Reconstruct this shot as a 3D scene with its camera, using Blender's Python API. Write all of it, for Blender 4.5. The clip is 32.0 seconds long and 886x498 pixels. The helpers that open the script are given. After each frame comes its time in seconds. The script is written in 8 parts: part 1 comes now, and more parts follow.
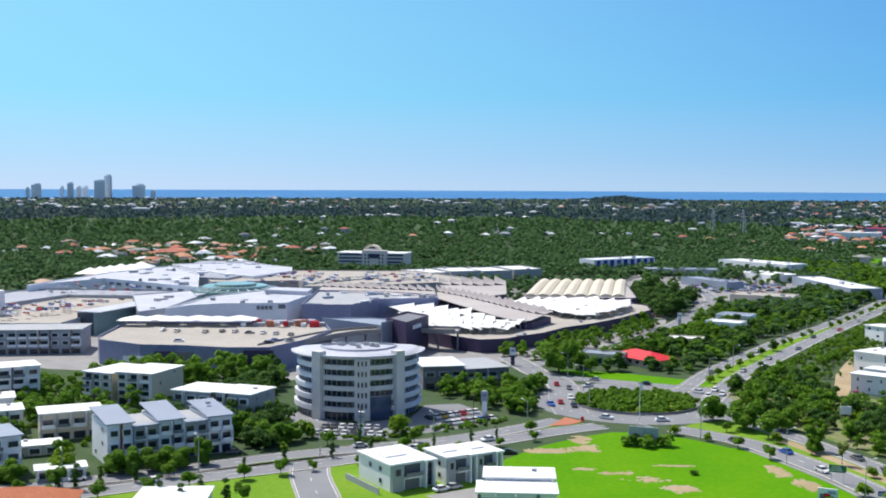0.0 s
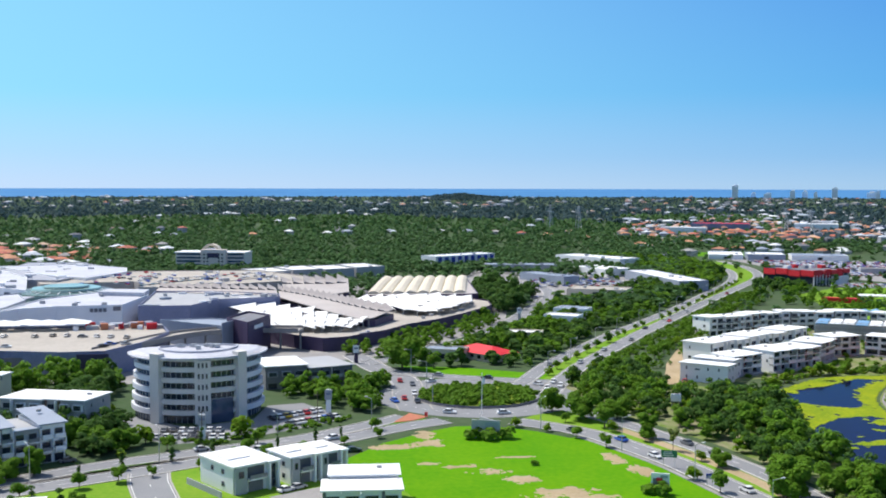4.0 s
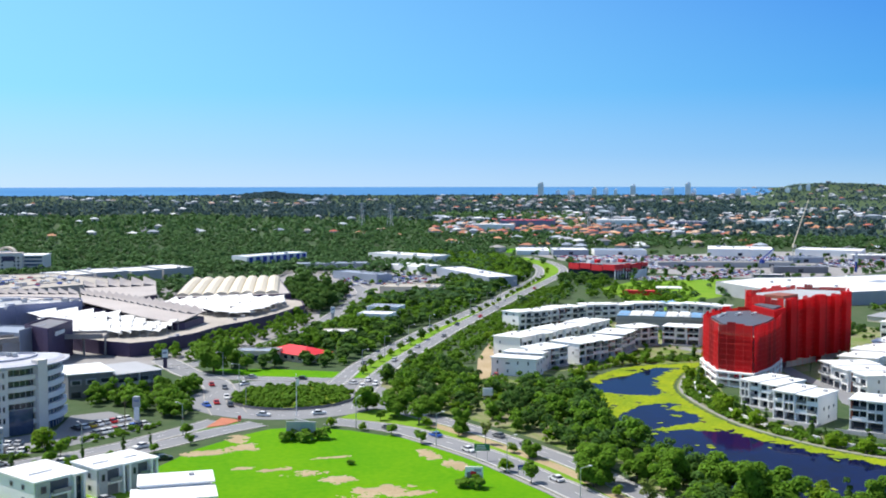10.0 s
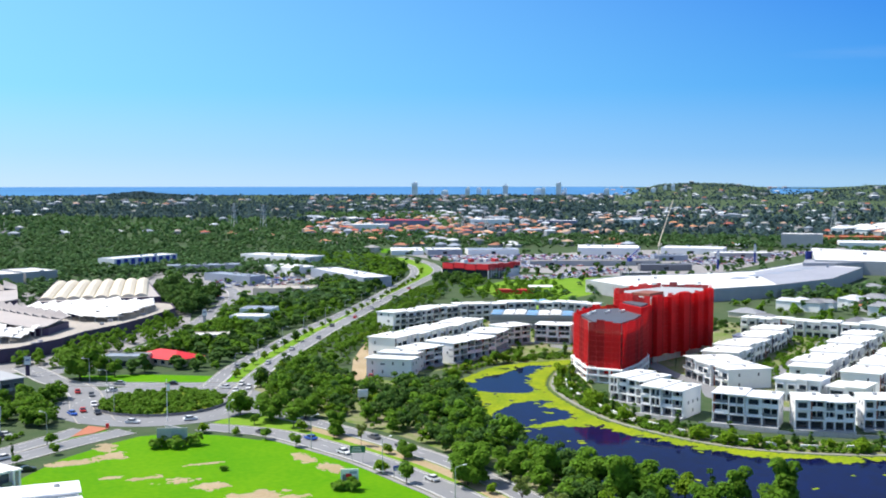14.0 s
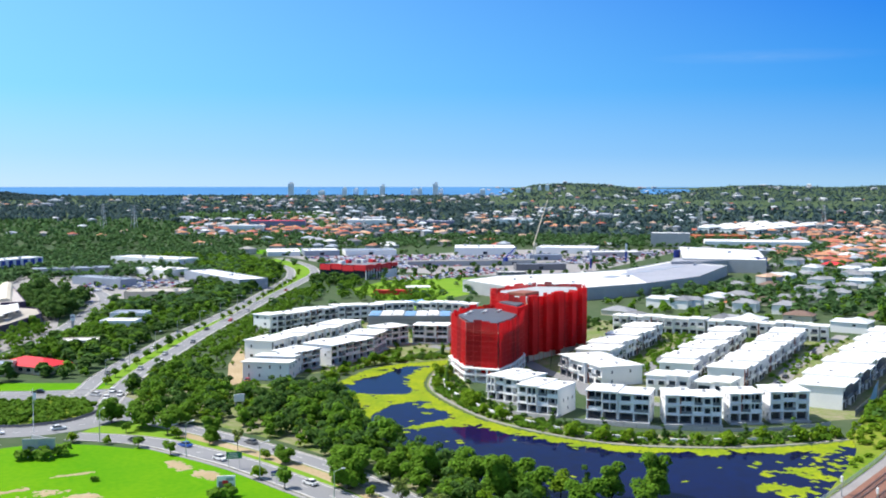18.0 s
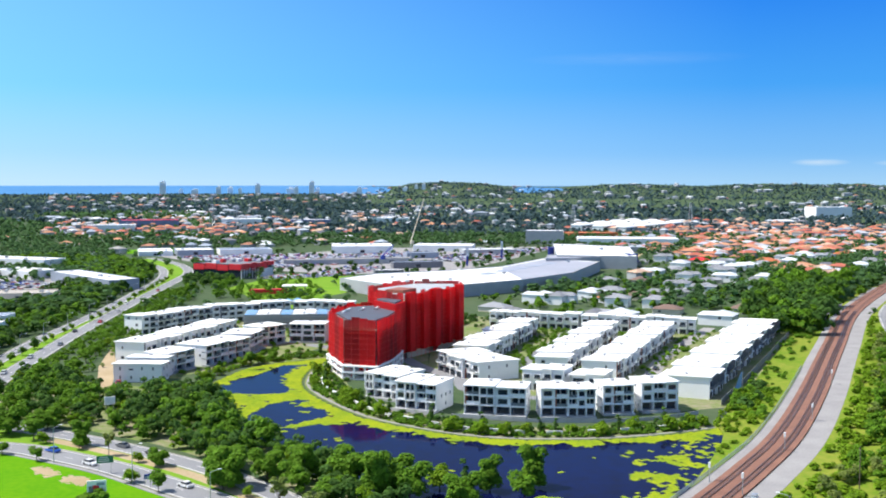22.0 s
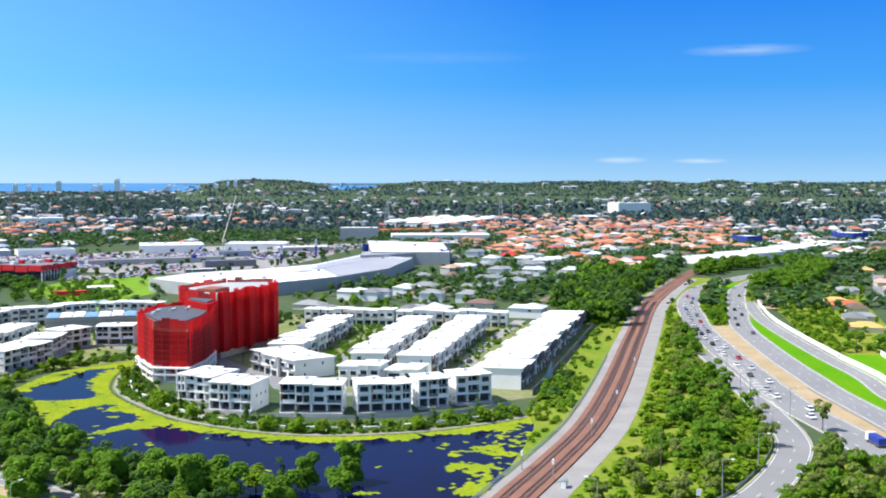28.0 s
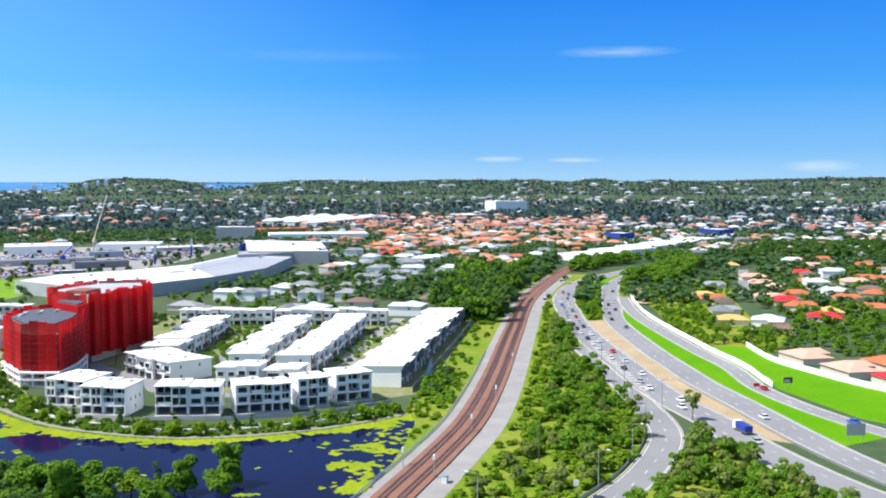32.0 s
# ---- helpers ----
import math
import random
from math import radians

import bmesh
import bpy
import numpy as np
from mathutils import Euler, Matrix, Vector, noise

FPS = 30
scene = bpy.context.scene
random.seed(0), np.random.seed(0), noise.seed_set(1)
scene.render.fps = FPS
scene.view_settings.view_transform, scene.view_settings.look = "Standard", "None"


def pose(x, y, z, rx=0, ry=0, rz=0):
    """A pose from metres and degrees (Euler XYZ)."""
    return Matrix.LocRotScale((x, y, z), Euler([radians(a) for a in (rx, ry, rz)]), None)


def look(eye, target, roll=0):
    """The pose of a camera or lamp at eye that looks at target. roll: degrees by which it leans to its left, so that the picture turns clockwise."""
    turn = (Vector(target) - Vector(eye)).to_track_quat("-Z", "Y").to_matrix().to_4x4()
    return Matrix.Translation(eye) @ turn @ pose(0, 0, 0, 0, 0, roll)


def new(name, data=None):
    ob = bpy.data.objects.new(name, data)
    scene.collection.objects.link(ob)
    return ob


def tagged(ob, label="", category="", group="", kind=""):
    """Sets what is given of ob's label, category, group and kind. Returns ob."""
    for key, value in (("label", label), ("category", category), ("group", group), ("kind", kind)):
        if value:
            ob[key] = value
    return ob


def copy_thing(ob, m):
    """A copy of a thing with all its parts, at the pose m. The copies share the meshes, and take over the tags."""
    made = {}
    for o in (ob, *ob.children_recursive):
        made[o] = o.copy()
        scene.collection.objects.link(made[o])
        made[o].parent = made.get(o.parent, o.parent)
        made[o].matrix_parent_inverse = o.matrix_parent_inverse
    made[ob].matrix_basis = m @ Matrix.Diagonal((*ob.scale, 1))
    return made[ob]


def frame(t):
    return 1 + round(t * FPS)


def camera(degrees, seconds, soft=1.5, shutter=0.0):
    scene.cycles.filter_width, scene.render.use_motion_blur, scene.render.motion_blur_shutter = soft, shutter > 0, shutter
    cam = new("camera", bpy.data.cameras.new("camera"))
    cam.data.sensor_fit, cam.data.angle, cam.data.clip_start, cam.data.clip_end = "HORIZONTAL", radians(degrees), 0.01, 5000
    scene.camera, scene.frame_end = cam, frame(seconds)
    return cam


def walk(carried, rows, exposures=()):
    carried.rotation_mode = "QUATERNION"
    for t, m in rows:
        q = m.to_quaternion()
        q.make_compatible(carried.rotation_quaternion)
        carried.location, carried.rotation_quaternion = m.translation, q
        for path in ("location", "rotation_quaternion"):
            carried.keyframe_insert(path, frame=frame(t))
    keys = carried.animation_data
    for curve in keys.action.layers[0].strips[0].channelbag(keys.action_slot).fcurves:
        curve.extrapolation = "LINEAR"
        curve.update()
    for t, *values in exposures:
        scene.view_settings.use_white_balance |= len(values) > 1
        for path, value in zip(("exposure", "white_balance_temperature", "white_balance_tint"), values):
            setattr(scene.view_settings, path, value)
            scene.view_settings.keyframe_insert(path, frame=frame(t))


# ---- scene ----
cam = camera(44.59, 32.0, soft=1.9)
PATH = [
    (0, pose(0.00, 0.00, 75.00, 86.654, -0.251, -0.000)),
    (0.5, pose(-0.07, -0.04, 75.07, 86.616, -0.328, -0.902)),
    (1, pose(-0.10, -0.11, 75.08, 86.589, -0.289, -2.534)),
    (2, pose(-0.14, -0.11, 75.03, 86.598, -0.248, -4.784)),
    (3, pose(-0.14, -0.09, 74.98, 86.594, -0.202, -6.736)),
    (3.5, pose(-0.15, -0.18, 74.98, 86.571, -0.156, -7.576)),
    (5.5, pose(-0.17, -0.27, 75.02, 86.541, -0.016, -10.873)),
    (6, pose(-0.17, -0.27, 75.06, 86.530, 0.021, -11.705)),
    (7, pose(-0.22, -0.15, 75.02, 86.511, 0.110, -13.351)),
    (8, pose(-0.26, -0.10, 75.09, 86.472, 0.150, -15.005)),
    (9, pose(-0.30, -0.10, 75.18, 86.464, 0.113, -16.656)),
    (10, pose(-0.38, -0.22, 75.42, 86.457, 0.046, -18.348)),
    (11, pose(-0.36, -0.35, 75.51, 86.445, 0.110, -20.008)),
    (12, pose(-0.37, -0.50, 75.65, 86.453, -0.003, -21.677)),
    (13, pose(-0.44, -0.56, 75.83, 86.453, 0.014, -23.333)),
    (14, pose(-0.37, -0.54, 75.92, 86.437, 0.014, -25.001)),
    (14.5, pose(-0.36, -0.56, 76.00, 86.418, -0.001, -25.832)),
    (16.5, pose(-0.35, -0.58, 76.16, 86.471, -0.054, -29.074)),
    (17, pose(-0.33, -0.55, 76.30, 86.450, -0.012, -29.882)),
    (18, pose(-0.35, -0.42, 76.41, 86.444, -0.037, -31.502)),
    (19, pose(-0.35, -0.17, 76.44, 86.456, -0.048, -33.136)),
    (20, pose(-0.34, -0.06, 76.12, 86.431, 0.005, -34.759)),
    (21, pose(-0.33, -0.08, 75.84, 86.434, -0.044, -36.377)),
    (22, pose(-0.33, -0.20, 75.67, 86.393, -0.066, -38.023)),
    (23, pose(-0.33, -0.16, 75.41, 86.360, 0.010, -39.655)),
    (24, pose(-0.32, -0.01, 75.26, 86.361, 0.056, -41.309)),
    (25, pose(-0.36, -0.13, 75.25, 86.337, -0.048, -42.946)),
    (25.5, pose(-0.44, -0.20, 75.27, 86.340, -0.073, -43.770)),
    (27.5, pose(-0.50, -0.24, 75.33, 86.278, -0.064, -47.028)),
    (28, pose(-0.49, -0.29, 75.41, 86.255, -0.028, -47.859)),
    (29, pose(-0.40, -0.32, 75.46, 86.248, -0.075, -49.464)),
    (30, pose(-0.40, -0.16, 75.32, 86.218, -0.038, -51.062)),
    (31, pose(-0.55, -0.20, 75.19, 86.201, 0.034, -52.684)),
    (32, pose(-0.79, -0.30, 75.08, 86.195, -0.001, -54.301)),
]
# the camera opens up a little as it turns away from the sun
walk(cam, PATH, exposures=((0, -0.06), (8, 0.1), (16, 0.24), (24, 0.34), (32, 0.36)))

# ---- light: midday sun from ahead of the first view, clear sky ----
SUN_AZ, SUN_EL = 48.0, 57.0          # degrees anticlockwise from +y, degrees above the horizon
world = bpy.data.worlds.new("sky")
scene.world = world
world.use_nodes = True
wn, wl = world.node_tree.nodes, world.node_tree.links
sky = wn.new("ShaderNodeTexSky")
sky.sky_type, sky.sun_disc = "NISHITA", False
sky.sun_elevation, sky.sun_rotation = radians(SUN_EL), radians(-SUN_AZ)
sky.altitude, sky.air_density, sky.dust_density, sky.ozone_density = 75, 1.0, 1.0, 1.6
# deeper blue with height, paler towards the sun's side, as a clear coastal sky is
tc, sep = wn.new("ShaderNodeTexCoord"), wn.new("ShaderNodeSeparateXYZ")
wl.new(tc.outputs["Generated"], sep.inputs[0])
ramp = wn.new("ShaderNodeValToRGB")
for pos, col in ((0.0, (0.36, 0.66, 0.98)), (0.025, (0.19, 0.52, 0.97)), (0.085, (0.035, 0.355, 0.95)), (0.165, (0.003, 0.225, 0.9)), (0.4, (0.02, 0.18, 0.75)), (1.0, (0.03, 0.16, 0.6))):
    e = ramp.color_ramp.elements.new(pos) if pos not in (0.0, 1.0) else ramp.color_ramp.elements[0 if pos == 0 else -1]
    e.color = (*col, 1)
wl.new(sep.outputs["Z"], ramp.inputs[0])
side = wn.new("ShaderNodeVectorMath")
side.operation = "DOT_PRODUCT"
side.inputs[1].default_value = (-math.sin(radians(48)), math.cos(radians(48)), 0)
wl.new(tc.outputs["Generated"], side.inputs[0])
sr = wn.new("ShaderNodeMapRange")
sr.inputs["From Min"].default_value, sr.inputs["From Max"].default_value = -0.2, 1.0
sr.inputs["To Min"].default_value, sr.inputs["To Max"].default_value = 0.0, 0.86
wl.new(side.outputs["Value"], sr.inputs["Value"])
pale = wn.new("ShaderNodeMix")
pale.data_type = "RGBA"
haze = wn.new("ShaderNodeValToRGB")
for pos, col in ((0.0, (0.6, 0.76, 1.0)), (0.03, (0.5, 0.79, 1.02)), (0.08, (0.36, 0.84, 1.04)), (1.0, (0.34, 0.84, 1.04))):
    e = haze.color_ramp.elements.new(pos) if pos not in (0.0, 1.0) else haze.color_ramp.elements[0 if pos == 0 else -1]
    e.color = (*col, 1)
wl.new(sep.outputs["Z"], haze.inputs[0])
wl.new(haze.outputs[0], pale.inputs["B"])
wl.new(sr.outputs[0], pale.inputs["Factor"])
wl.new(ramp.outputs[0], pale.inputs["A"])
# thin wisps of cloud low over the southern hills
cn = wn.new("ShaderNodeTexNoise")
cn.inputs["Scale"].default_value, cn.inputs["Detail"].default_value = 5.0, 6
cm = wn.new("ShaderNodeMapping")
cm.inputs["Scale"].default_value = (9, 9, 60)
wl.new(tc.outputs["Generated"], cm.inputs[0])
wl.new(cm.outputs[0], cn.inputs["Vector"])
last = pale.outputs["Result"]
for az, el, wide, tall, dense in ((-63.4, 6.45, 3.4, 0.34, 0.6), (-57.2, 0.95, 1.5, 0.2, 1.0), (-61.2, 0.9, 1.6, 0.16, 1.0), (-73.5, 0.55, 2.0, 0.35, 1.0), (-48.0, 6.3, 6.0, 0.4, 0.12)):
    d0 = Vector((-math.sin(radians(az)) * math.cos(radians(el)), math.cos(radians(az)) * math.cos(radians(el)), math.sin(radians(el))))
    off, dist, fall, amt = wn.new("ShaderNodeMapping"), wn.new("ShaderNodeVectorMath"), wn.new("ShaderNodeMapRange"), wn.new("ShaderNodeMath")
    off.inputs["Scale"].default_value = (1 / radians(wide), 1 / radians(wide), 1 / radians(tall))
    off.inputs["Location"].default_value = (-d0.x / radians(wide), -d0.y / radians(wide), -d0.z / radians(tall))
    wl.new(tc.outputs["Generated"], off.inputs[0])
    dist.operation = "LENGTH"
    wl.new(off.outputs[0], dist.inputs[0])
    fall.inputs["From Min"].default_value, fall.inputs["From Max"].default_value = 1.0, 0.0
    fall.inputs["To Max"].default_value = dense
    wl.new(dist.outputs["Value"], fall.inputs["Value"])
    amt.operation = "MULTIPLY"
    wl.new(fall.outputs[0], amt.inputs[0])
    wl.new(cn.outputs["Fac"], amt.inputs[1])
    cloud = wn.new("ShaderNodeMix")
    cloud.data_type = "RGBA"
    cloud.inputs["B"].default_value = (0.85, 0.95, 1.0, 1)
    wl.new(amt.outputs[0], cloud.inputs["Factor"])
    wl.new(last, cloud.inputs["A"])
    last = cloud.outputs["Result"]
fade, dim = wn.new("ShaderNodeMapRange"), wn.new("ShaderNodeVectorMath")
fade.inputs["From Min"].default_value, fade.inputs["From Max"].default_value = -0.25, 0.85
fade.inputs["To Min"].default_value, fade.inputs["To Max"].default_value = 0.79, 1.04
wl.new(side.outputs["Value"], fade.inputs["Value"])
dim.operation = "SCALE"
wl.new(last, dim.inputs[0])
wl.new(fade.outputs[0], dim.inputs["Scale"])
last = dim.outputs[0]
scale = wn.new("ShaderNodeVectorMath")
scale.operation = "SCALE"
scale.inputs["Scale"].default_value = 0.15
wl.new(sky.outputs[0], scale.inputs[0])
both = wn.new("ShaderNodeMix")
both.data_type = "RGBA"
low = wn.new("ShaderNodeMapRange")
low.inputs["From Min"].default_value, low.inputs["From Max"].default_value = 0.17, 0.32
low.inputs["To Min"].default_value, low.inputs["To Max"].default_value = 0.95, 0.0
wl.new(sep.outputs["Z"], low.inputs["Value"])
wl.new(low.outputs[0], both.inputs["Factor"])
wl.new(scale.outputs[0], both.inputs["A"])
wl.new(last, both.inputs["B"])
bg = wn["Background"]
bg.inputs[1].default_value = 1.0
wl.new(both.outputs["Result"], bg.inputs[0])

sun = new("sun", bpy.data.lights.new("sun", "SUN"))
sun.data.energy, sun.data.angle, sun.data.color = 5.0, radians(0.5), (1.0, 0.95, 0.87)
_a, _e = radians(SUN_AZ), radians(SUN_EL)
sun.matrix_world = look((-math.sin(_a) * math.cos(_e) * 300, math.cos(_a) * math.cos(_e) * 300, math.sin(_e) * 300), (0, 0, 0))


# ---- materials ----
def mat(name, color, rough=0.8, color2=None, scale=0.5, fine=6.0, bump=0.0, metal=0.0, rnd=0.0, spec=0.5, palette=None):
    """Two noises mix color and color2; rnd varies the brightness from object to object or island to island."""
    m = bpy.data.materials.new(name)
    m.use_nodes = True
    n, l = m.node_tree.nodes, m.node_tree.links
    b = n["Principled BSDF"]
    b.inputs["Roughness"].default_value, b.inputs["Metallic"].default_value = rough, metal
    b.inputs["Specular IOR Level"].default_value = spec
    c2 = color2 or tuple(c * 0.82 for c in color)
    geo = n.new("ShaderNodeNewGeometry")
    big, small = n.new("ShaderNodeTexNoise"), n.new("ShaderNodeTexNoise")
    big.inputs["Scale"].default_value, small.inputs["Scale"].default_value = scale, fine
    big.inputs["Detail"].default_value = 4
    small.inputs["Detail"].default_value = 3
    for t in (big, small):
        l.new(geo.outputs["Position"], t.inputs["Vector"])
    add = n.new("ShaderNodeMath")
    add.operation = "ADD"
    l.new(big.outputs["Fac"], add.inputs[0])
    l.new(small.outputs["Fac"], add.inputs[1])
    ramp = n.new("ShaderNodeMapRange")
    ramp.inputs["From Min"].default_value, ramp.inputs["From Max"].default_value = 0.75, 1.25
    l.new(add.outputs[0], ramp.inputs["Value"])
    mix = n.new("ShaderNodeMix")
    mix.data_type = "RGBA"
    mix.inputs["A"].default_value, mix.inputs["B"].default_value = (*color, 1), (*c2, 1)
    l.new(ramp.outputs[0], mix.inputs["Factor"])
    out = mix.outputs["Result"]
    if palette:
        pr = n.new("ShaderNodeValToRGB")
        pr.color_ramp.interpolation = "CONSTANT"
        while len(pr.color_ramp.elements) < len(palette):
            pr.color_ramp.elements.new(0.5)
        for i, c in enumerate(palette):
            pr.color_ramp.elements[i].position = i / len(palette)
            pr.color_ramp.elements[i].color = (*c, 1)
        l.new(geo.outputs["Random Per Island"], pr.inputs[0])
        mul = n.new("ShaderNodeMix")
        mul.data_type, mul.blend_type = "RGBA", "MULTIPLY"
        mul.inputs["Factor"].default_value = 1
        l.new(out, mul.inputs["A"])
        l.new(pr.outputs[0], mul.inputs["B"])
        out = mul.outputs["Result"]
    if rnd:
        info = n.new("ShaderNodeObjectInfo")
        s = n.new("ShaderNodeMath")
        s.operation = "ADD"
        l.new(info.outputs["Random"], s.inputs[0])
        l.new(geo.outputs["Random Per Island"], s.inputs[1])
        f = n.new("ShaderNodeMath")
        f.operation = "FRACT"
        l.new(s.outputs[0], f.inputs[0])
        r = n.new("ShaderNodeMapRange")
        r.inputs["To Min"].default_value, r.inputs["To Max"].default_value = 1 - rnd, 1 + rnd
        l.new(f.outputs[0], r.inputs["Value"])
        hs = n.new("ShaderNodeHueSaturation")
        l.new(r.outputs[0], hs.inputs["Value"])
        l.new(out, hs.inputs["Color"])
        out = hs.outputs["Color"]
    l.new(out, b.inputs["Base Color"])
    if bump:
        bp = n.new("ShaderNodeBump")
        bp.inputs["Strength"].default_value = bump
        bp.inputs["Distance"].default_value = 0.1
        l.new(small.outputs["Fac"], bp.inputs["Height"])
        l.new(bp.outputs[0], b.inputs["Normal"])
    return m


M = {}
M["asphalt"] = mat("asphalt", (0.19, 0.195, 0.21), 0.9, (0.25, 0.255, 0.265), 0.05, 2.0, 0.2)
M["motorway"] = mat("motorway_asphalt", (0.2, 0.205, 0.215), 0.9, (0.26, 0.26, 0.27), 0.04, 2.0, 0.2)
M["kerb"] = mat("concrete_kerb", (0.42, 0.4, 0.37), 0.85, (0.33, 0.31, 0.28), 0.2, 3)
M["path"] = mat("pale_concrete_path", (0.33, 0.32, 0.31), 0.9, (0.24, 0.23, 0.23), 0.1, 2)
M["paint"] = mat("road_paint", (0.75, 0.75, 0.73), 0.6, (0.6, 0.6, 0.58), 0.3, 4)
M["lawn"] = mat("bright_lawn", (0.075, 0.25, 0.001), 0.95, (0.12, 0.29, 0.002), 0.05, 0.6, 0.3, spec=0.08)
M["verge"] = mat("verge_grass", (0.125, 0.27, 0.018), 0.95, (0.19, 0.31, 0.03), 0.05, 0.7, 0.3, spec=0.08)
M["scrub"] = mat("scrub_ground", (0.12, 0.22, 0.014), 0.95, (0.24, 0.26, 0.04), 0.035, 0.35, 0.4, spec=0.08)
M["estatesoil"] = mat("garden_ground", (0.12, 0.2, 0.03), 0.95, (0.28, 0.25, 0.17), 0.07, 0.4, 0.3, spec=0.08)
M["sand"] = mat("dry_sand", (0.44, 0.34, 0.22), 0.95, (0.33, 0.25, 0.13), 0.1, 1.2, 0.2)
M["ground"] = mat("suburban_ground", (0.05, 0.092, 0.038), 0.95, (0.085, 0.115, 0.06), 0.008, 0.15, 0.3, spec=0.08)
# the reflected sky's blue is put into the pond colour, with little real reflection
M["water"] = mat("dark_pond_water", (0.004, 0.008, 0.055), 0.06, (0.005, 0.005, 0.022), 0.012, 0.3, spec=0.02)
M["weed"] = mat("floating_weed", (0.3, 0.35, 0.012), 0.9, (0.16, 0.25, 0.014), 0.1, 0.7, 0.4, spec=0.08)
# sea blue is lightened to hold the haze over the water
M["sea"] = mat("sea_water", (0.06, 0.19, 0.4), 0.8, (0.075, 0.22, 0.43), 0.002, 0.01, spec=0.05)
M["white"] = mat("white_render", (0.88, 0.88, 0.88), 0.75, (0.82, 0.82, 0.82), 0.15, 2)
M["roofwhite"] = mat("white_metal_roof", (0.88, 0.88, 0.87), 0.55, (0.8, 0.8, 0.79), 0.08, 1.5)
M["mallroof"] = mat("pale_blue_grey_roof", (0.38, 0.39, 0.44), 0.6, (0.3, 0.31, 0.36), 0.03, 0.4)
M["roofpale"] = mat("weathered_pale_roof", (0.56, 0.57, 0.62), 0.6, (0.43, 0.44, 0.5), 0.06, 0.5)
M["cream"] = mat("cream_render", (0.68, 0.62, 0.5), 0.8, (0.6, 0.54, 0.43), 0.15, 2)
M["grey"] = mat("grey_cladding", (0.2, 0.2, 0.22), 0.7, (0.16, 0.16, 0.18), 0.15, 2)
M["midgrey"] = mat("mid_grey_render", (0.42, 0.43, 0.45), 0.75, (0.36, 0.37, 0.39), 0.15, 2)
M["glass"] = mat("dark_window_glass", (0.02, 0.03, 0.045), 0.08, (0.03, 0.04, 0.055), 0.3, 2)
M["reddeep"] = mat("deep_red_netting", (0.5, 0.008, 0.012), 0.75, (0.38, 0.006, 0.01), 0.1, 0.8, 0.2)
M["red"] = mat("red_scaffold_netting", (0.8, 0.01, 0.016), 0.75, (0.66, 0.008, 0.014), 0.1, 0.8, 0.2)
M["redroof"] = mat("red_metal_roof", (0.72, 0.02, 0.03), 0.6, (0.62, 0.015, 0.025), 0.2, 2)
M["orange"] = mat("terracotta_tiles", (0.52, 0.16, 0.06), 0.8, (0.4, 0.11, 0.04), 0.2, 2)
M["tan"] = mat("tan_metal_roof", (0.5, 0.45, 0.42), 0.6, (0.41, 0.365, 0.34), 0.05, 1)
M["deck"] = mat("pale_deck_concrete", (0.46, 0.42, 0.37), 0.85, (0.37, 0.335, 0.29), 0.06, 0.7)
M["purple"] = mat("dark_purple_cladding", (0.05, 0.035, 0.085), 0.6, (0.065, 0.045, 0.1), 0.15, 1)
# mall wall shade is put into this blue; signs and far halls share it
M["bluewall"] = mat("slate_blue_and_shade_wall", (0.24, 0.26, 0.38), 0.7, (0.19, 0.21, 0.32), 0.1, 1)
M["ballast"] = mat("rusty_ballast", (0.27, 0.13, 0.085), 0.95, (0.18, 0.085, 0.06), 0.15, 2.5, 0.4)
M["rail"] = mat("worn_steel", (0.3, 0.2, 0.16), 0.4, (0.22, 0.14, 0.1), 0.3, 3, metal=0.7)
M["trunk"] = mat("grey_bark", (0.16, 0.12, 0.09), 0.95, (0.1, 0.075, 0.055), 1, 6, 0.3)


def leaves(name, color, color2):
    """Foliage: matt leaves that let some light through."""
    m = mat(name, (color[0] * 1.16, color[1] * 1.2, color[2] * 1.4), 0.7, (color2[0] * 1.16, color2[1] * 1.2, color2[2] * 1.4), 0.12, 1.2, rnd=0.3, spec=0.12)
    n, l = m.node_tree.nodes, m.node_tree.links
    b = n["Principled BSDF"]
    tr, mx = n.new("ShaderNodeBsdfTranslucent"), n.new("ShaderNodeMixShader")
    l.new(b.inputs["Base Color"].links[0].from_socket, tr.inputs["Color"])
    mx.inputs[0].default_value = 0.42
    l.new(b.outputs[0], mx.inputs[1])
    l.new(tr.outputs[0], mx.inputs[2])
    l.new(mx.outputs[0], n["Material Output"].inputs["Surface"])
    return m


M["leaf"] = leaves("leaves", (0.088, 0.19, 0.011), (0.135, 0.25, 0.017))
M["leafdark"] = leaves("dark_leaves", (0.05, 0.115, 0.018), (0.08, 0.155, 0.024))
M["leafbright"] = leaves("bright_leaves", (0.125, 0.235, 0.008), (0.18, 0.275, 0.014))
M["leafolive"] = leaves("olive_leaves", (0.145, 0.2, 0.035), (0.2, 0.24, 0.05))
M["leafwood"] = leaves("dark_forest_leaves", (0.062, 0.128, 0.036), (0.092, 0.17, 0.05))
# the blue of distance haze is put into these leaf colours
M["leaffar"] = leaves("haze_blue_far_leaves", (0.05, 0.09, 0.082), (0.072, 0.114, 0.102))
M["metal"] = mat("galvanised_steel", (0.5, 0.51, 0.52), 0.45, (0.42, 0.43, 0.44), 0.5, 3, metal=0.6)
M["railing"] = mat("smoked_glass_railing", (0.16, 0.18, 0.2), 0.25, (0.2, 0.22, 0.25), 0.3, 2)
M["rust"] = mat("rust_brown_cladding", (0.3, 0.1, 0.06), 0.7, (0.24, 0.08, 0.05), 0.3, 2)
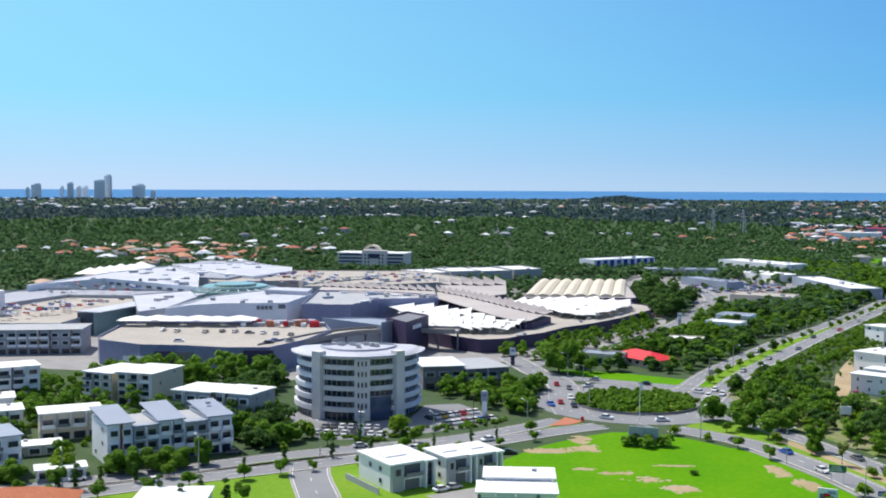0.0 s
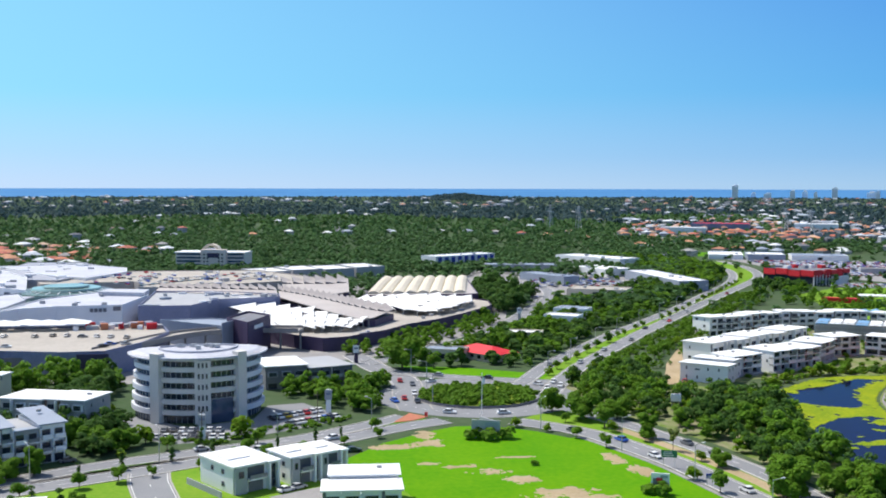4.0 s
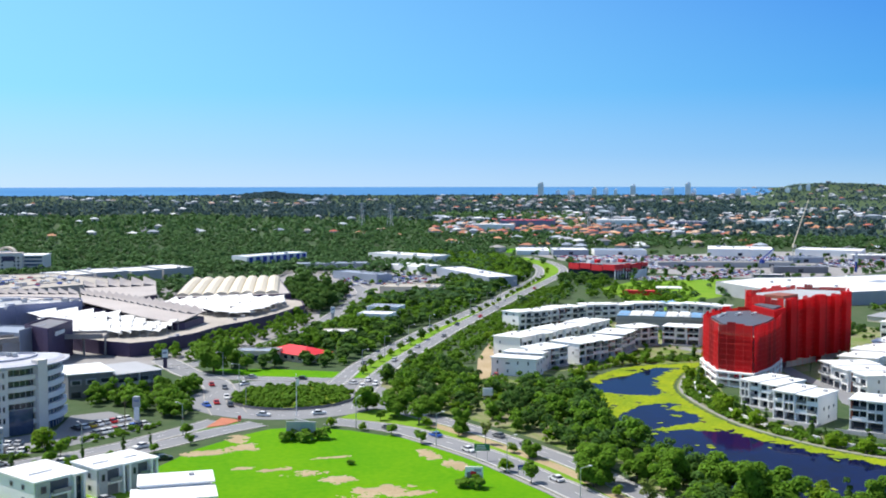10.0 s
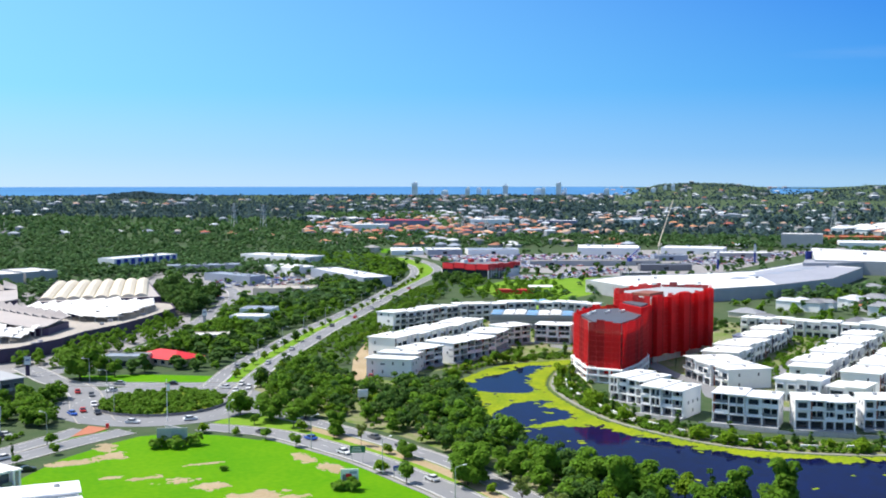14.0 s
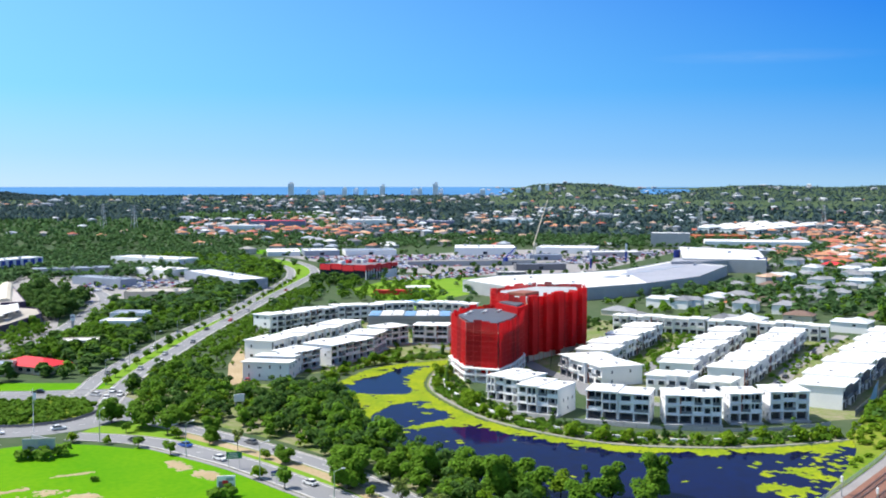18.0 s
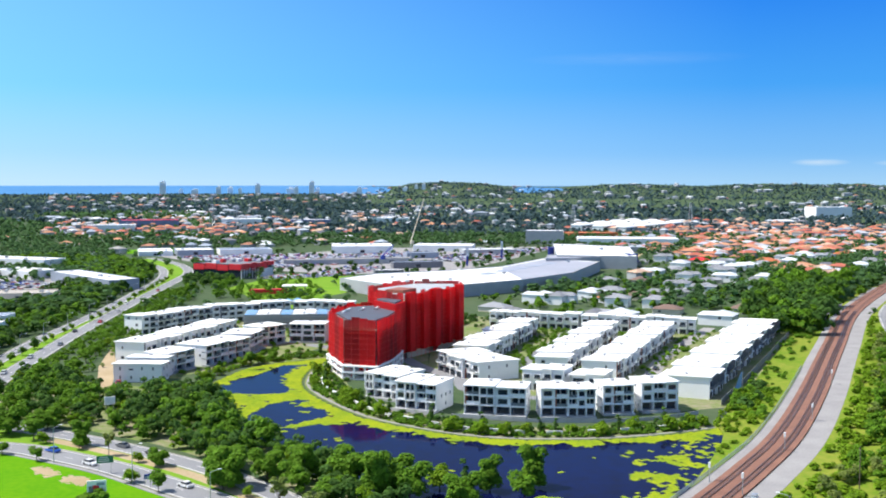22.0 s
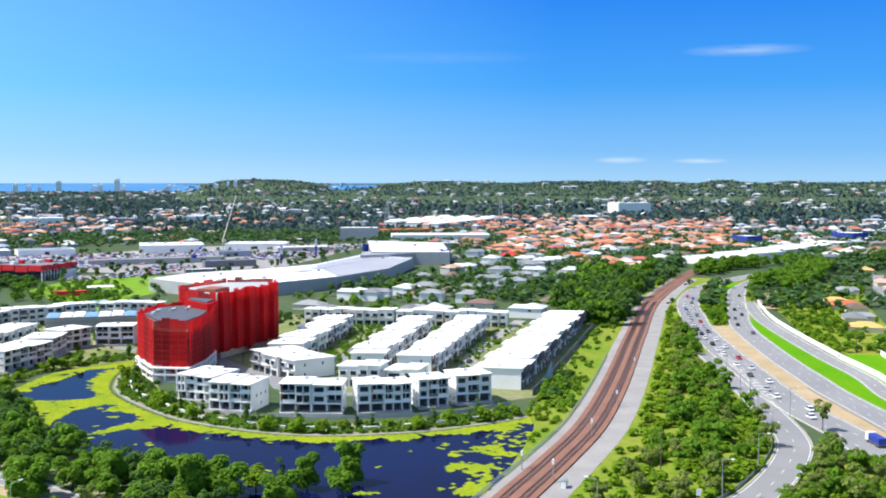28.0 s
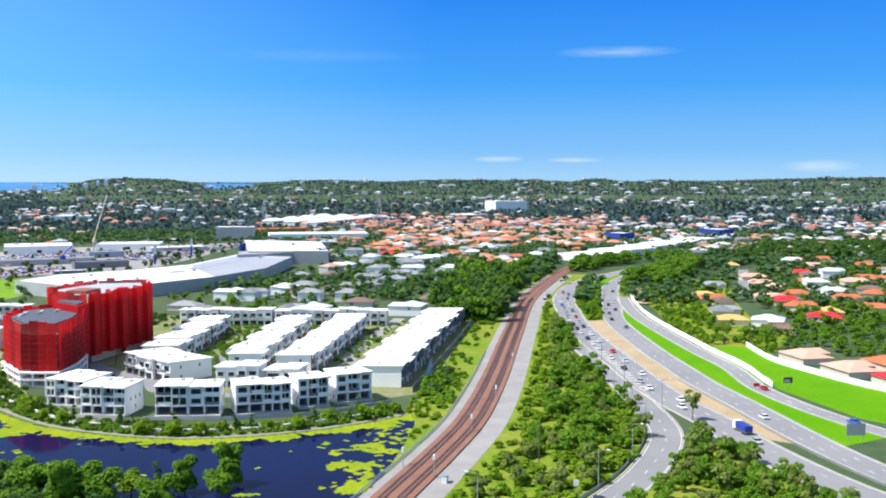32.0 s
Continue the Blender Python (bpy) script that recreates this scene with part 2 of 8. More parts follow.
M["brownroof"] = mat("brown_concrete_tiles", (0.2, 0.13, 0.1), 0.8, (0.15, 0.1, 0.08), 0.2, 2, rnd=0.2)
M["blue"] = mat("blue_panel", (0.02, 0.05, 0.35), 0.6, (0.02, 0.04, 0.28), 0.3, 2)

M["redpole"] = mat("dark_red_scaffold", (0.7, 0.03, 0.03), 0.7, (0.58, 0.024, 0.024), 0.4, 3)
M["bluesheet"] = mat("blue_roof_sheeting", (0.2, 0.38, 0.6), 0.5, (0.16, 0.32, 0.52), 0.4, 3)
M["slate"] = mat("slate_grey_membrane", (0.09, 0.1, 0.13), 0.6, (0.07, 0.08, 0.1), 0.2, 2)
M["officewall"] = mat("pale_beige_panels", (0.74, 0.7, 0.65), 0.75, (0.66, 0.62, 0.57), 0.15, 2)
M["blueglass"] = mat("blue_office_glass", (0.05, 0.075, 0.13), 0.06, (0.07, 0.1, 0.17), 0.2, 1)
M["spandrel"] = mat("pale_grey_spandrels", (0.74, 0.76, 0.8), 0.6, (0.66, 0.68, 0.73), 0.15, 2)
M["bluegrey"] = mat("blue_grey_metal_roof", (0.32, 0.36, 0.44), 0.5, (0.27, 0.31, 0.38), 0.1, 2)
M["yellow"] = mat("yellow_paint", (0.7, 0.42, 0.05), 0.5, (0.6, 0.35, 0.04), 0.4, 3)

for k in ("red", "reddeep"):
    n, l = M[k].node_tree.nodes, M[k].node_tree.links
    hole, mx = n.new("ShaderNodeBsdfTransparent"), n.new("ShaderNodeMixShader")
    mx.inputs[0].default_value = 0.22
    glow, cloth = n.new("ShaderNodeBsdfTranslucent"), n.new("ShaderNodeMixShader")
    l.new(n["Principled BSDF"].inputs["Base Color"].links[0].from_socket, glow.inputs["Color"])
    cloth.inputs[0].default_value = 0.5
    l.new(n["Principled BSDF"].outputs[0], cloth.inputs[1])
    l.new(glow.outputs[0], cloth.inputs[2])
    l.new(cloth.outputs[0], mx.inputs[1])
    l.new(hole.outputs[0], mx.inputs[2])
    l.new(mx.outputs[0], n["Material Output"].inputs["Surface"])


# ---- small mesh kit ----
class Geo:
    def __init__(self):
        self.v, self.f = [], []

    def add(self, vs, fs):
        o = len(self.v)
        self.v += [tuple(p) for p in vs]
        self.f += [tuple(i + o for i in q) for q in fs]
        return self

    def prism(self, poly, z0, z1, top=None):
        n = len(poly)
        if sum(poly[i][0] * poly[(i + 1) % n][1] - poly[(i + 1) % n][0] * poly[i][1] for i in range(n)) < 0:
            poly = poly[::-1]
            top = top[::-1] if top else None
        tp = top or poly
        vs = [(x, y, z0) for x, y in poly] + [(x, y, z1) for x, y in tp]
        fs = [(i, (i + 1) % n, n + (i + 1) % n, n + i) for i in range(n)]
        return self.add(vs, fs + [tuple(range(n - 1, -1, -1)), tuple(range(n, 2 * n))])

    def box(self, x, y, z, sx, sy, sz, rz=0.0):
        """Centre x, y; bottom z; rz in degrees."""
        c, s = math.cos(radians(rz)), math.sin(radians(rz))
        p = [(x + c * a - s * b, y + s * a + c * b) for a, b in ((-sx / 2, -sy / 2), (sx / 2, -sy / 2), (sx / 2, sy / 2), (-sx / 2, sy / 2))]
        return self.prism(p, z, z + sz)

    def tube(self, x, y, z, r0, r1, h, n=8):
        a = [2 * math.pi * i / n for i in range(n)]
        return self.prism([(x + r0 * math.cos(t), y + r0 * math.sin(t)) for t in a], z, z + h,
                          [(x + r1 * math.cos(t), y + r1 * math.sin(t)) for t in a])

    def beam(self, a, b, w):
        a, b = Vector(a), Vector(b)
        d = (b - a).normalized()
        u = d.cross(Vector((0, 0, 1)) if abs(d.z) < 0.95 else Vector((1, 0, 0))).normalized() * w / 2
        k = d.cross(u).normalized() * w / 2
        q = [u + k, k - u, -u - k, u - k]
        return self.add([a + e for e in q] + [b + e for e in q],
                        [(0, 1, 5, 4), (1, 2, 6, 5), (2, 3, 7, 6), (3, 0, 4, 7), (3, 2, 1, 0), (4, 5, 6, 7)])

    def mesh(self, name, material):
        me = bpy.data.meshes.new(name)
        me.from_pydata(self.v, [], self.f)
        me.materials.append(material)
        return me


def part(name, geo, material, parent=None, label=""):
    ob = new(name, geo.mesh(name, M[material] if isinstance(material, str) else material))
    if parent is not None:
        ob.parent = parent
    if label:
        ob["label"] = label
    return ob


def thing(name, x, y, z=0.0, rz=0.0, label="", category="", group="", kind=""):
    ob = new(name)
    ob.matrix_basis = pose(x, y, z, 0, 0, rz)
    return tagged(ob, label, category, group, kind)


def setting(name, geo, material, label, category, kind="structure"):
    return tagged(part(name, geo, material), label, category, kind=kind)


def spline(pts, step=6.0):
    """Points along a smooth curve through pts."""
    p = [Vector((*q, 0)) for q in pts]
    p = [2 * p[0] - p[1], *p, 2 * p[-1] - p[-2]]
    out = []
    for i in range(1, len(p) - 2):
        n = max(2, int((p[i + 1] - p[i]).length / step))
        for j in range(n):
            t = j / n
            a = 2 * p[i] + (p[i + 1] - p[i - 1]) * t + (2 * p[i - 1] - 5 * p[i] + 4 * p[i + 1] - p[i + 2]) * t * t \
                + (3 * p[i] - p[i - 1] - 3 * p[i + 1] + p[i + 2]) * t ** 3
            out.append((a.x / 2, a.y / 2))
    return out + [(p[-2].x, p[-2].y)]


def offset(line, d):
    """The line moved d metres to its right."""
    out = []
    for i, (x, y) in enumerate(line):
        a, b = line[max(0, i - 1)], line[min(len(line) - 1, i + 1)]
        dx, dy = b[0] - a[0], b[1] - a[1]
        k = math.hypot(dx, dy) or 1
        out.append((x + dy / k * d, y - dx / k * d))
    return out


def ribbon(geo, line, w0, w1, z0, z1):
    """A solid strip from w0 to w1 metres right of the line, between the heights z0 and z1."""
    a, b = offset(line, w0), offset(line, w1)
    n = len(line)
    vs = [(*p, z1) for p in a] + [(*p, z1) for p in b] + [(*p, z0) for p in a] + [(*p, z0) for p in b]
    fs = []
    for i in range(n - 1):
        fs += [(i, n + i, n + i + 1, i + 1), (i + 1, 2 * n + i + 1, 2 * n + i, i), (n + i, 3 * n + i, 3 * n + i + 1, n + i + 1)]
    fs += [(0, 2 * n, 3 * n, n), (n - 1, 2 * n - 1, 4 * n - 1, 3 * n - 1)]
    return geo.add(vs, fs)


def dashes(geo, line, off, z, on=3.0, gap=9.0, w=0.16):
    run, d = 0.0, offset(line, off)
    for a, b in zip(d[:-1], d[1:]):
        k = math.hypot(b[0] - a[0], b[1] - a[1])
        while run < k:
            t = run / k
            x, y = a[0] + (b[0] - a[0]) * t, a[1] + (b[1] - a[1]) * t
            geo.box(x, y, z, on, w, 0.02, math.degrees(math.atan2(b[1] - a[1], b[0] - a[0])))
            run += on + gap
        run -= k


# ---- what ground is taken: a raster of one-metre cells ----
GX, GY, GW, GH = -420, 20, 1500, 1150
taken = np.zeros((GH, GW), bool)


def inside(poly, xs, ys):
    r = np.zeros(np.broadcast(xs, ys).shape, bool)
    n = len(poly)
    for i in range(n):
        (x1, y1), (x2, y2) = poly[i], poly[(i + 1) % n]
        if y1 != y2:
            r ^= ((y1 > ys) != (y2 > ys)) & (xs < (x2 - x1) * (ys - y1) / (y2 - y1) + x1)
    return r


def take(poly, pad=0.0):
    if pad:
        cx, cy = sum(p[0] for p in poly) / len(poly), sum(p[1] for p in poly) / len(poly)
        q = []
        for x, y in poly:
            k = math.hypot(x - cx, y - cy) or 1
            q.append((x + (x - cx) / k * pad, y + (y - cy) / k * pad))
        poly = q
    x0, x1 = int(min(p[0] for p in poly)) - GX - 1, int(max(p[0] for p in poly)) - GX + 2
    y0, y1 = int(min(p[1] for p in poly)) - GY - 1, int(max(p[1] for p in poly)) - GY + 2
    x0, y0, x1, y1 = max(x0, 0), max(y0, 0), min(x1, GW), min(y1, GH)
    if x1 > x0 and y1 > y0:
        taken[y0:y1, x0:x1] |= inside(poly, (np.arange(x0, x1) + GX + 0.5)[None, :], (np.arange(y0, y1) + GY + 0.5)[:, None])


def take_line(line, w0, w1):
    a, b = offset(line, w0), offset(line, w1)
    for i in range(len(line) - 1):
        take([a[i], a[i + 1], b[i + 1], b[i]])


def free(x, y):
    i, j = int(y) - GY, int(x) - GX
    return not (0 <= i < GH and 0 <= j < GW and taken[i, j])


# ---- the land ----
RIDGE_AZ = (-90, -80, -75, -73.2, -71.9, -69, -67.7, -65.7, -64.3, -63.1, -62.2, -60.8, -59, -57.6, -55.5, -53.1, -52, -50.2, -48.7, -46.6, -45.5, -44.4, -42, -41.2, -40.6, -40, -38.5, -37.3, -36.4, -35.3, -33, -12.5, -11.4, -10.2, -9.3, -8.5, -7.6, -6.5)
RIDGE_H = (44, 44, 36, 34, 30, 22, 18, 27, 16, 25, 30, 15, 27, 22, 26, 24, 15, 18, 24, 22, 12, 3, 2, 11, 22, 28, 32, 32, 26, 2, 0, 0, 3, 10, 20, 13, 4, 0)


def land(x, y):
    """Height of the ground: flat near by, rising slowly to the coast and the ridges."""
    r = math.hypot(x, y)
    if r < 1500:
        return 0.0
    az = math.degrees(math.atan2(-x, y))
    z = 50 * ((min(r, 4800) - 1500) / 3300) ** 2
    k = max(0.0, min(1.0, (r - 3600) / 500)) * max(0.0, min(1.0, (5000 - r) / 500))
    if az > -20:
        k = max(0.0, min(1.0, (r - 3450) / 250)) * max(0.0, min(1.0, (3960 - r) / 200))
    if k > 0:
        h = float(np.interp(az, RIDGE_AZ, RIDGE_H))
        z += k * h * (0.9 + 0.25 * noise.noise((x / 90, y / 90, 0)))
    return z


g = Geo()
radii = [0, 100, 250, 500, 900, 1500] + [1500 + 75 * i for i in range(1, 46)]
azs = [24 - 0.5 * i for i in range(229)] + [-90 - 12 * i for i in range(1, 21)]
for r in radii[1:]:
    for a in azs:
        x, y = -math.sin(radians(a)) * r, math.cos(radians(a)) * r
        g.v.append((x, y, land(x, y)))
na = len(azs)
c = len(g.v)
g.v.append((0, 0, 0))
for j in range(na):
    g.f.append((c, (j + 1) % na, j))
    for i in range(len(radii) - 2):
        g.f.append((i * na + j, i * na + (j + 1) % na, (i + 1) * na + (j + 1) % na, (i + 1) * na + j))
setting("ground", g, "ground", "wide green suburban plain rising to low wooded ridges", "ground")

# the sea, beyond the coast
g = Geo()
cols = [30 - 2 * i for i in range(40)]
for a in cols:
    for r, z in ((3950, 28.4), (4400, 42.6), (4960, 53.0)):
        g.v.append((-math.sin(radians(a)) * r, math.cos(radians(a)) * r, z))
for i in range(len(cols) - 1):
    for j in range(2):
        g.f.append((3 * i + j, 3 * i + 3 + j, 3 * i + 4 + j, 3 * i + 1 + j))
setting("water_sea", g, "sea", "deep blue sea along the horizon", "sea")


# ---- roads ----
AVE_R = spline([(84, 352), (93, 372), (104, 397), (122, 431), (150, 476), (178, 521), (202, 557), (254, 636), (300, 704), (345, 770), (378, 822), (402, 880), (416, 938), (424, 1010)])
AVE_L = spline([(84, 386), (94, 406), (108, 434), (138, 482), (165.5, 525), (189, 557), (234, 622), (281, 695), (327, 766), (354, 816), (376, 868), (387, 910), (390, 960)])
SOUTH_A = spline([(72, 331), (82, 322), (91, 311), (99, 291), (105, 272), (109, 250), (112, 232), (113, 205), (110, 170)])
SOUTH_B = spline([(92, 352), (99, 336), (108, 315), (117, 286), (123, 260), (125.5, 238), (126, 205), (123, 170)])
WEST_LOW = spline([(50, 335), (34, 326.5), (11, 311), (-13, 299), (-35, 286.5), (-56, 276), (-81, 262), (-115, 243), (-150, 222)])
WEST_UP = spline([(38, 343), (24, 331), (3, 316), (-21, 305.5), (-44, 295.5), (-58, 287.5), (-77, 276), (-95, 267), (-120, 254), (-155, 233)])
SIDE = spline([(-35, 284), (-34, 275), (-31, 262), (-28, 248), (-25, 225)])
NORTH = spline([(43, 352), (43, 372), (45, 398), (44, 416), (38, 432), (34, 450), (30, 470)])
SLIP = spline([(99, 396), (78, 405), (58, 415), (39, 425)])
MALL_RD = spline([(34, 448), (60, 470), (90, 510), (120, 570), (150, 640), (175, 700), (185, 770), (165, 850)])
RAIL = spline([(150, 137), (196, 155), (232, 168.5), (274, 186), (338, 219), (442, 276), (571, 345), (724, 411), (800, 440)])
RAMP = spline([(190, 110), (225, 112.5), (248, 115.5), (278, 123.5), (300, 134), (330, 156), (373, 189), (420, 226)])
MWAY_A = spline([(250, 50), (268, 76), (292, 103), (313, 122), (344, 154), (388, 190), (437, 229), (478, 260), (520, 288), (583, 327), (646, 356), (695, 371), (735, 378), (800, 384)])
MWAY_B = spline([(262, 40), (284, 67), (305.7, 89.9), (343.7, 124.8), (371.3, 150.5), (395.4, 170.1), (433.3, 200.3), (504.3, 251.8), (562.2, 283.7), (630.2, 319.4), (681.2, 343.1), (737.6, 359.9), (791.2, 369), (880, 384)])
SLIP_B = spline([(318, 55), (331, 80), (350.4, 106), (375.4, 131.3), (408, 153.6), (444.9, 185), (513.8, 239.3), (556.7, 269), (613.9, 302.9)])
ESTATE_ST = spline([(262, 350), (272, 331), (268, 318), (258, 303), (262, 296)])
ROUND_C, ROUND_R = (67.5, 373), 23.0


def road(name, line, width, label, mats="asphalt", kerbs=True, dash=(0.0,), edges=True, z=0.05):
    g = ribbon(Geo(), line, -width / 2, width / 2, -0.1, z)
    r = setting(name, g, mats, label, "road")
    if kerbs:
        for s in (-1, 1):
            part("kerb", ribbon(Geo(), line, s * width / 2, s * (width / 2 + 0.4), -0.1, z + 0.14), "kerb", r)
    g = Geo()
    for d in dash:
        dashes(g, line, d, z)
    if edges:
        for s in (-1, 1):
            ribbon(g, line, s * (width / 2 - 0.55), s * (width / 2 - 0.35), z, z + 0.015)
    if g.v:
        part("lane_marking", g, "paint", r, "worn white lane markings")
    take_line(line, -width / 2 - 1.5, width / 2 + 1.5)
    return r


road("road_avenue_south", AVE_R, 7.6, "grey asphalt carriageway of a tree-lined avenue")
road("road_avenue_north", AVE_L, 6.6, "grey asphalt carriageway beside a planted median", z=0.045)
road("road_curve", SOUTH_A, 9.0, "two-lane asphalt road curving past the lawn", z=0.04)
road("road_service", SOUTH_B, 7.0, "asphalt road beside sandy verges", z=0.035)
road("road_boulevard_south", WEST_LOW, 8.5, "asphalt boulevard carriageway with lane arrows", z=0.04)
road("road_boulevard_north", WEST_UP, 7.5, "asphalt boulevard carriageway by a grass median", z=0.035)
road("road_side", SIDE, 10, "wide side street with white turn arrows", z=0.03)
road("road_north", NORTH, 11, "asphalt approach road into the mall", z=0.03)
road("road_slip", SLIP, 8, "asphalt slip road by a green verge", z=0.025)
road("road_mall", MALL_RD, 9, "asphalt road round the mall", z=0.02)
road("road_ramp", RAMP, 9.5, "curved motorway ramp with white edge lines", "motorway", z=0.04)
road("road_motorway_near", MWAY_A, 13.5, "motorway carriageway with slow traffic", "motorway", dash=(-2.4, 2.4), z=0.05)
road("road_motorway_far", MWAY_B, 11.0, "motorway carriageway with light traffic", "motorway", dash=(-2, 2), z=0.045)
setting("road_suburb_street", ribbon(Geo(), [(672, 250), (700, 254), (770, 282), (852, 312)], -4, 4, -0.1, 0.03), "asphalt", "pale suburban street between houses", "road")
take_line([(672, 250), (700, 254), (770, 282), (852, 312)], -6, 6)
road("road_motorway_slip", SLIP_B, 7.5, "motorway slip road beside a white barrier", "motorway", z=0.035)

# roundabout ring
ring = [(ROUND_C[0] + 29.5 * math.cos(radians(a)), ROUND_C[1] + 29.5 * math.sin(radians(a))) for a in range(0, 361, 6)]
rb = setting("road_roundabout", ribbon(Geo(), ring, -6.5, 6.5, -0.1, 0.055), "asphalt", "asphalt ring of a large roundabout", "road")
part("kerb", ribbon(Geo(), ring, -6.9, -6.5, -0.1, 0.2), "kerb", rb)
g = Geo()
dashes(g, ring, 0, 0.055, 2, 3)
part("lane_marking", g, "paint", rb, "white dashed lane markings")
take_line(ring, -7, 7)


# ---- grass, sand and water sheets ----
def sheet(name, poly, z, material, label, category, block=False):
    if block:
        take(poly)
    return setting(name, Geo().prism(poly, -0.2, z), material, label, category)


LAWN = [(16, 291), (28, 308), (43, 321), (52, 326.5), (63, 326), (75, 317), (84, 306), (92, 288), (98, 270), (101, 252), (104, 228), (104, 190), (40, 190), (36, 226), (28, 262), (18, 272)]
sheet("ground_lawn", LAWN, 0.03, "lawn", "bright green mown lawn with sandy bare patches", "lawn", True)
CORRIDOR = offset(RAIL, -22)[:-12] + offset(RAIL, 60)[:-12][::-1]
sheet("ground_scrub", CORRIDOR, 0.012, "scrub", "rough green scrub beside the railway", "scrub")
sheet("ground_median", AVE_R[4:] + AVE_L[3:][::-1], 0.016, "verge", "grassy avenue median with young trees", "verge")
sheet("ground_verge_west", WEST_LOW + WEST_UP[::-1], 0.02, "lawn", "mown grass strip between two carriageways", "verge", True)
sheet("ground_verge_south", SOUTH_A + SOUTH_B[::-1], 0.02, "verge", "grass strip with sandy soil between roads", "verge")
sheet("ground_verge_motorway", [p for p in MWAY_B if 300 < p[0] < 545] + [p for p in SLIP_B if 325 < p[0] < 545][::-1], 0.02, "lawn", "green grass strip between motorway lanes", "verge", True)
sheet("ground_median_motorway", [p for p in MWAY_A if 300 < p[0] < 500] + [p for p in MWAY_B if 300 < p[0] < 515][::-1], 0.014, "sand", "bare tan earth motorway median", "verge", True)
sheet("ground_median_grass", [p for p in MWAY_A if 500 < p[0] < 720] + [p for p in MWAY_B if 515 < p[0] < 730][::-1], 0.014, "lawn", "grassy far end of the motorway median", "verge")
sheet("ground_oval", [(405, 1080), (500, 1060), (520, 1120), (420, 1150)], 0.02, "lawn", "green sports field among trees", "lawn")
sheet("ground_north_verge", [(60, 418), (98, 402), (104, 412), (72, 432), (46, 440)], 0.02, "lawn", "green corner lawn by the slip road", "verge", True)
sheet("ground_bank", [(392, 90), (412, 120), (434, 146), (464, 168), (455, 182), (415, 158), (380, 128), (345, 88), (335, 60), (375, 60)], 0.02, "lawn", "green bank below a white fence", "verge", True)

NORTH_SHORE = spline([(178, 368), (205, 389), (228, 392), (243, 389), (222, 371), (203, 345), (195, 321), (190, 290), (192, 268), (199, 246), (211, 230), (231, 216), (253, 208), (268, 205)], 5)
SOUTH_SHORE = spline([(268, 205), (256, 195), (226, 178), (196, 163), (170, 160), (145, 185), (141, 215), (150, 243), (150, 275), (153, 298), (162, 321), (169, 345), (178, 368)], 5)
POND = NORTH_SHORE[:-1] + SOUTH_SHORE[:-1]
sheet("water_pond", POND, 0.02, "water", "still dark blue pond with floating weed", "pond", True)


def near(line, x, y):
    return min((p[0] - x) ** 2 + (p[1] - y) ** 2 for p in line) ** 0.5


# floating weed: mats along the shores and in the shallow arms
g = Geo()
cell = 1.0
xs, ys = np.arange(138, 272, cell), np.arange(158, 394, cell)
wet = inside(POND, xs[None, :], ys[:, None])
MATS = ((247, 196, 12), (238, 186, 12), (224, 186, 13), (212, 176, 14), (196, 169, 9), (178, 285, 7), (186, 289, 7), (170, 297, 3), (180, 304, 3), (160, 282, 3))
CLEAR = ([(170, 352), (181, 339.5), (190, 335), (199.5, 341), (220, 363), (228, 378), (220, 387), (198.6, 373), (184, 369)],
         [(149, 293.5), (164, 311.5), (176, 321), (189, 323.5), (193.4, 313), (189.3, 301), (182, 293), (167, 290), (162, 288), (173, 278), (166, 265), (157, 266), (149.4, 276.5)])
wx, wy = xs[None, :] + np.zeros((len(ys), 1)), ys[:, None] + np.zeros((1, len(xs)))
clear = inside(CLEAR[0], wx, wy) | inside(CLEAR[1], wx, wy)
for j, y in enumerate(ys):
    for i, x in enumerate(xs):
        if not wet[j, i]:
            continue
        d = near(NORTH_SHORE, x, y)
        q = 1.6 - d / (6.5 + 3 * noise.noise((x / 30, y / 30, 5)))
        for mx, my, mr in MATS:
            q = max(q, 0.75 - ((x - mx) ** 2 + (y - my) ** 2) / mr ** 2 * 0.7)
        if y > 285 and not clear[j, i]:
            q = max(q, 0.95)
        n1, n2 = noise.noise((x / 9, y / 9, 1)), noise.noise((x / 2.6, y / 2.6, 2))
        q = max(q, 0.05) + (0.55 if y > 285 else 0.7) * n1 + 0.55 * n2
        if q > 0.62:
            g.box(x, y, 0.0, cell * 1.06, cell * 1.06, 0.05 + 0.01 * ((i * 7 + j * 3) % 5))
setting("floating_weed", g, "weed", "yellow-green weed mats floating on the pond", "pond weed", "stuff")

sheet("pavement_mall", [(-270, 480), (-160, 436), (-60, 412), (-4, 440), (60, 478), (118, 570), (134, 640), (140, 770), (-10, 880), (-210, 850), (-290, 780)], 0.012, "path", "grey paved ground round the mall", "pavement")
take([(680, 395), (770, 440), (920, 520), (960, 450), (800, 360), (740, 350)])

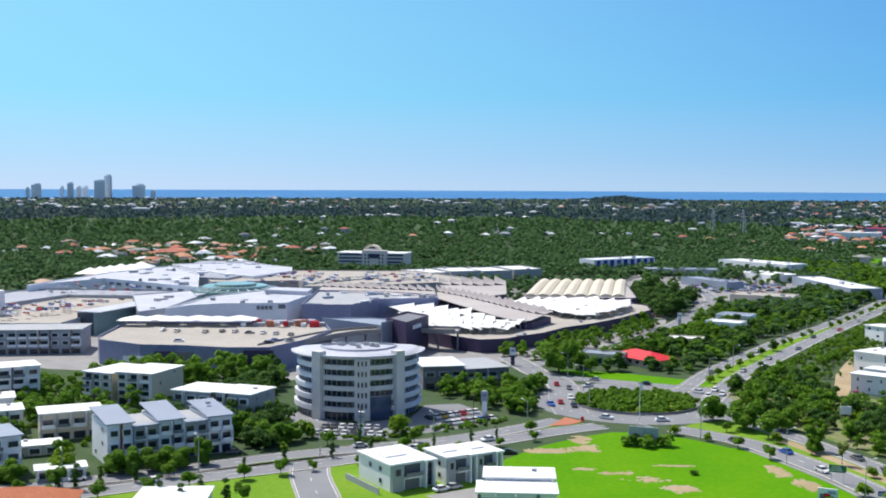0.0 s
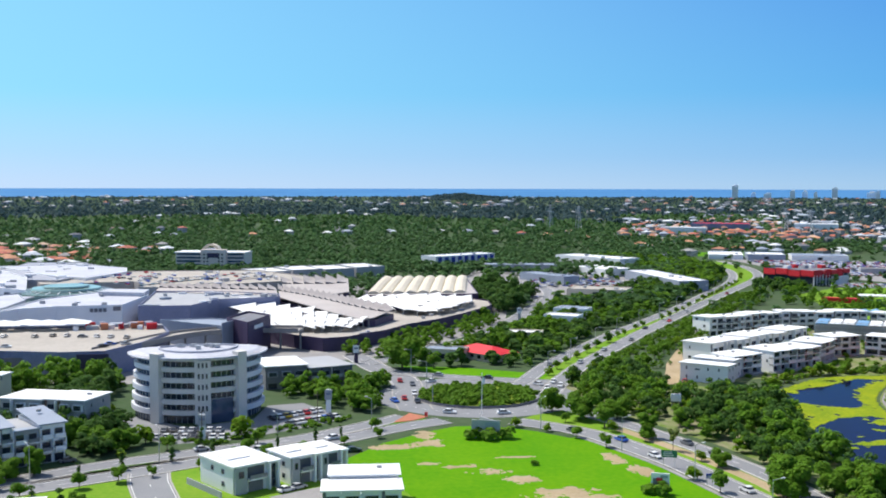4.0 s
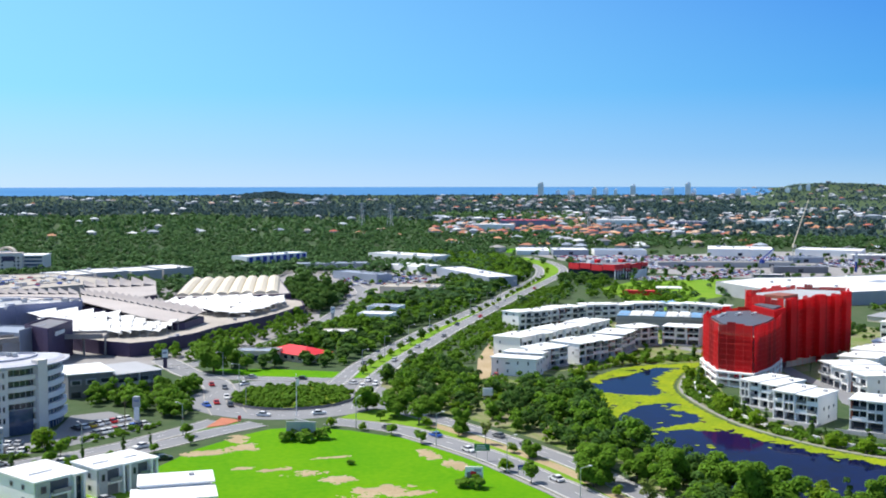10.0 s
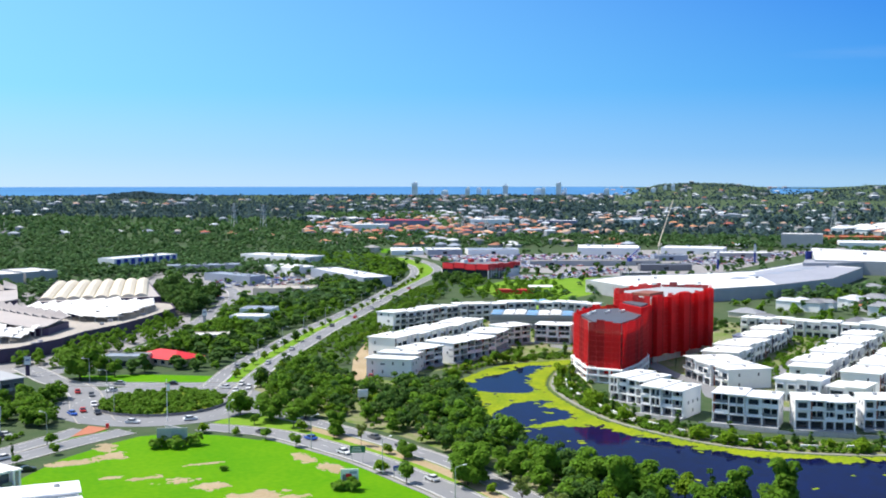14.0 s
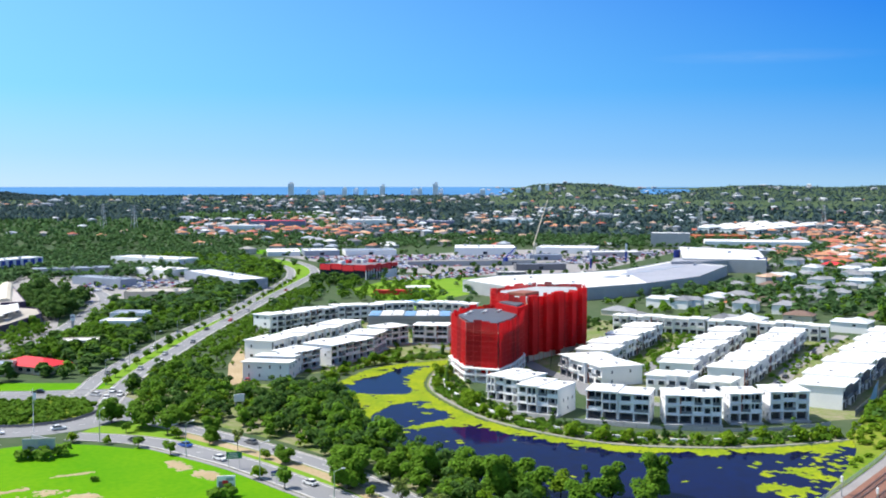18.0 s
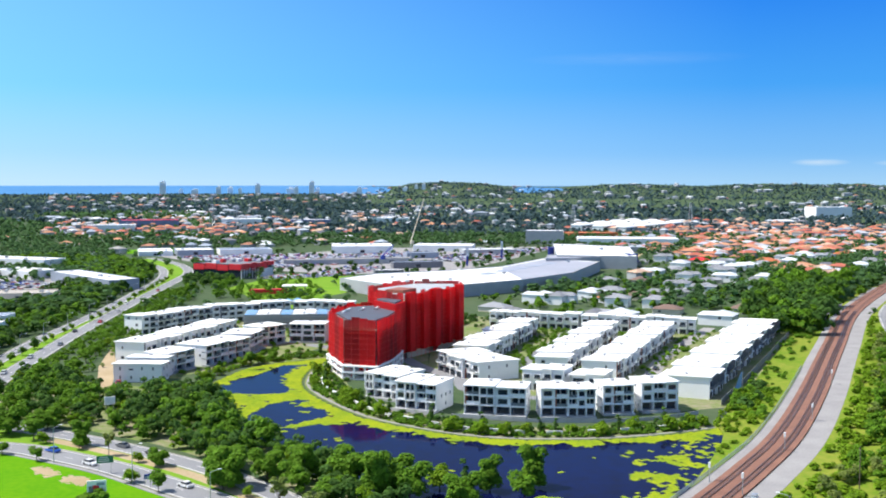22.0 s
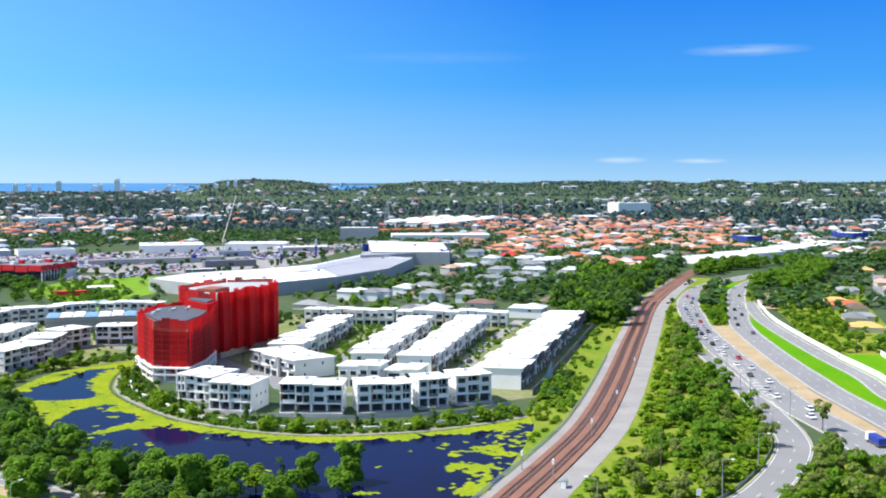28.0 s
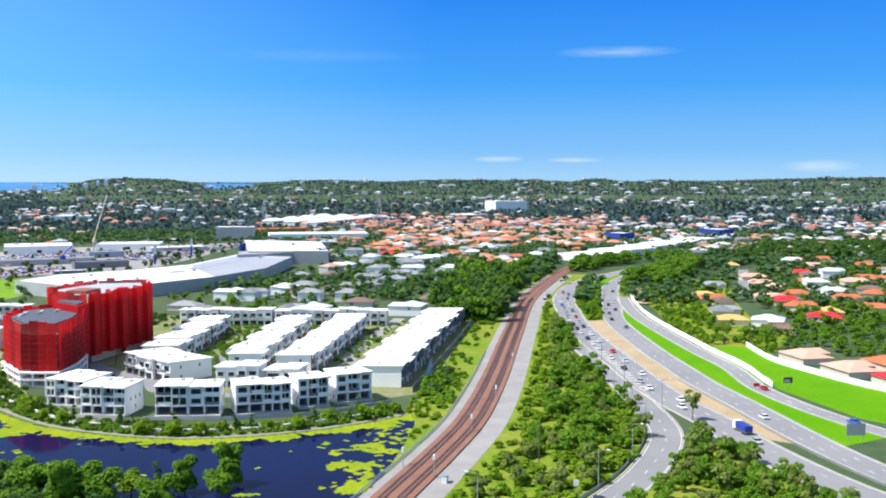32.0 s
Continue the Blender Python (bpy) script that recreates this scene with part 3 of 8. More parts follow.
# ---- railway ----
b = setting("ground_railway", ribbon(Geo(), RAIL, -5.0, 5.0, -0.1, 0.45), "ballast", "rusty brown railway ballast bed", "railway")
take_line(RAIL, -7, 12.5)
for off in (-2.9, -1.46, 1.46, 2.9):
    part("rail", ribbon(Geo(), RAIL, off - 0.07, off + 0.07, 0.5, 0.66), "rail", b, "worn steel rail")
g = Geo()
for a, c in zip(RAIL[:-40], RAIL[1:-40]):
    n = max(1, int(math.hypot(c[0] - a[0], c[1] - a[1]) / 0.75))
    for i in range(n):
        t = i / n
        for s in (-2.2, 2.2):
            k = math.hypot(c[0] - a[0], c[1] - a[1])
            nx, ny = (c[1] - a[1]) / k, -(c[0] - a[0]) / k
            g.box(a[0] + (c[0] - a[0]) * t + nx * s, a[1] + (c[1] - a[1]) * t + ny * s, 0.42, 0.25, 2.4, 0.1, math.degrees(math.atan2(c[1] - a[1], c[0] - a[0])))
tagged(part("sleepers", g, "rail", b), kind="stuff")
setting("path_railway_service", ribbon(Geo(), RAIL[2:-14], -8.2, -5.1, -0.1, 0.08), "path", "pale gravel strip between track and fence", "path")
setting("path_railway", ribbon(Geo(), RAIL[:-14], 5.1, 11.5, -0.1, 0.06), "path", "pale gravel track beside the railway", "path")


# ---- building kit ----
rng = random.Random(5)
_cache = {}


def rect(a, b, depth):
    """Rectangle on the front edge a-b, reaching depth metres to the left of the way from a to b."""
    dx, dy = b[0] - a[0], b[1] - a[1]
    k = math.hypot(dx, dy)
    nx, ny = -dy / k * depth, dx / k * depth
    return [a, b, (b[0] + nx, b[1] + ny), (a[0] + nx, a[1] + ny)]


def cached(key, make, material):
    if key not in _cache:
        _cache[key] = make().mesh(key[0], M[material])
    return _cache[key]


def placed(name, me, parent, x, y, z, rz=0.0, label=""):
    ob = new(name, me)
    ob.parent = parent
    ob.matrix_basis = pose(x, y, z, 0, 0, rz)
    if label:
        ob["label"] = label
    return ob


def frame_geo(w, h, glazed=False):
    """A frame round an opening, one piece: outer edge, face, reveal and, if glazed, the pane's face last."""
    g, o = Geo(), []
    for x0, x1, z0, z1, y in ((-w / 2, w / 2, 0, h, 0.04), (-w / 2, w / 2, 0, h, -0.1), (-w / 2 + 0.1, w / 2 - 0.1, 0.1, h - 0.1, -0.1), (-w / 2 + 0.1, w / 2 - 0.1, 0.1, h - 0.1, -0.012)):
        g.v += [(x0, y, z0), (x1, y, z0), (x1, y, z1), (x0, y, z1)]
    for k in range(3):
        for i in range(4):
            j = (i + 1) % 4
            g.f.append((4 * k + i, 4 * k + j, 4 * k + 4 + j, 4 * k + 4 + i))
    if glazed:
        g.f.append((12, 13, 14, 15))
    return g


PANES = True


def window(parent, x, y, z, rz, w, h, frame_mat="white"):
    """A framed window whose face looks along local -y, turned by rz; x, y on the wall, z its sill."""
    w, h = round(w, 1), round(h, 1)
    if not PANES:
        key = ("glazed_window", w, h, frame_mat)
        if key not in _cache:
            me = frame_geo(w, h, True).mesh("window", M[frame_mat])
            me.materials.append(M["glass"])
            me.polygons[len(me.polygons) - 1].material_index = 1
            _cache[key] = me
        return placed("window", _cache[key], parent, x, y, z, rz)
    wi = placed("window", cached(("window", w, h, frame_mat), lambda: frame_geo(w, h), frame_mat), parent, x, y, z, rz)
    placed("pane", cached(("pane", w, h), lambda: Geo().box(0, -0.005, 0.05, w - 0.1, 0.05, h - 0.1), "glass"), wi, 0, 0, 0)
    return wi


def balcony(parent, x, z, w, d, slab="white", solid=True):
    """A balcony on the front wall (local y = 0) of its house: slab, balustrade, end wall."""
    b = part("balcony", Geo().box(x, -d / 2, z - 0.25, w, d, 0.25), slab, parent)
    if solid:
        part("balustrade", Geo().box(x, -d + 0.06, z, w, 0.1, 0.95), slab, b)
    else:
        part("balustrade", Geo().box(x, -d + 0.06, z, w, 0.05, 1.0), "railing", b, "smoked glass balustrade")
    return b


def townhouse(name, a, b, depth, h, storeys, label, group="", wall="white", accent="", roof="roofwhite", base="white", sides=True, slope=0.35, category="townhouse", bays=None, solid=None, blank=False):
    """A flat-roofed house on its front edge a-b, with balconies and windows in front and slit windows on the ends."""
    w = math.hypot(b[0] - a[0], b[1] - a[1])
    t = thing(name, a[0], a[1], 0, math.degrees(math.atan2(b[1] - a[1], b[0] - a[0])), label, category, group)
    sh = (h - 0.5) / storeys
    accent = accent or rng.choice(("grey", "midgrey", "brownroof", "rust"))
    part("wall", Geo().prism([(0, 0), (w, 0), (w, depth), (0, depth)], -0.3, h - 0.4), wall, t)
    o = 0.55
    g = Geo()
    g.add([(-o, -o - 0.3, h - 0.35), (w + o, -o - 0.3, h - 0.35), (w + o, depth + o, h - 0.35 - slope), (-o, depth + o, h - 0.35 - slope),
           (-o, -o - 0.3, h), (w + o, -o - 0.3, h), (w + o, depth + o, h - slope), (-o, depth + o, h - slope)],
          [(0, 3, 2, 1), (4, 5, 6, 7), (0, 1, 5, 4), (1, 2, 6, 5), (2, 3, 7, 6), (3, 0, 4, 7)])
    ro = part("roof", g, roof, t)
    if rng.random() < 0.5:
        part("roof_unit", Geo().box(rng.uniform(0.25, 0.75) * w, depth * rng.uniform(0.5, 0.8), h - slope - 0.05, 1.2, 0.9, 0.75), "midgrey", ro, "grey air-conditioning unit")
    n = bays or max(1, round(w / 4.4))
    bw = w / n
    if blank:
        for s in range(storeys):
            for k in range(4):
                window(t, w * (k + 0.6) / 4.4, 0, s * sh + 1.2, 0, (0.6, 0.6, 1.8, 0.6)[(k + s) % 4], 1.3 if (k + s) % 4 != 2 else 0.6, "midgrey")
    for i in range(0 if blank else n):
        x = bw * (i + 0.5)
        k = rng.random()
        acc = rng.random()
        if acc < 0.35:
            part("accent_wall", Geo().box(x - bw / 2 + 0.35, -0.12, 0, 0.7, 0.3, h - 0.45), accent, t, "darker cladding strip")
        for s in range(storeys):
            z = s * sh
            if s == 0 and storeys > 1:
                window(t, x, 0, 0.15, 0, min(bw * 0.75, 3.4), 2.2, "grey")
            elif k < 0.62:
                balcony(t, x, z + 0.1, bw * 0.86, 1.5, base, rng.random() < 0.5 if solid is None else solid)
                window(t, x, 0, z + 0.15, 0, bw * 0.68, 2.2, "midgrey")
                if rng.random() < 0.6:
                    part("fin_wall", Geo().box(x + bw * 0.43, -0.8, z, 0.22, 1.6, sh), base, t)
            else:
                part("window_box", Geo().box(x, -0.35, z + 0.55, bw * 0.7, 0.7, 1.9), base, t)
                window(t, x, -0.7, z + 0.7, 0, bw * 0.58, 1.6, "midgrey")
    if sides:
        for s in range(storeys):
            for y in (0.25, 0.7):
                if rng.random() < 0.5:
                    ww = rng.choice((0.7, 0.7, 1.6))
                    window(t, 0, depth * (1 - y), s * sh + 1.1, -90, ww, 1.2, "midgrey")
                    window(t, w, depth * y, s * sh + 1.1, 90, ww, 1.2, "midgrey")
    take(rect(a, b, depth), 2.5)
    return t


def pond_house(a, b, depth, h, pattern, label, group):
    """A three-storey white townhouse with deep loggias, projecting window frames and a recessed ground floor, its shade
    coloured grey.
    """
    w = math.hypot(b[0] - a[0], b[1] - a[1])
    t = thing("townhouse", a[0], a[1], 0, math.degrees(math.atan2(b[1] - a[1], b[0] - a[0])), label, "townhouse", group)
    n, rec, sh = len(pattern), 2.0, (h - 0.7) / 3
    part("wall", Geo().prism([(0, rec), (w, rec), (w, depth), (0, depth)], -0.3, h - 0.4), "white", t)
    part("plinth", Geo().prism([(-0.2, -1.6), (w + 0.2, -1.6), (w + 0.2, rec), (-0.2, rec)], -0.3, 0.7), "midgrey", t, "grey retaining plinth")
    bw = w / n
    for s in (1, 2):
        part("floor_slab", Geo().prism([(0, -0.35), (w, -0.35), (w, rec), (0, rec)], s * sh + 0.3, s * sh + 0.75), "white", t)
    for i in range(n + 1):
        part("fin_wall", Geo().box(min(max(i * bw, 0.15), w - 0.15), rec / 2 - 0.05, 0.6, 0.3, rec + 0.1, h - 1.0), "white", t)
    for i, kind in enumerate(pattern):
        x = bw * (i + 0.5)
        ro = part("roof", Geo().add([(i * bw - 0.25, -1.0 - 0.5 * (i % 2), h - 0.3), ((i + 1) * bw + 0.25, -1.0 - 0.5 * (i % 2), h - 0.3), ((i + 1) * bw + 0.25, depth + 0.5, h - 0.5), (i * bw - 0.25, depth + 0.5, h - 0.5),
                                     (i * bw - 0.25, -1.0 - 0.5 * (i % 2), h + 0.06 * i), ((i + 1) * bw + 0.25, -1.0 - 0.5 * (i % 2), h + 0.06 * i), ((i + 1) * bw + 0.25, depth + 0.5, h - 0.15 + 0.06 * i), (i * bw - 0.25, depth + 0.5, h - 0.15 + 0.06 * i)],
                                    [(0, 3, 2, 1), (4, 5, 6, 7), (0, 1, 5, 4), (1, 2, 6, 5), (2, 3, 7, 6), (3, 0, 4, 7)]), "roofwhite", t)
        if i % 2:
            part("roof_unit", Geo().box(x, depth * 0.65, h - 0.1, 1.2, 0.9, 0.7), "midgrey", ro, "grey air-conditioning unit")
        # a dark grey wall paints the shade of the ground-floor recess
        part("garage_wall", Geo().box(x, rec - 0.1, 0.6, bw * 0.92, 0.2, sh - 0.3), "grey", t, "grey wall colouring the shade of the recessed ground floor")
        window(t, x, rec - 0.2, 0.8, 0, bw * 0.7, 2.1, "grey")
        for s in (1, 2):
            z = s * sh + 0.75
            if kind == "f":
                if s == 1:
                    z0, z1, q = sh + 0.35, h - 0.5, 0.3
                    for bx, bz, sx, sz in ((x, z0, bw * 0.96, q), (x, z1 - q, bw * 0.96, q), (x, (z0 + z1) / 2 - q / 2, bw * 0.96, q), (x - bw * 0.465, z0, q, z1 - z0), (x + bw * 0.465, z0, q, z1 - z0), (x, z0, 0.14, z1 - z0)):
                        part("window_frame", Geo().box(bx, -0.45, bz, sx, 1.0, sz), "white", t)
                window(t, x - bw * 0.23, 0.0, z + 0.1, 0, bw * 0.4, sh - 0.9, "midgrey")
                window(t, x + bw * 0.23, 0.0, z + 0.1, 0, bw * 0.4, sh - 0.9, "midgrey")
                part("infill_wall", Geo().box(x, 0.3, z - 0.1, bw * 0.9, 0.3, sh - 0.3), "white", t)
            elif kind == "w":
                part("infill_wall", Geo().box(x, 0.4, z - 0.1, bw * 0.96, 0.4, sh - 0.1), "white", t)
                window(t, x, 0.2, z + 0.3, 0, bw * 0.62, 1.7, "midgrey")
            else:
                for e in (-0.23, 0.23):
                    window(t, x + bw * e, rec, z, 0, bw * 0.42, sh - 0.7, "white")
                part("balustrade", Geo().box(x, 0.0, z - 0.05, bw * 0.94, 0.12, 1.0), "white" if (s + i) % 2 else "railing", t)
                if kind == "r":
                    part("accent_wall", Geo().box(x - bw * 0.4, rec / 2 - 0.2, z - 0.2, 0.4, rec, sh), "rust", t, "rust-brown cladding")
    for y in (0.3, 0.55, 0.8):
        for s in range(3):
            if rng.random() < 0.45:
                window(t, 0, depth * (1 - y), s * sh + 1.4, -90, 0.7, 1.1, "midgrey")
                window(t, w, depth * y, s * sh + 1.4, 90, 0.7, 1.1, "midgrey")
    take(rect(a, b, depth), 2.5)


def row(name, a, b, depth, h, storeys, unit, label, group, **k):
    """Houses side by side from a to b, stepping in height and front line."""
    w = math.hypot(b[0] - a[0], b[1] - a[1])
    n = max(1, round(w / unit))
    ux, uy = (b[0] - a[0]) / w, (b[1] - a[1]) / w
    for i in range(n):
        s = 0.9 * ((i * 7 + int(a[0])) % 3 - 1) * 0.8
        p = [(a[0] + ux * w * j / n + uy * s, a[1] + uy * w * j / n - ux * s) for j in (i, i + 1)]
        q = (p[1][0] - ux * 0.08, p[1][1] - uy * 0.08)
        townhouse(name, p[0], q, depth, h + 0.35 * ((i * 5 + int(a[1])) % 3 - 1), storeys, label, group, sides=i in (0, n - 1), **k)


LT = "white rendered townhouse with balconies and a flat white roof"
GT = "townhouses of the pond estate"
PF = "three-storey white townhouse with deep balconies facing the pond"
for a, b, d, h, pats in (((218, 267.8), (231, 252.4), 12, 10.1, ("rf", "wl")), ((234.3, 249), (248.6, 238.8), 12, 9.9, ("wr", "lwl")), ((253.5, 240.2), (262.3, 235), 11, 9.9, ("wrl",)), ((266.3, 235.2), (277.5, 229.2), 12, 10, ("wlw",)),
                         ((209, 311), (214, 298), 17, 9.2, ("fl", "wl")), ((206, 289), (213, 276), 15, 9.7, ("wf", "ll"))):
    n = len(pats)
    for k, pat in enumerate(pats):
        p = [(a[0] + (b[0] - a[0]) * f, a[1] + (b[1] - a[1]) * f) for f in (k / n, (k + 1) / n - 0.004)]
        pond_house(p[0], p[1], d - 0.8 * (k % 2), h - 0.3 * (k % 2), pat, PF if "r" not in pat else "three-storey white townhouse with rust-brown accents facing the pond", "townhouses on the pond front")
PANES = False
row("townhouse", (262, 338), (258, 309), 18, 8, 2, 9.5, "two-storey white corner townhouse on the estate street", GT)
row("townhouse", (286, 337), (364, 390), 14, 8, 2, 9.5, LT, GT)
row("townhouse", (293, 297.5), (388, 358.5), 13, 8, 2, 9.5, LT, GT)
row("townhouse", (300.5, 277), (408, 340), 13.5, 8, 2, 9.5, LT, GT)
row("townhouse", (301, 235), (454, 314.5), 17, 8, 2, 11, "white townhouse with dark rear balconies by the railway", GT, accent="grey", base="grey")
row("townhouse", (365, 427), (391, 388), 11, 8, 2, 8, LT, GT)
row("townhouse", (392, 387), (425, 341), 11, 8, 2, 8, LT, GT)
row("townhouse", (262.4, 288.8), (270.4, 275.4), 13, 8, 2, 8, LT, GT)
row("townhouse", (271.3, 273.3), (277.4, 262.5), 14, 7.2, 2, 8, LT, GT)
LW = "townhouses of the curved estate"
townhouse("townhouse", (150, 393), (164, 381), 9, 7.2, 2, "white end townhouse with a blank slit-windowed wall", LW, blank=True)
townhouse("townhouse", (158.5, 401), (170.5, 390.5), 9, 7.7, 2, "white townhouse behind the estate's end house", LW, blank=True)
for a, b, d, h, pats in (((173, 396.5), (187.5, 402.8), 12, 8.2, ("wrl",)), ((192, 402), (219, 415.5), 15, 8.9, ("wll", "lrl")), ((221.5, 420), (234, 431.5), 13, 9, ("lwl",)),
                         ((235.5, 437), (250.5, 440), 12, 9, ("rwl",)), ((252.5, 439.5), (265, 428), 12, 9, ("lwr",))):
    n = len(pats)
    for k, pat in enumerate(pats):
        p = [(a[0] + (b[0] - a[0]) * f, a[1] + (b[1] - a[1]) * f) for f in (k / n, (k + 1) / n - 0.01)]
        pond_house(p[0], p[1], d - 0.6 * k, h - 0.35 * k, pat, "three-storey white townhouse with deep shaded balconies over the pond", LW)
row("townhouse", (176, 428), (243, 473), 14, 8.4, 2, 9.5, "white townhouse with dark brown roof-terrace screens", LW, accent="grey")
row("townhouse", (208, 506), (253, 524), 12, 9.2, 3, 9, "white townhouse in the curved back row", LW)
row("townhouse", (254, 524), (300, 520), 12, 9.4, 3, 9, "white townhouse in the curved back row", LW)
row("townhouse", (301, 519.5), (324, 496), 12, 9.4, 3, 9, "white townhouse in the curved back row", LW)

# the block under scaffolding behind the curved estate
t = thing("unfinished_block", 256, 492, 0, math.degrees(math.atan2(-23, 36)), "half-built apartment block wrapped in steel scaffolding", "building site")
part("wall", Geo().prism([(0, 0), (43, 0), (43, 20), (0, 20)], -0.2, 7.4), "midgrey", t)
for i in range(7):
    part("roof_panel", Geo().box(3.2 + i * 6.1, 10, 7.4 + 0.15 * (i % 3), 5.4, 21, 0.3), "roofwhite" if i % 3 else "bluesheet", t)
for i in range(15):
    part("scaffold_pole", Geo().tube(0.4 + i * 3, -1.4, 0, 0.09, 0.09, 9.2, 6), "metal", t)
for z in (2, 4.2, 6.4, 8.6):
    part("scaffold_deck", Geo().box(21.5, -1.0, z, 43, 0.9, 0.12), "metal", t)
take(rect((256, 492), (292, 469), 22), 3)


# ---- the tower block in red netting ----
def netted(name, poly, h, base, label):
    cx, cy = sum(p[0] for p in poly) / len(poly), sum(p[1] for p in poly) / len(poly)
    t = thing(name, cx, cy, 0, 0, label, "apartment tower")
    q = [(x - cx, y - cy) for x, y in poly]
    inner = [(x * 0.84, y * 0.84) for x, y in q]
    part("concrete_core", Geo().prism(inner, -0.3, h - 1.0), "midgrey", t)
    for i in range(int(h / 3.1) - 1):
        part("floor_slab", Geo().prism([(x * 0.93, y * 0.93) for x, y in q], i * 3.1 + 2.9, i * 3.1 + 3.2), "cream", t)
    for i in range(len(q)):
        a, b = q[i], q[(i + 1) % len(q)]
        w = math.hypot(b[0] - a[0], b[1] - a[1])
        n = max(1, round(w / 3.4))
        ang = math.degrees(math.atan2(b[1] - a[1], b[0] - a[0]))
        nx, ny = (b[1] - a[1]) / w, -(b[0] - a[0]) / w
        for j in range(n):
            f = (j + 0.5) / n
            d = 0.35 + 0.08 * ((j * 5 + i) % 3) / 2
            low = base + rng.choice((0, 0, 0, 0, -2.0, 0.6))
            top = h + rng.choice((0, 0, 0.5, 0.9, -0.3))
            part("netting_panel", Geo().box(a[0] + (b[0] - a[0]) * f + nx * d, a[1] + (b[1] - a[1]) * f + ny * d, low, w / n * 1.015, 0.08, top - low, ang), "reddeep" if (j * 3 + i * 2) % 7 in (2, 5) else "red", t)
            g = Geo().tube(a[0] + (b[0] - a[0]) * j / n + nx * 0.8, a[1] + (b[1] - a[1]) * j / n + ny * 0.8, 0, 0.05, 0.05, h + 0.8, 5)
            part("scaffold_pole", g, "redpole", t)
        g = Geo()
        for k in range(1, int((h - base) / 2.05)):
            g.beam((a[0] + nx * 0.85, a[1] + ny * 0.85, base + k * 2.05), (b[0] + nx * 0.85, b[1] + ny * 0.85, base + k * 2.05), 0.07)
        tagged(part("scaffold_ledgers", g, "redpole", t), kind="stuff")
    take(poly, 3)
    return t, q


t1, q1 = netted("tower_block", [(231, 370), (222.5, 346), (230, 335.5), (244, 345), (258, 358.5), (270.5, 384), (250, 386)], 23, 5.6, "apartment tower wrapped in bright red scaffold netting")
part("roof_deck", Geo().prism([(x * 0.84, y * 0.84) for x, y in q1], 21.6, 22.4), "slate", t1, "dark waterproofed roof deck")
for i in range(7):
    part("roof_unit", Geo().box(-8 + i * 3.2, 6 + (i * 3) % 7, 22.4, 2.2, 1.0, 0.7, 35), "metal" if i % 2 else "roofwhite", t1)
part("podium", Geo().prism([(x * 1.06, y * 1.06) for x, y in q1], -0.3, 0.5), "white", t1, "pale concrete podium")
for z in (2.7, 5.1):
    part("podium_slab", Geo().prism([(x * 1.1, y * 1.1) for x, y in q1], z, z + 0.55), "white", t1, "pale concrete podium slab")
for i in range(len(q1)):
    for f in (0.0, 0.33, 0.66):
        a, b = q1[i], q1[(i + 1) % len(q1)]
        part("column", Geo().box((a[0] + (b[0] - a[0]) * f) * 1.06, (a[1] + (b[1] - a[1]) * f) * 1.06, 0.5, 0.6, 0.6, 4.7), "white", t1)
t2, q2 = netted("tower_block", [(262, 386), (266, 367), (274, 369.5), (284, 374), (294, 377), (303, 381), (312, 385), (323, 401), (307, 415), (275, 406)], 28, 3.0, "taller apartment tower wrapped in red scaffold netting")
part("roof_deck", Geo().prism([(x * 0.9, y * 0.9) for x, y in q2], 24.6, 25.2), "rust", t2, "cluttered red-brown roof deck")
for x, y, w, top in ((269.5, 367.2, 4, 28.6), (279, 370.6, 3, 27.4), (288.5, 373.9, 4.5, 28.8), (298.5, 377.6, 3, 27.6), (307.8, 381.8, 4.5, 28.6)):
    part("netting_bay", Geo().box(x - t2.location.x, y - t2.location.y, 3.4, w, 2.6, top - 3.4, 22), "red", t2, "projecting netted scaffold bay")
part("netting_link", Geo().prism([(x - t2.location.x, y - t2.location.y) for x, y in ((255, 358), (266, 366), (269, 382), (258, 378))], 3.2, 25), "red", t2, "netted scaffold between the two towers")
part("link_roof", Geo().prism([(x - t2.location.x, y - t2.location.y) for x, y in ((257, 361), (265, 367.5), (267, 380), (259, 377))], 25.0, 25.6), "slate", t2)
part("lift_core", Geo().box(-14, -3, 25.2, 12, 9, 3.2, 25), "rust", t2)
for i in range(8):
    part("roof_unit", Geo().box(-4 + i * 3.5, 2 - (i * 5) % 8, 25.2, 2.4, 1.4, 1.2, 20), ("cream", "metal", "white")[i % 3], t2)

t = thing("tarpaulin", 315.8, 577.5, 0, -14, "bright blue tarpaulins over building material", "tarpaulin")
for k in range(4):
    part("sheet", Geo().add([(k * 6.2, 0, 2.2), (k * 6.2 + 5.8, -0.6, 2.0), (k * 6.2 + 5.6, 7, 2.4), (k * 6.2 + 0.3, 7.4, 2.6), (k * 6.2 + 2.9, 3.4, 3.6 + 0.3 * (k % 2))], [(0, 1, 4), (1, 2, 4), (2, 3, 4), (3, 0, 4)]), "bluesheet", t)
    part("stack", Geo().box(k * 6.2 + 2.9, 3.5, -0.1, 5, 6, 2.3), "midgrey", t)
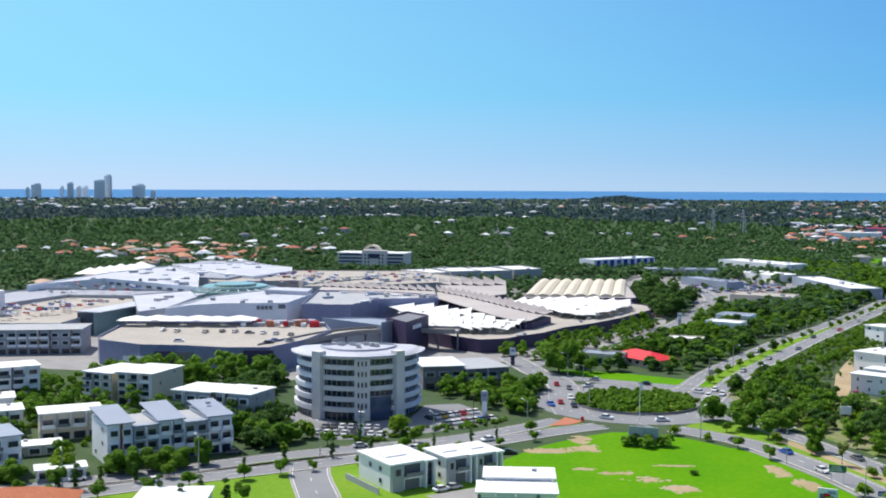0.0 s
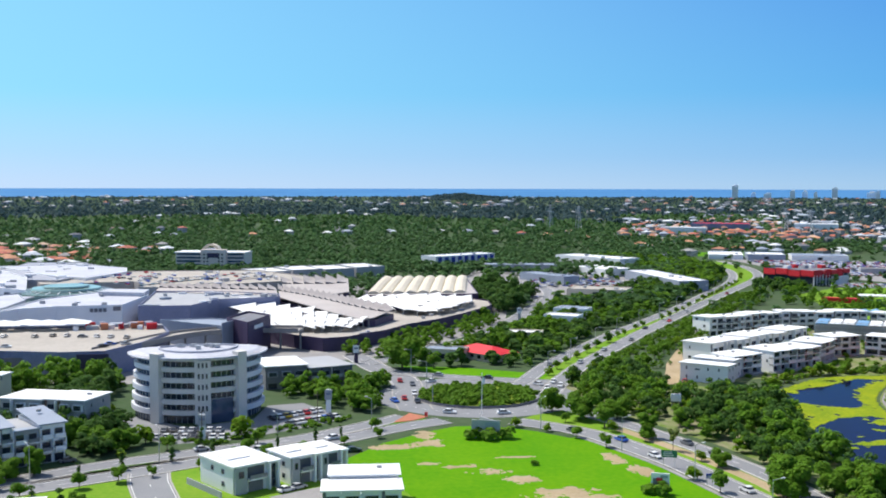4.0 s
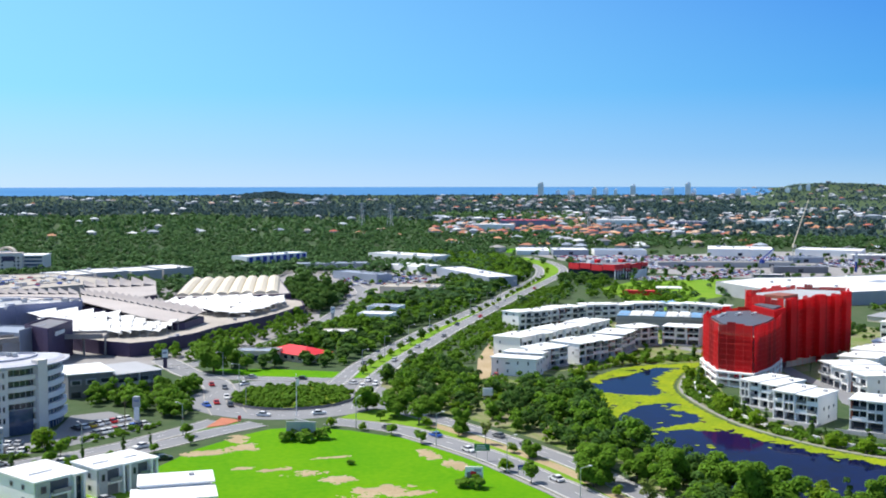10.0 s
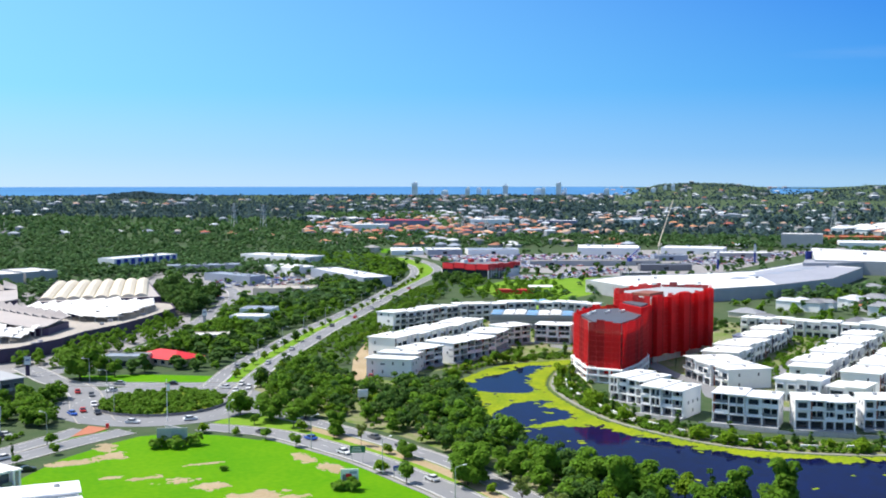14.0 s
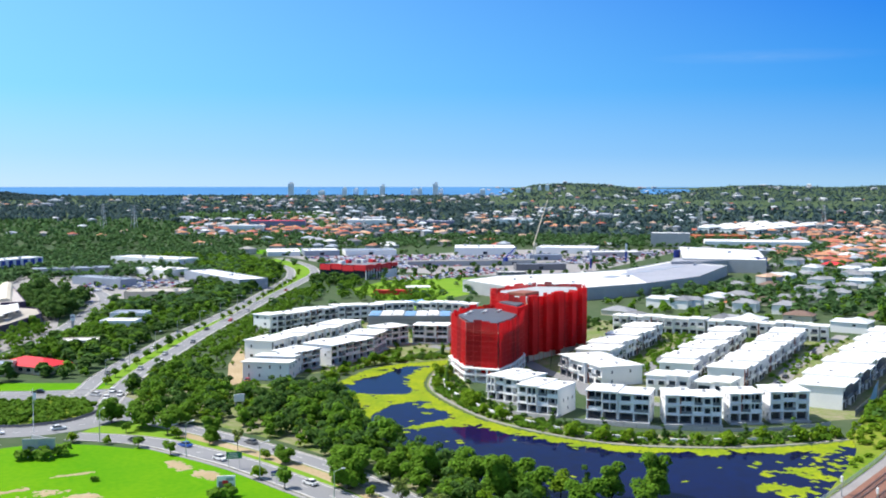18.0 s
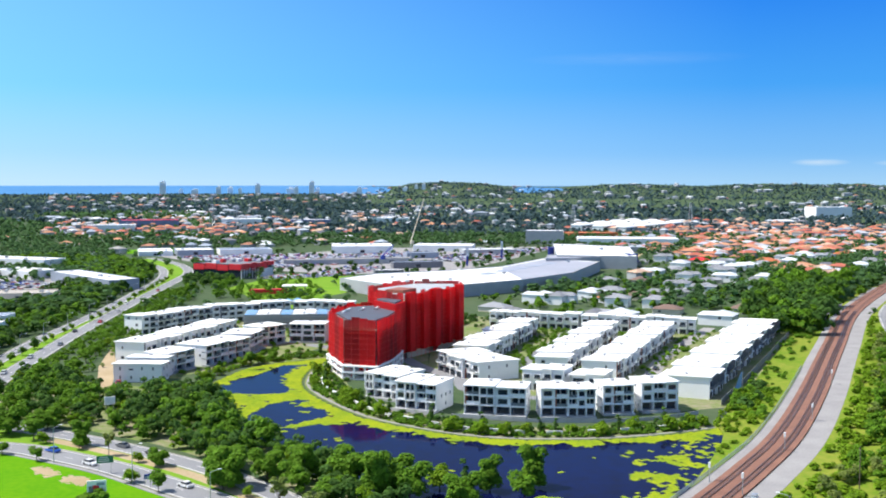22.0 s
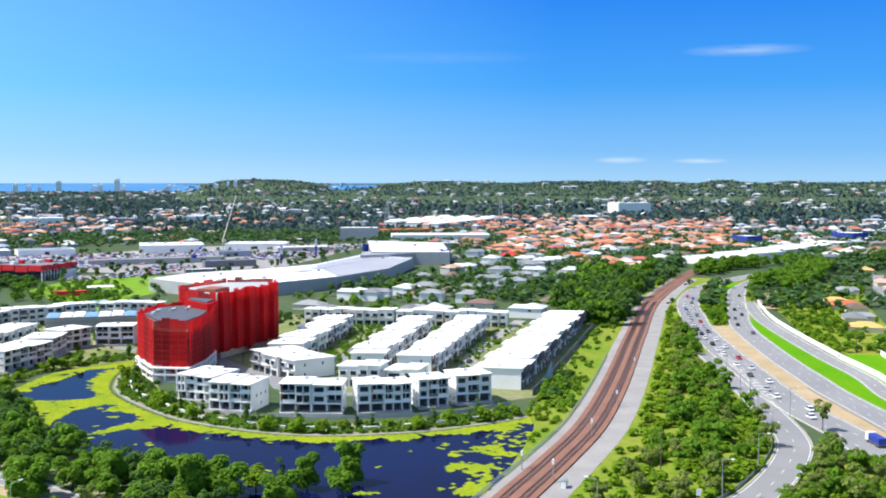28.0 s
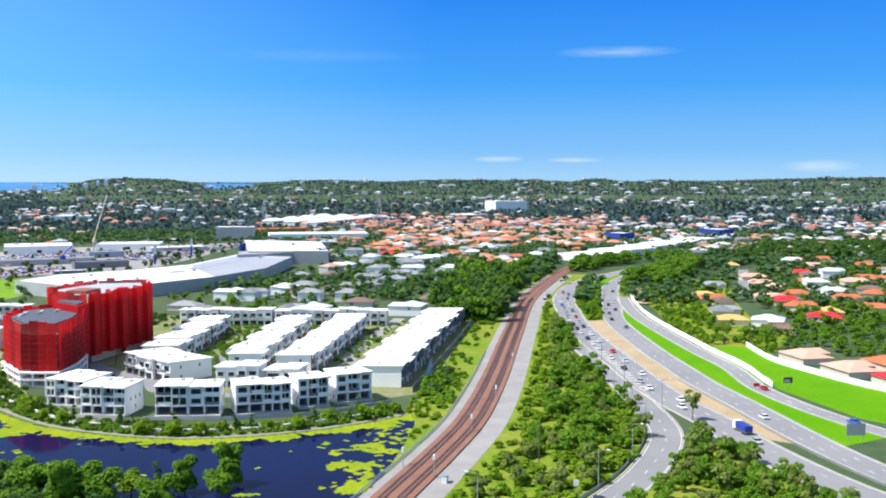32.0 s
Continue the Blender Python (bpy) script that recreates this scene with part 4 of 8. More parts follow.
# tower crane jibs over the site behind
for x, y, z0, dx, dz, m, lb in ((468.8, 675.7, 0, 11, 9, "blue", "blue luffing crane with a raised jib"), (610, 830, 0, 16, 42, "cream", "pale mobile crane with a long thin jib")):
    t = thing("crane", x, y, z0, 0, lb, "crane")
    part("mast", Geo().box(0, 0, 0, 0.5, 0.5, 16), "metal", t)
    part("cab", Geo().box(0.6, -1, 16, 3, 2.4, 2.6), m, t)
    g = Geo()
    for s in (-0.5, 0.5):
        g.beam((0, s, 17.5), (dx, s, 17 + dz), 0.22).beam((0, s, 18.6), (dx, s, 17.6 + dz), 0.18)
    for k in range(12):
        f = k / 12
        g.beam((dx * f, -0.5, 17.5 + dz * f), (dx * (f + 0.08), 0.5, 18.3 + dz * (f + 0.08)), 0.14)
    part("jib", g, m, t)


# ---- the round office ----
OC, OR = (-28.3, 362), 20.6
t = thing("office_building", OC[0], OC[1], 0, -85.5, "round six-storey office with pale banded floors and blue glass", "office")


def arc(g, r0, r1, a0, a1, z0, z1, n=None):
    n = n or max(2, int(abs(a1 - a0) / 5))
    p = [(r1 * math.cos(radians(a0 + (a1 - a0) * i / n)), r1 * math.sin(radians(a0 + (a1 - a0) * i / n))) for i in range(n + 1)]
    q = [(r0 * math.cos(radians(a0 + (a1 - a0) * i / n)), r0 * math.sin(radians(a0 + (a1 - a0) * i / n))) for i in range(n + 1)]
    m = n + 1
    vs = [(*e, z0) for e in p] + [(*e, z0) for e in q] + [(*e, z1) for e in p] + [(*e, z1) for e in q]
    fs = []
    for i in range(n):
        fs += [(i, i + 1, 2 * m + i + 1, 2 * m + i), (m + i + 1, m + i, 3 * m + i, 3 * m + i + 1), (2 * m + i, 2 * m + i + 1, 3 * m + i + 1, 3 * m + i), (i + 1, i, m + i, m + i + 1)]
    return g.add(vs, fs + [(0, 2 * m, 3 * m, m), (n, m + n, 3 * m + n, 2 * m + n)])


part("core", Geo().tube(0, 0, -0.3, OR - 2.4, OR - 2.4, 20.6, 40), "midgrey", t)
for s in range(6):
    z = 3.4 * s
    wide = 0.9 if s else 0.0
    for a0, a1, r, m in ((-175, -42, OR + wide * 0.6 - 0.25 * s + 0.6, "spandrel"), (-33, 33, OR + 0.4, "officewall"), (42, 175, OR + wide * 0.6 - 0.25 * s + 0.6, "spandrel")):
        if s:
            part("spandrel", arc(Geo(), r - 1.2, r, a0, a1, z - (0.75 if a0 == -33 else 0.9), z + 0.75), m, t)
        wb = part("window_band", arc(Geo(), r - 1.6, r - 1.05, a0, a1, z + 0.75 if s else 0, z + 2.66), "blueglass" if a0 != -33 else "glass", t)
        n = int(abs(a1 - a0) / 5)
        g = Geo()
        for i in range(n):
            a = radians(a0 + (a1 - a0) * (i + 0.5) / n)
            g.box((r - 1.0) * math.cos(a), (r - 1.0) * math.sin(a), z + 0.75 if s else 0, 0.14, 0.14, 1.92, math.degrees(a))
        tagged(part("mullions", g, "metal", wb), kind="stuff")
part("spandrel", arc(Geo(), OR - 2, OR + 0.5, -178, 178, 19.65, 20.5), "officewall", t)
for a in (-37.5, 37.5):
    part("pier", Geo().box((OR + 0.3) * math.cos(radians(a)), (OR + 0.3) * math.sin(radians(a)), -0.3, 3.0, 3.4, 22.2, a), "officewall", t)
cw = part("stair_wall", Geo().box(OR + 0.35, 1.2, -0.3, 1.2, 5.0, 20.2), "officewall", t)
for s in range(1, 6):
    for k in (-1, 0, 1):
        part("window", Geo().box(OR + 0.98, 1.2 + k * 1.2, 3.4 * s + 0.6, 0.06, 0.6, 1.6), "glass", cw)
part("entrance_glazing", arc(Geo(), OR - 0.6, OR + 0.55, 10, 30, 0, 7.5), "blueglass", t)
part("roof", Geo().tube(0, 0, 20.45, OR + 0.4, OR - 1.0, 0.55, 48), "roofpale", t, "white overhanging disc roof")
part("roof_canopy", arc(Geo(), OR - 4, OR + 1.6, -34, 34, 20.35, 20.8), "roofpale", t)
part("roof_rim", arc(Geo(), OR - 8.2, OR - 7.7, 0, 360, 20.9, 21.6, 48), "roofpale", t)
part("roof_canopy", arc(Geo(), OR - 6, OR + 1.9, -120, -42, 19.9, 20.3), "roofpale", t)
part("roof_canopy", arc(Geo(), OR - 6, OR + 1.9, 42, 110, 19.9, 20.3), "roofpale", t)
for i in range(6):
    part("roof_unit", Geo().box(4 * math.cos(i), 6 * math.sin(i * 1.7), 21, 2.2, 1.6, 1.2, 20 * i), "metal", t)
# the plan is a lens: its back is flattened
for o in t.children_recursive:
    for v in o.data.vertices:
        if v.co.x < 0:
            v.co.x *= 0.28
take([(OC[0] + 27 * math.cos(radians(a)), OC[1] + 27 * math.sin(radians(a))) for a in range(0, 360, 15)])

# the dark annex behind it
for a, b, d, h, lb in (((-7, 394), (8, 397), 22, 8.8, "dark low office wing with a curved pale roof"), ((9, 396), (25, 402), 24, 7.6, "dark grey two-storey office wing with deep sunshades")):
    t = townhouse("office_wing", a, b, d, h, 2, lb, wall="grey", base="midgrey", accent="purple", roof="roofwhite" if h > 8 else "midgrey", category="office", solid=True)

# ---- apartments and houses beside the boulevard ----
AP = "apartment blocks by the boulevard"
for i in range(5):
    f0, f1 = i / 5, (i + 1) / 5 - 0.006
    a, b = (-88.7 + 29.7 * f0, 283 + 18 * f0), (-88.7 + 29.7 * f1, 283 + 18 * f1)
    townhouse("apartment_block", a, b, 17, 10.2 + (1.4, 0.2, 1.0, -0.2, 0.6)[i], 3, "pale apartment wing with a tilted blue-grey skillion roof", AP, wall=("white", "midgrey")[i % 2], roof="bluegrey", slope=(-1.6, 1.8, -1.8, 1.6, -1.4)[i], sides=i in (0, 4), category="apartment block")
for a, b, d, h, n, lb, rf, wl_ in (((-131, 262), (-109, 276.7), 16, 10.4, 3, "white apartment block with a tilted grey roof", "bluegrey", "white"),
                              ((-158, 356), (-138, 367.6), 14, 13.2, 4, "five-level apartment block with white fins and grey recesses", "roofwhite", "white"),
                              ((-180, 372), (-160, 384), 14, 11, 4, "pale apartment block with a flat white roof", "roofwhite", "midgrey"),
                              ((-124, 371), (-113, 366.5), 20, 10.6, 4, "cream apartment wing with a flat white roof", "roofwhite", "cream"),
                              ((-111, 366), (-98, 362), 20, 11.3, 4, "cream apartment wing with grey balconies", "roofwhite", "cream"),
                              ((-85, 338), (-72, 333.5), 15, 10.6, 3, "grey apartment block behind trees", "roofwhite", "midgrey"),
                              ((-71, 333), (-58.8, 328.5), 15, 10.9, 3, "grey apartment block behind trees", "roofwhite", "midgrey")):
    townhouse("apartment_block", a, b, d, h, n, lb, AP, wall=wl_, roof=rf, category="apartment block")
for a, b, d, h, lb, wl_ in (((-117, 311), (-101, 318), 12, 8.4, "cream two-storey house with a pale hipped roof", "cream"), ((-140, 318), (-127, 324), 12, 7, "white house with a low pale roof", "white"),
                            ((-160, 310), (-146, 317), 12, 7, "white house with a low pale roof", "white"), ((-150, 334), (-136, 340), 12, 7.5, "white house with a low pale roof", "white"),
                            ((-123, 290), (-106, 297), 8, 3.2, "brown-walled garage with a white roof", "cream"), ((-102, 268), (-91, 272.5), 7, 3.2, "low white gatehouse by the boulevard", "white"),
                            ((-68.5, 238), (-53, 239), 10, 5, "low white building with a flat roof", "white")):
    townhouse("house", a, b, d, h, 2 if h > 6 else 1, lb, wall=wl_, category="house")
DW = "white duplexes beside the lawn"
PANES = True


def duplex(a, b, depth, h, label):
    """A two-storey white house: grey feature block, dark balcony over a garage, tall window in a white portal."""
    w = math.hypot(b[0] - a[0], b[1] - a[1])
    t = thing("duplex", a[0], a[1], 0, math.degrees(math.atan2(b[1] - a[1], b[0] - a[0])), label, "house", DW)
    part("wall", Geo().prism([(0, 0), (w, 0), (w, depth), (0, depth)], -0.3, h - 0.4), "white", t)
    ro = part("roof", Geo().prism([(-0.5, -0.9), (w * 0.72, -0.9), (w * 0.72, -1.6), (w + 0.4, -1.6), (w + 0.4, depth + 0.4), (-0.5, depth + 0.4)], h - 0.4, h), "roofwhite", t)
    part("roof_upstand", Geo().box(w * 0.4, depth * 0.55, h, w * 0.5, depth * 0.4, 0.35), "roofwhite", ro)
    part("feature_wall", Geo().box(w * 0.14, -0.45, -0.2, w * 0.26, 0.9, h - 0.3), "midgrey", t, "dark grey feature block")
    window(t, w * 0.14, -0.9, 3.9, 0, w * 0.12, 1.7, "grey")
    # flat slate panel paints the shade of a recessed balcony
    part("balcony_recess", Geo().box(w * 0.5, -0.12, 3.4, w * 0.36, 0.3, 2.7), "slate", t, "flat dark panel for the shade in a balcony recess")
    bal = part("balcony", Geo().box(w * 0.5, -0.8, 3.1, w * 0.38, 1.6, 0.3), "white", t)
    part("balustrade", Geo().box(w * 0.5, -1.55, 3.4, w * 0.38, 0.08, 1.0), "railing", bal, "smoked glass balustrade")
    part("garage_door", Geo().box(w * 0.5, -0.08, 0, w * 0.32, 0.2, 2.5), "grey", t, "dark garage door")
    for x in (0.76, 0.96):
        part("portal_pier", Geo().box(w * x, -0.8, -0.2, 0.5, 1.6, h - 0.3), "white", t)
    part("tall_window", Geo().box(w * 0.86, -0.15, 0.3, w * 0.17, 0.3, h - 1.4), "glass", t)
    for z in (2.2, 4.2):
        part("mullion", Geo().box(w * 0.86, -0.33, z, w * 0.17, 0.08, 0.12), "grey", t)
    for k, z in ((0.3, 1.2), (0.62, 4.2), (0.3, 4.2)):
        window(t, 0, depth * k, z, -90, 1.4, 1.3, "midgrey")
    take(rect(a, b, depth), 2.5)
    return t


duplex((-12.6, 260.7), (-2.1, 267.5), 16, 7, "white duplex with grey feature walls and garages")
duplex((1.1, 267.5), (8.4, 272), 10.5, 7.2, "white duplex with a tall dark window in a white portal")
duplex((8.6, 272.1), (15, 276), 10.5, 7.0, "white duplex with a tall dark window in a white portal")
townhouse("duplex", (8, 237), (25.5, 236), 10, 7.2, 2, "white flat-roofed house seen over its roof", DW)
townhouse("duplex", (10, 247.6), (26, 246.6), 9.5, 7.8, 2, "white flat-roofed house with a stepped roof", DW)
part("garden_wall", Geo().box(-3.5, 8, 0, 0.25, 17, 1.6), "midgrey", [o for o in bpy.data.objects if o.name.startswith("duplex")][0])


PANES = False


def hip_roof(g, w, d, z, h, o=0.6):
    """A hipped roof over the rectangle 0..w, 0..d."""
    r = min(w, d) / 2
    if w >= d:
        top = [(r, d / 2), (w - r, d / 2)]
    else:
        top = [(w / 2, r), (w / 2, d - r)]
    vs = [(-o, -o, z), (w + o, -o, z), (w + o, d + o, z), (-o, d + o, z)] + [(x, y, z + h) for x, y in top]
    if w >= d:
        fs = [(0, 1, 5, 4), (1, 2, 5), (2, 3, 4, 5), (3, 0, 4), (3, 2, 1, 0)]
    else:
        fs = [(0, 1, 4), (1, 2, 5, 4), (2, 3, 5), (3, 0, 4, 5), (3, 2, 1, 0)]
    return g.add(vs, fs)


t = thing("house", -103, 222, 0, 8, "villa with an orange terracotta hipped roof", "house")
part("wall", Geo().prism([(0, 0), (24, 0), (24, 15), (0, 15)], -0.2, 6), "cream", t)
part("roof", hip_roof(Geo(), 24, 15, 6, 3.4), "orange", t, "weathered orange terracotta tiles")
take(rect((-103, 222), (-79, 225), 15))


# ---- the shopping mall ----
def block(name, poly, h, wall, roof, label, category="building", parapet=0.7, over=0.0, group="", z0=-0.3, panels=21.0):
    """A large flat-roofed building: wall panels with open joints, a roof sheet and a parapet."""
    cx, cy = sum(p[0] for p in poly) / len(poly), sum(p[1] for p in poly) / len(poly)
    t = thing(name, cx, cy, 0, 0, label, category, group)
    q = [(x - cx, y - cy) for x, y in poly]
    n = len(q)
    if sum(q[i][0] * q[(i + 1) % n][1] - q[(i + 1) % n][0] * q[i][1] for i in range(n)) < 0:
        q = q[::-1]
    part("inner_wall", Geo().prism([(x * 0.99, y * 0.99) for x, y in q], z0, h - 0.3), wall, t)
    part("roof", Geo().prism([(x * 0.992, y * 0.992) for x, y in q], h - 0.3, h), roof, t)
    for i in range(n):
        a, b = q[i], q[(i + 1) % n]
        w = math.hypot(b[0] - a[0], b[1] - a[1])
        ang = math.degrees(math.atan2(b[1] - a[1], b[0] - a[0]))
        k = max(1, round(w / panels)) if math.hypot(cx, cy) < 530 else 1
        me = Geo().box(0, 0, z0, w / k - 0.08, 0.35, h + parapet - z0).mesh("wall_panel", M[wall])
        for j in range(k):
            f = (j + 0.5) / k
            placed("wall_panel", me, t, a[0] + (b[0] - a[0]) * f, a[1] + (b[1] - a[1]) * f, 0, ang)
    take(poly, 2)
    return t, q


def roof_clutter(t, q, h, n, seed, big=4.0):
    """Air handlers, skylights and ducts on a flat roof."""
    r = random.Random(seed)
    x0, x1, y0, y1 = min(p[0] for p in q), max(p[0] for p in q), min(p[1] for p in q), max(p[1] for p in q)
    k, n = 0, int(n * 0.3)
    while k < n:
        x, y = r.uniform(x0, x1), r.uniform(y0, y1)
        if inside([(a * 0.9, b * 0.9) for a, b in q], np.array(x), np.array(y)):
            part(r.choice(("roof_unit", "roof_unit", "skylight", "duct")), Geo().box(x, y, h, r.uniform(1.5, big), r.uniform(1.2, big * 0.7), r.uniform(0.6, 2.0), r.choice((0, 15, 30, -20))), r.choice(("white", "metal", "midgrey", "roofpale", "bluegrey")), t)
            k += 1


MALL = "shopping mall buildings"
M["greenglass"] = mat("green_glass_roof", (0.28, 0.42, 0.4), 0.2, (0.22, 0.34, 0.33), 0.1, 1)
M["terracotta_box"] = mat("faded_orange_paint", (0.55, 0.2, 0.1), 0.7, (0.45, 0.16, 0.08), 0.4, 2)
t, q = block("mall_carpark", [(-147, 459), (-143, 448), (-122, 434), (-107, 433), (-85, 427), (-69, 428), (-58, 449), (-50, 480), (-56, 508), (-104, 505), (-149, 506)], 9.5, "bluewall", "deck", "mall car park with wall shade coloured slate blue and a pale deck", "mall", 1.0, group=MALL)
for x, y, w, hh, m in ((-122, 433.3, 14, 2.6, "white"), (-112, 432.3, 8, 6, "purple"), (-103, 431.5, 9, 6, "grey"), (-73, 426.6, 12, 7.5, "purple")):
    p_ = part("banner", Geo().box(x - t.location.x, y - t.location.y - 0.4, 3.2 if hh < 3 else 2, w, 0.3, hh, -2), m, t, "large wall banner")
for i in range(6):
    x, y = -142 + i * 9.5, 499 + (i % 2) * 2.5
    g = Geo()
    g.add([(x - t.location.x - 8, y - t.location.y - 5, 12.4), (x - t.location.x + 8, y - t.location.y - 5, 12.4), (x - t.location.x + 8, y - t.location.y + 5, 12.6), (x - t.location.x - 8, y - t.location.y + 5, 12.6), (x - t.location.x, y - t.location.y, 14.4)],
          [(0, 1, 4), (1, 2, 4), (2, 3, 4), (3, 0, 4), (3, 2, 1, 0)])
    sa = part("shade_sail", g, "roofwhite", t, "white tensioned shade sail")
    part("post", Geo().tube(x - t.location.x, y - t.location.y, 9.5, 0.15, 0.15, 4.5, 6), "metal", sa)
for i in range(16):
    x, y = -92 + 2.3 * i + 0.6 * ((i * 5) % 3), 497 + (i * 3) % 7
    kind = ("plant_box", "canopy", "plant_box")[i % 3]
    part(kind, Geo().box(x - t.location.x, y - t.location.y, 9.5 if kind == "plant_box" else 12.2, 2.2 + (i % 4) * 1.1, 2 + (i % 2), 1.8 + (i % 3) * 0.5 if kind == "plant_box" else 0.35, 5 * (i % 3)), ("white", "roofpale", "redroof", "midgrey", "roofpale", "terracotta_box")[i % 6], t)
# ramp beside the car park
t = thing("carpark_ramp", -45, 470, 0, 0, "curved concrete car park ramp on columns", "ramp", MALL)
rl = spline([(-26, -34), (-14, -12), (-2, 8), (10, 18), (30, 24), (52, 20)], 4)
part("deck", ribbon(Geo(), rl, -5, 5, 8.2, 9.2), "deck", t)
part("barrier", ribbon(Geo(), rl, -5.2, -4.9, 8.2, 10.3), "path", t)
part("barrier", ribbon(Geo(), rl, 4.9, 5.2, 8.2, 10.3), "path", t)
for p in rl[::2]:
    part("column", Geo().tube(p[0], p[1], -0.3, 0.5, 0.5, 8.6, 8), "path", t)
t, q = block("department_store", [(-136.5, 531), (-128.5, 547), (-112, 556), (-81, 559.5), (-74, 609), (-103, 630), (-127, 594)], 13.4, "white", "roofpale", "large low white department store block with a sign", "mall", 0.6, group=MALL)
for k in range(4):
    part("sign_letter", Geo().box(-95.5 + 2.1 * k - t.location.x, 557.2 + 0.24 * k - t.location.y, 10.6, 1.6, 0.3, 1.8, 6), "grey", t, "dark sign block")
part("sign_panel", Geo().box(-83.4 - t.location.x, 558.4 - t.location.y, 11, 3.6, 0.3, 2.2, 6), "grey", t)
part("plant_room", Geo().prism([(x - t.location.x, y - t.location.y) for x, y in ((-101, 612), (-75.5, 603), (-75, 622), (-98, 628))], 13.4, 15.6), "roofpale", t)
for x, y in ((-104, 560), (-90, 562)):
    part("roof_unit", Geo().box(x - t.location.x, y - t.location.y, 13.4, 2.4, 2, 1.6), "midgrey", t)
roof_clutter(t, q, 13.4, 10, 1, 3)
t, q = block("mall_block", [(-73, 559), (-47.5, 559.5), (-35, 588), (-2.5, 597), (-3, 612), (-34, 631), (-73.5, 637)], 12.2, "bluewall", "midgrey", "mall block with wall shade coloured slate blue and roof plant", "mall", 1.0, group=MALL)
roof_clutter(t, q, 12.2, 60, 2, 6)
t, q = block("mall_block", [(-88, 675), (-71, 672), (-10, 740), (-6, 786), (-77, 734)], 11.6, "midgrey", "deck", "pale mall roof cut by dark slanting skylights", "mall", 0.4, group=MALL)
for k in range(9):
    part("skylight", Geo().box(-36 + k * 5.2, -32 + k * 6.2, 11.6, 1.5, 8, 0.5, -32), "glass", t, "dark slanting skylight")
roof_clutter(t, q, 11.6, 14, 52, 5)
t, q = block("mall_block", [(-223.7, 492.7), (-209.8, 509.4), (-182, 510.3), (-178.5, 553.7), (-169.8, 620.4), (-179.9, 642.4), (-221.4, 630.9), (-234.4, 569.4), (-244.7, 539.3)], 8.6, "midgrey", "deck", "broad bare grey mall roof deck", "mall", 0.5, group=MALL)
roof_clutter(t, q, 8.6, 8, 3, 4)
t, q = block("mall_carpark", [(-241, 531.1), (-238.4, 579.2), (-219.7, 630.9), (-147, 624.4), (-157.3, 660.9), (-234.4, 668.2), (-259.6, 656.3), (-276.4, 609.6)], 9.6, "midgrey", "mallroof", "open parking deck on the mall roof", "mall", 0.9, group=MALL)
t, q = block("mall_block", [(-252.8, 655.1), (-236.4, 679.1), (-221.2, 704.7), (-146.8, 645.4), (-166.2, 734.3), (-206.5, 814.7), (-233.4, 749.8)], 13.2, "white", "roofpale", "long white mall hall with dark openings in its wall", "mall", 0.6, group=MALL)
for k in range(9):
    f = (k + 0.5) / 9
    a, b = q[2], q[3]
    # solid slate slab paints the shade inside each opening
    part("wall_opening", Geo().box(a[0] + (b[0] - a[0]) * f, a[1] + (b[1] - a[1]) * f, 10.0, 5.2, 0.7, 1.6, math.degrees(math.atan2(b[1] - a[1], b[0] - a[0]))), "slate", t, "dark slab for the shade inside a wall opening")
roof_clutter(t, q, 13.2, 60, 4, 7)
t, q = block("mall_block", [(-230.5, 759.8), (-197.7, 831.7), (-199.5, 888.2), (-159.2, 884.1), (-117.9, 807.8), (-144.4, 717.8), (-164.2, 725.7), (-200.8, 792.3)], 12.4, "midgrey", "mallroof", "pale mall roof with skylights and plant", "mall", 0.5, group=MALL)
roof_clutter(t, q, 12.4, 50, 41, 8)
for i, (x, y) in enumerate([(-248.1, 758.8), (-242.6, 764.2), (-240.7, 780), (-236.2, 791.1), (-230.4, 796.9), (-227.7, 814.2)]):
    g = Geo().add([(x - t.location.x - 9, y - t.location.y - 9, 12.6), (x - t.location.x + 9, y - t.location.y - 9, 12.6), (x - t.location.x + 9, y - t.location.y + 9, 12.6), (x - t.location.x - 9, y - t.location.y + 9, 12.6), (x - t.location.x, y - t.location.y, 16.6 + 0.4 * (i % 2))],
                  [(0, 1, 4), (1, 2, 4), (2, 3, 4), (3, 0, 4)])
    part("tent_roof", g, "roofwhite", t, "pointed white tent roof")
# white canopy over a green-blue glazed wall
t = thing("mall_canopy", -150, 560, 0, 0, "long white canopy over a green-blue glazed wall", "canopy", MALL)
pts = [(-176.1, 533.3), (-169.6, 553.4), (-161.1, 575.2), (-152, 598.8), (-144.4, 627.5)]
cl = [(x + 150, y - 560) for x, y in pts]
part("roof", ribbon(Geo(), cl, -7, 7, 11.4, 11.9), "roofpale", t)
part("glazing", ribbon(Geo(), cl, 3.4, 4.0, 0, 11.4), "greenglass", t, "green-blue glazed wall")
part("wall", ribbon(Geo(), cl, -6, 3.2, -0.3, 11.2), "slate", t)
take_line(pts, -8, 8)
t, q = block("mall_block", [(-150, 700), (-96, 715), (-70, 660), (-30, 690), (30, 720), (-20, 800), (-110, 800), (-190, 830)], 11.5, "tan", "deck", "low tan mall roofs behind the glazed dome", "mall", 0.6, group=MALL)
roof_clutter(t, q, 11.5, 36, 5, 6)
t, q = block("mall_block", [(-211, 841), (-154, 855), (-114, 814), (-109, 778), (-128, 729), (-155, 752)], 13, "white", "roofpale", "broad white mall roof behind the rotunda", "mall", 0.4, group=MALL)
roof_clutter(t, q, 13, 8, 53, 4)
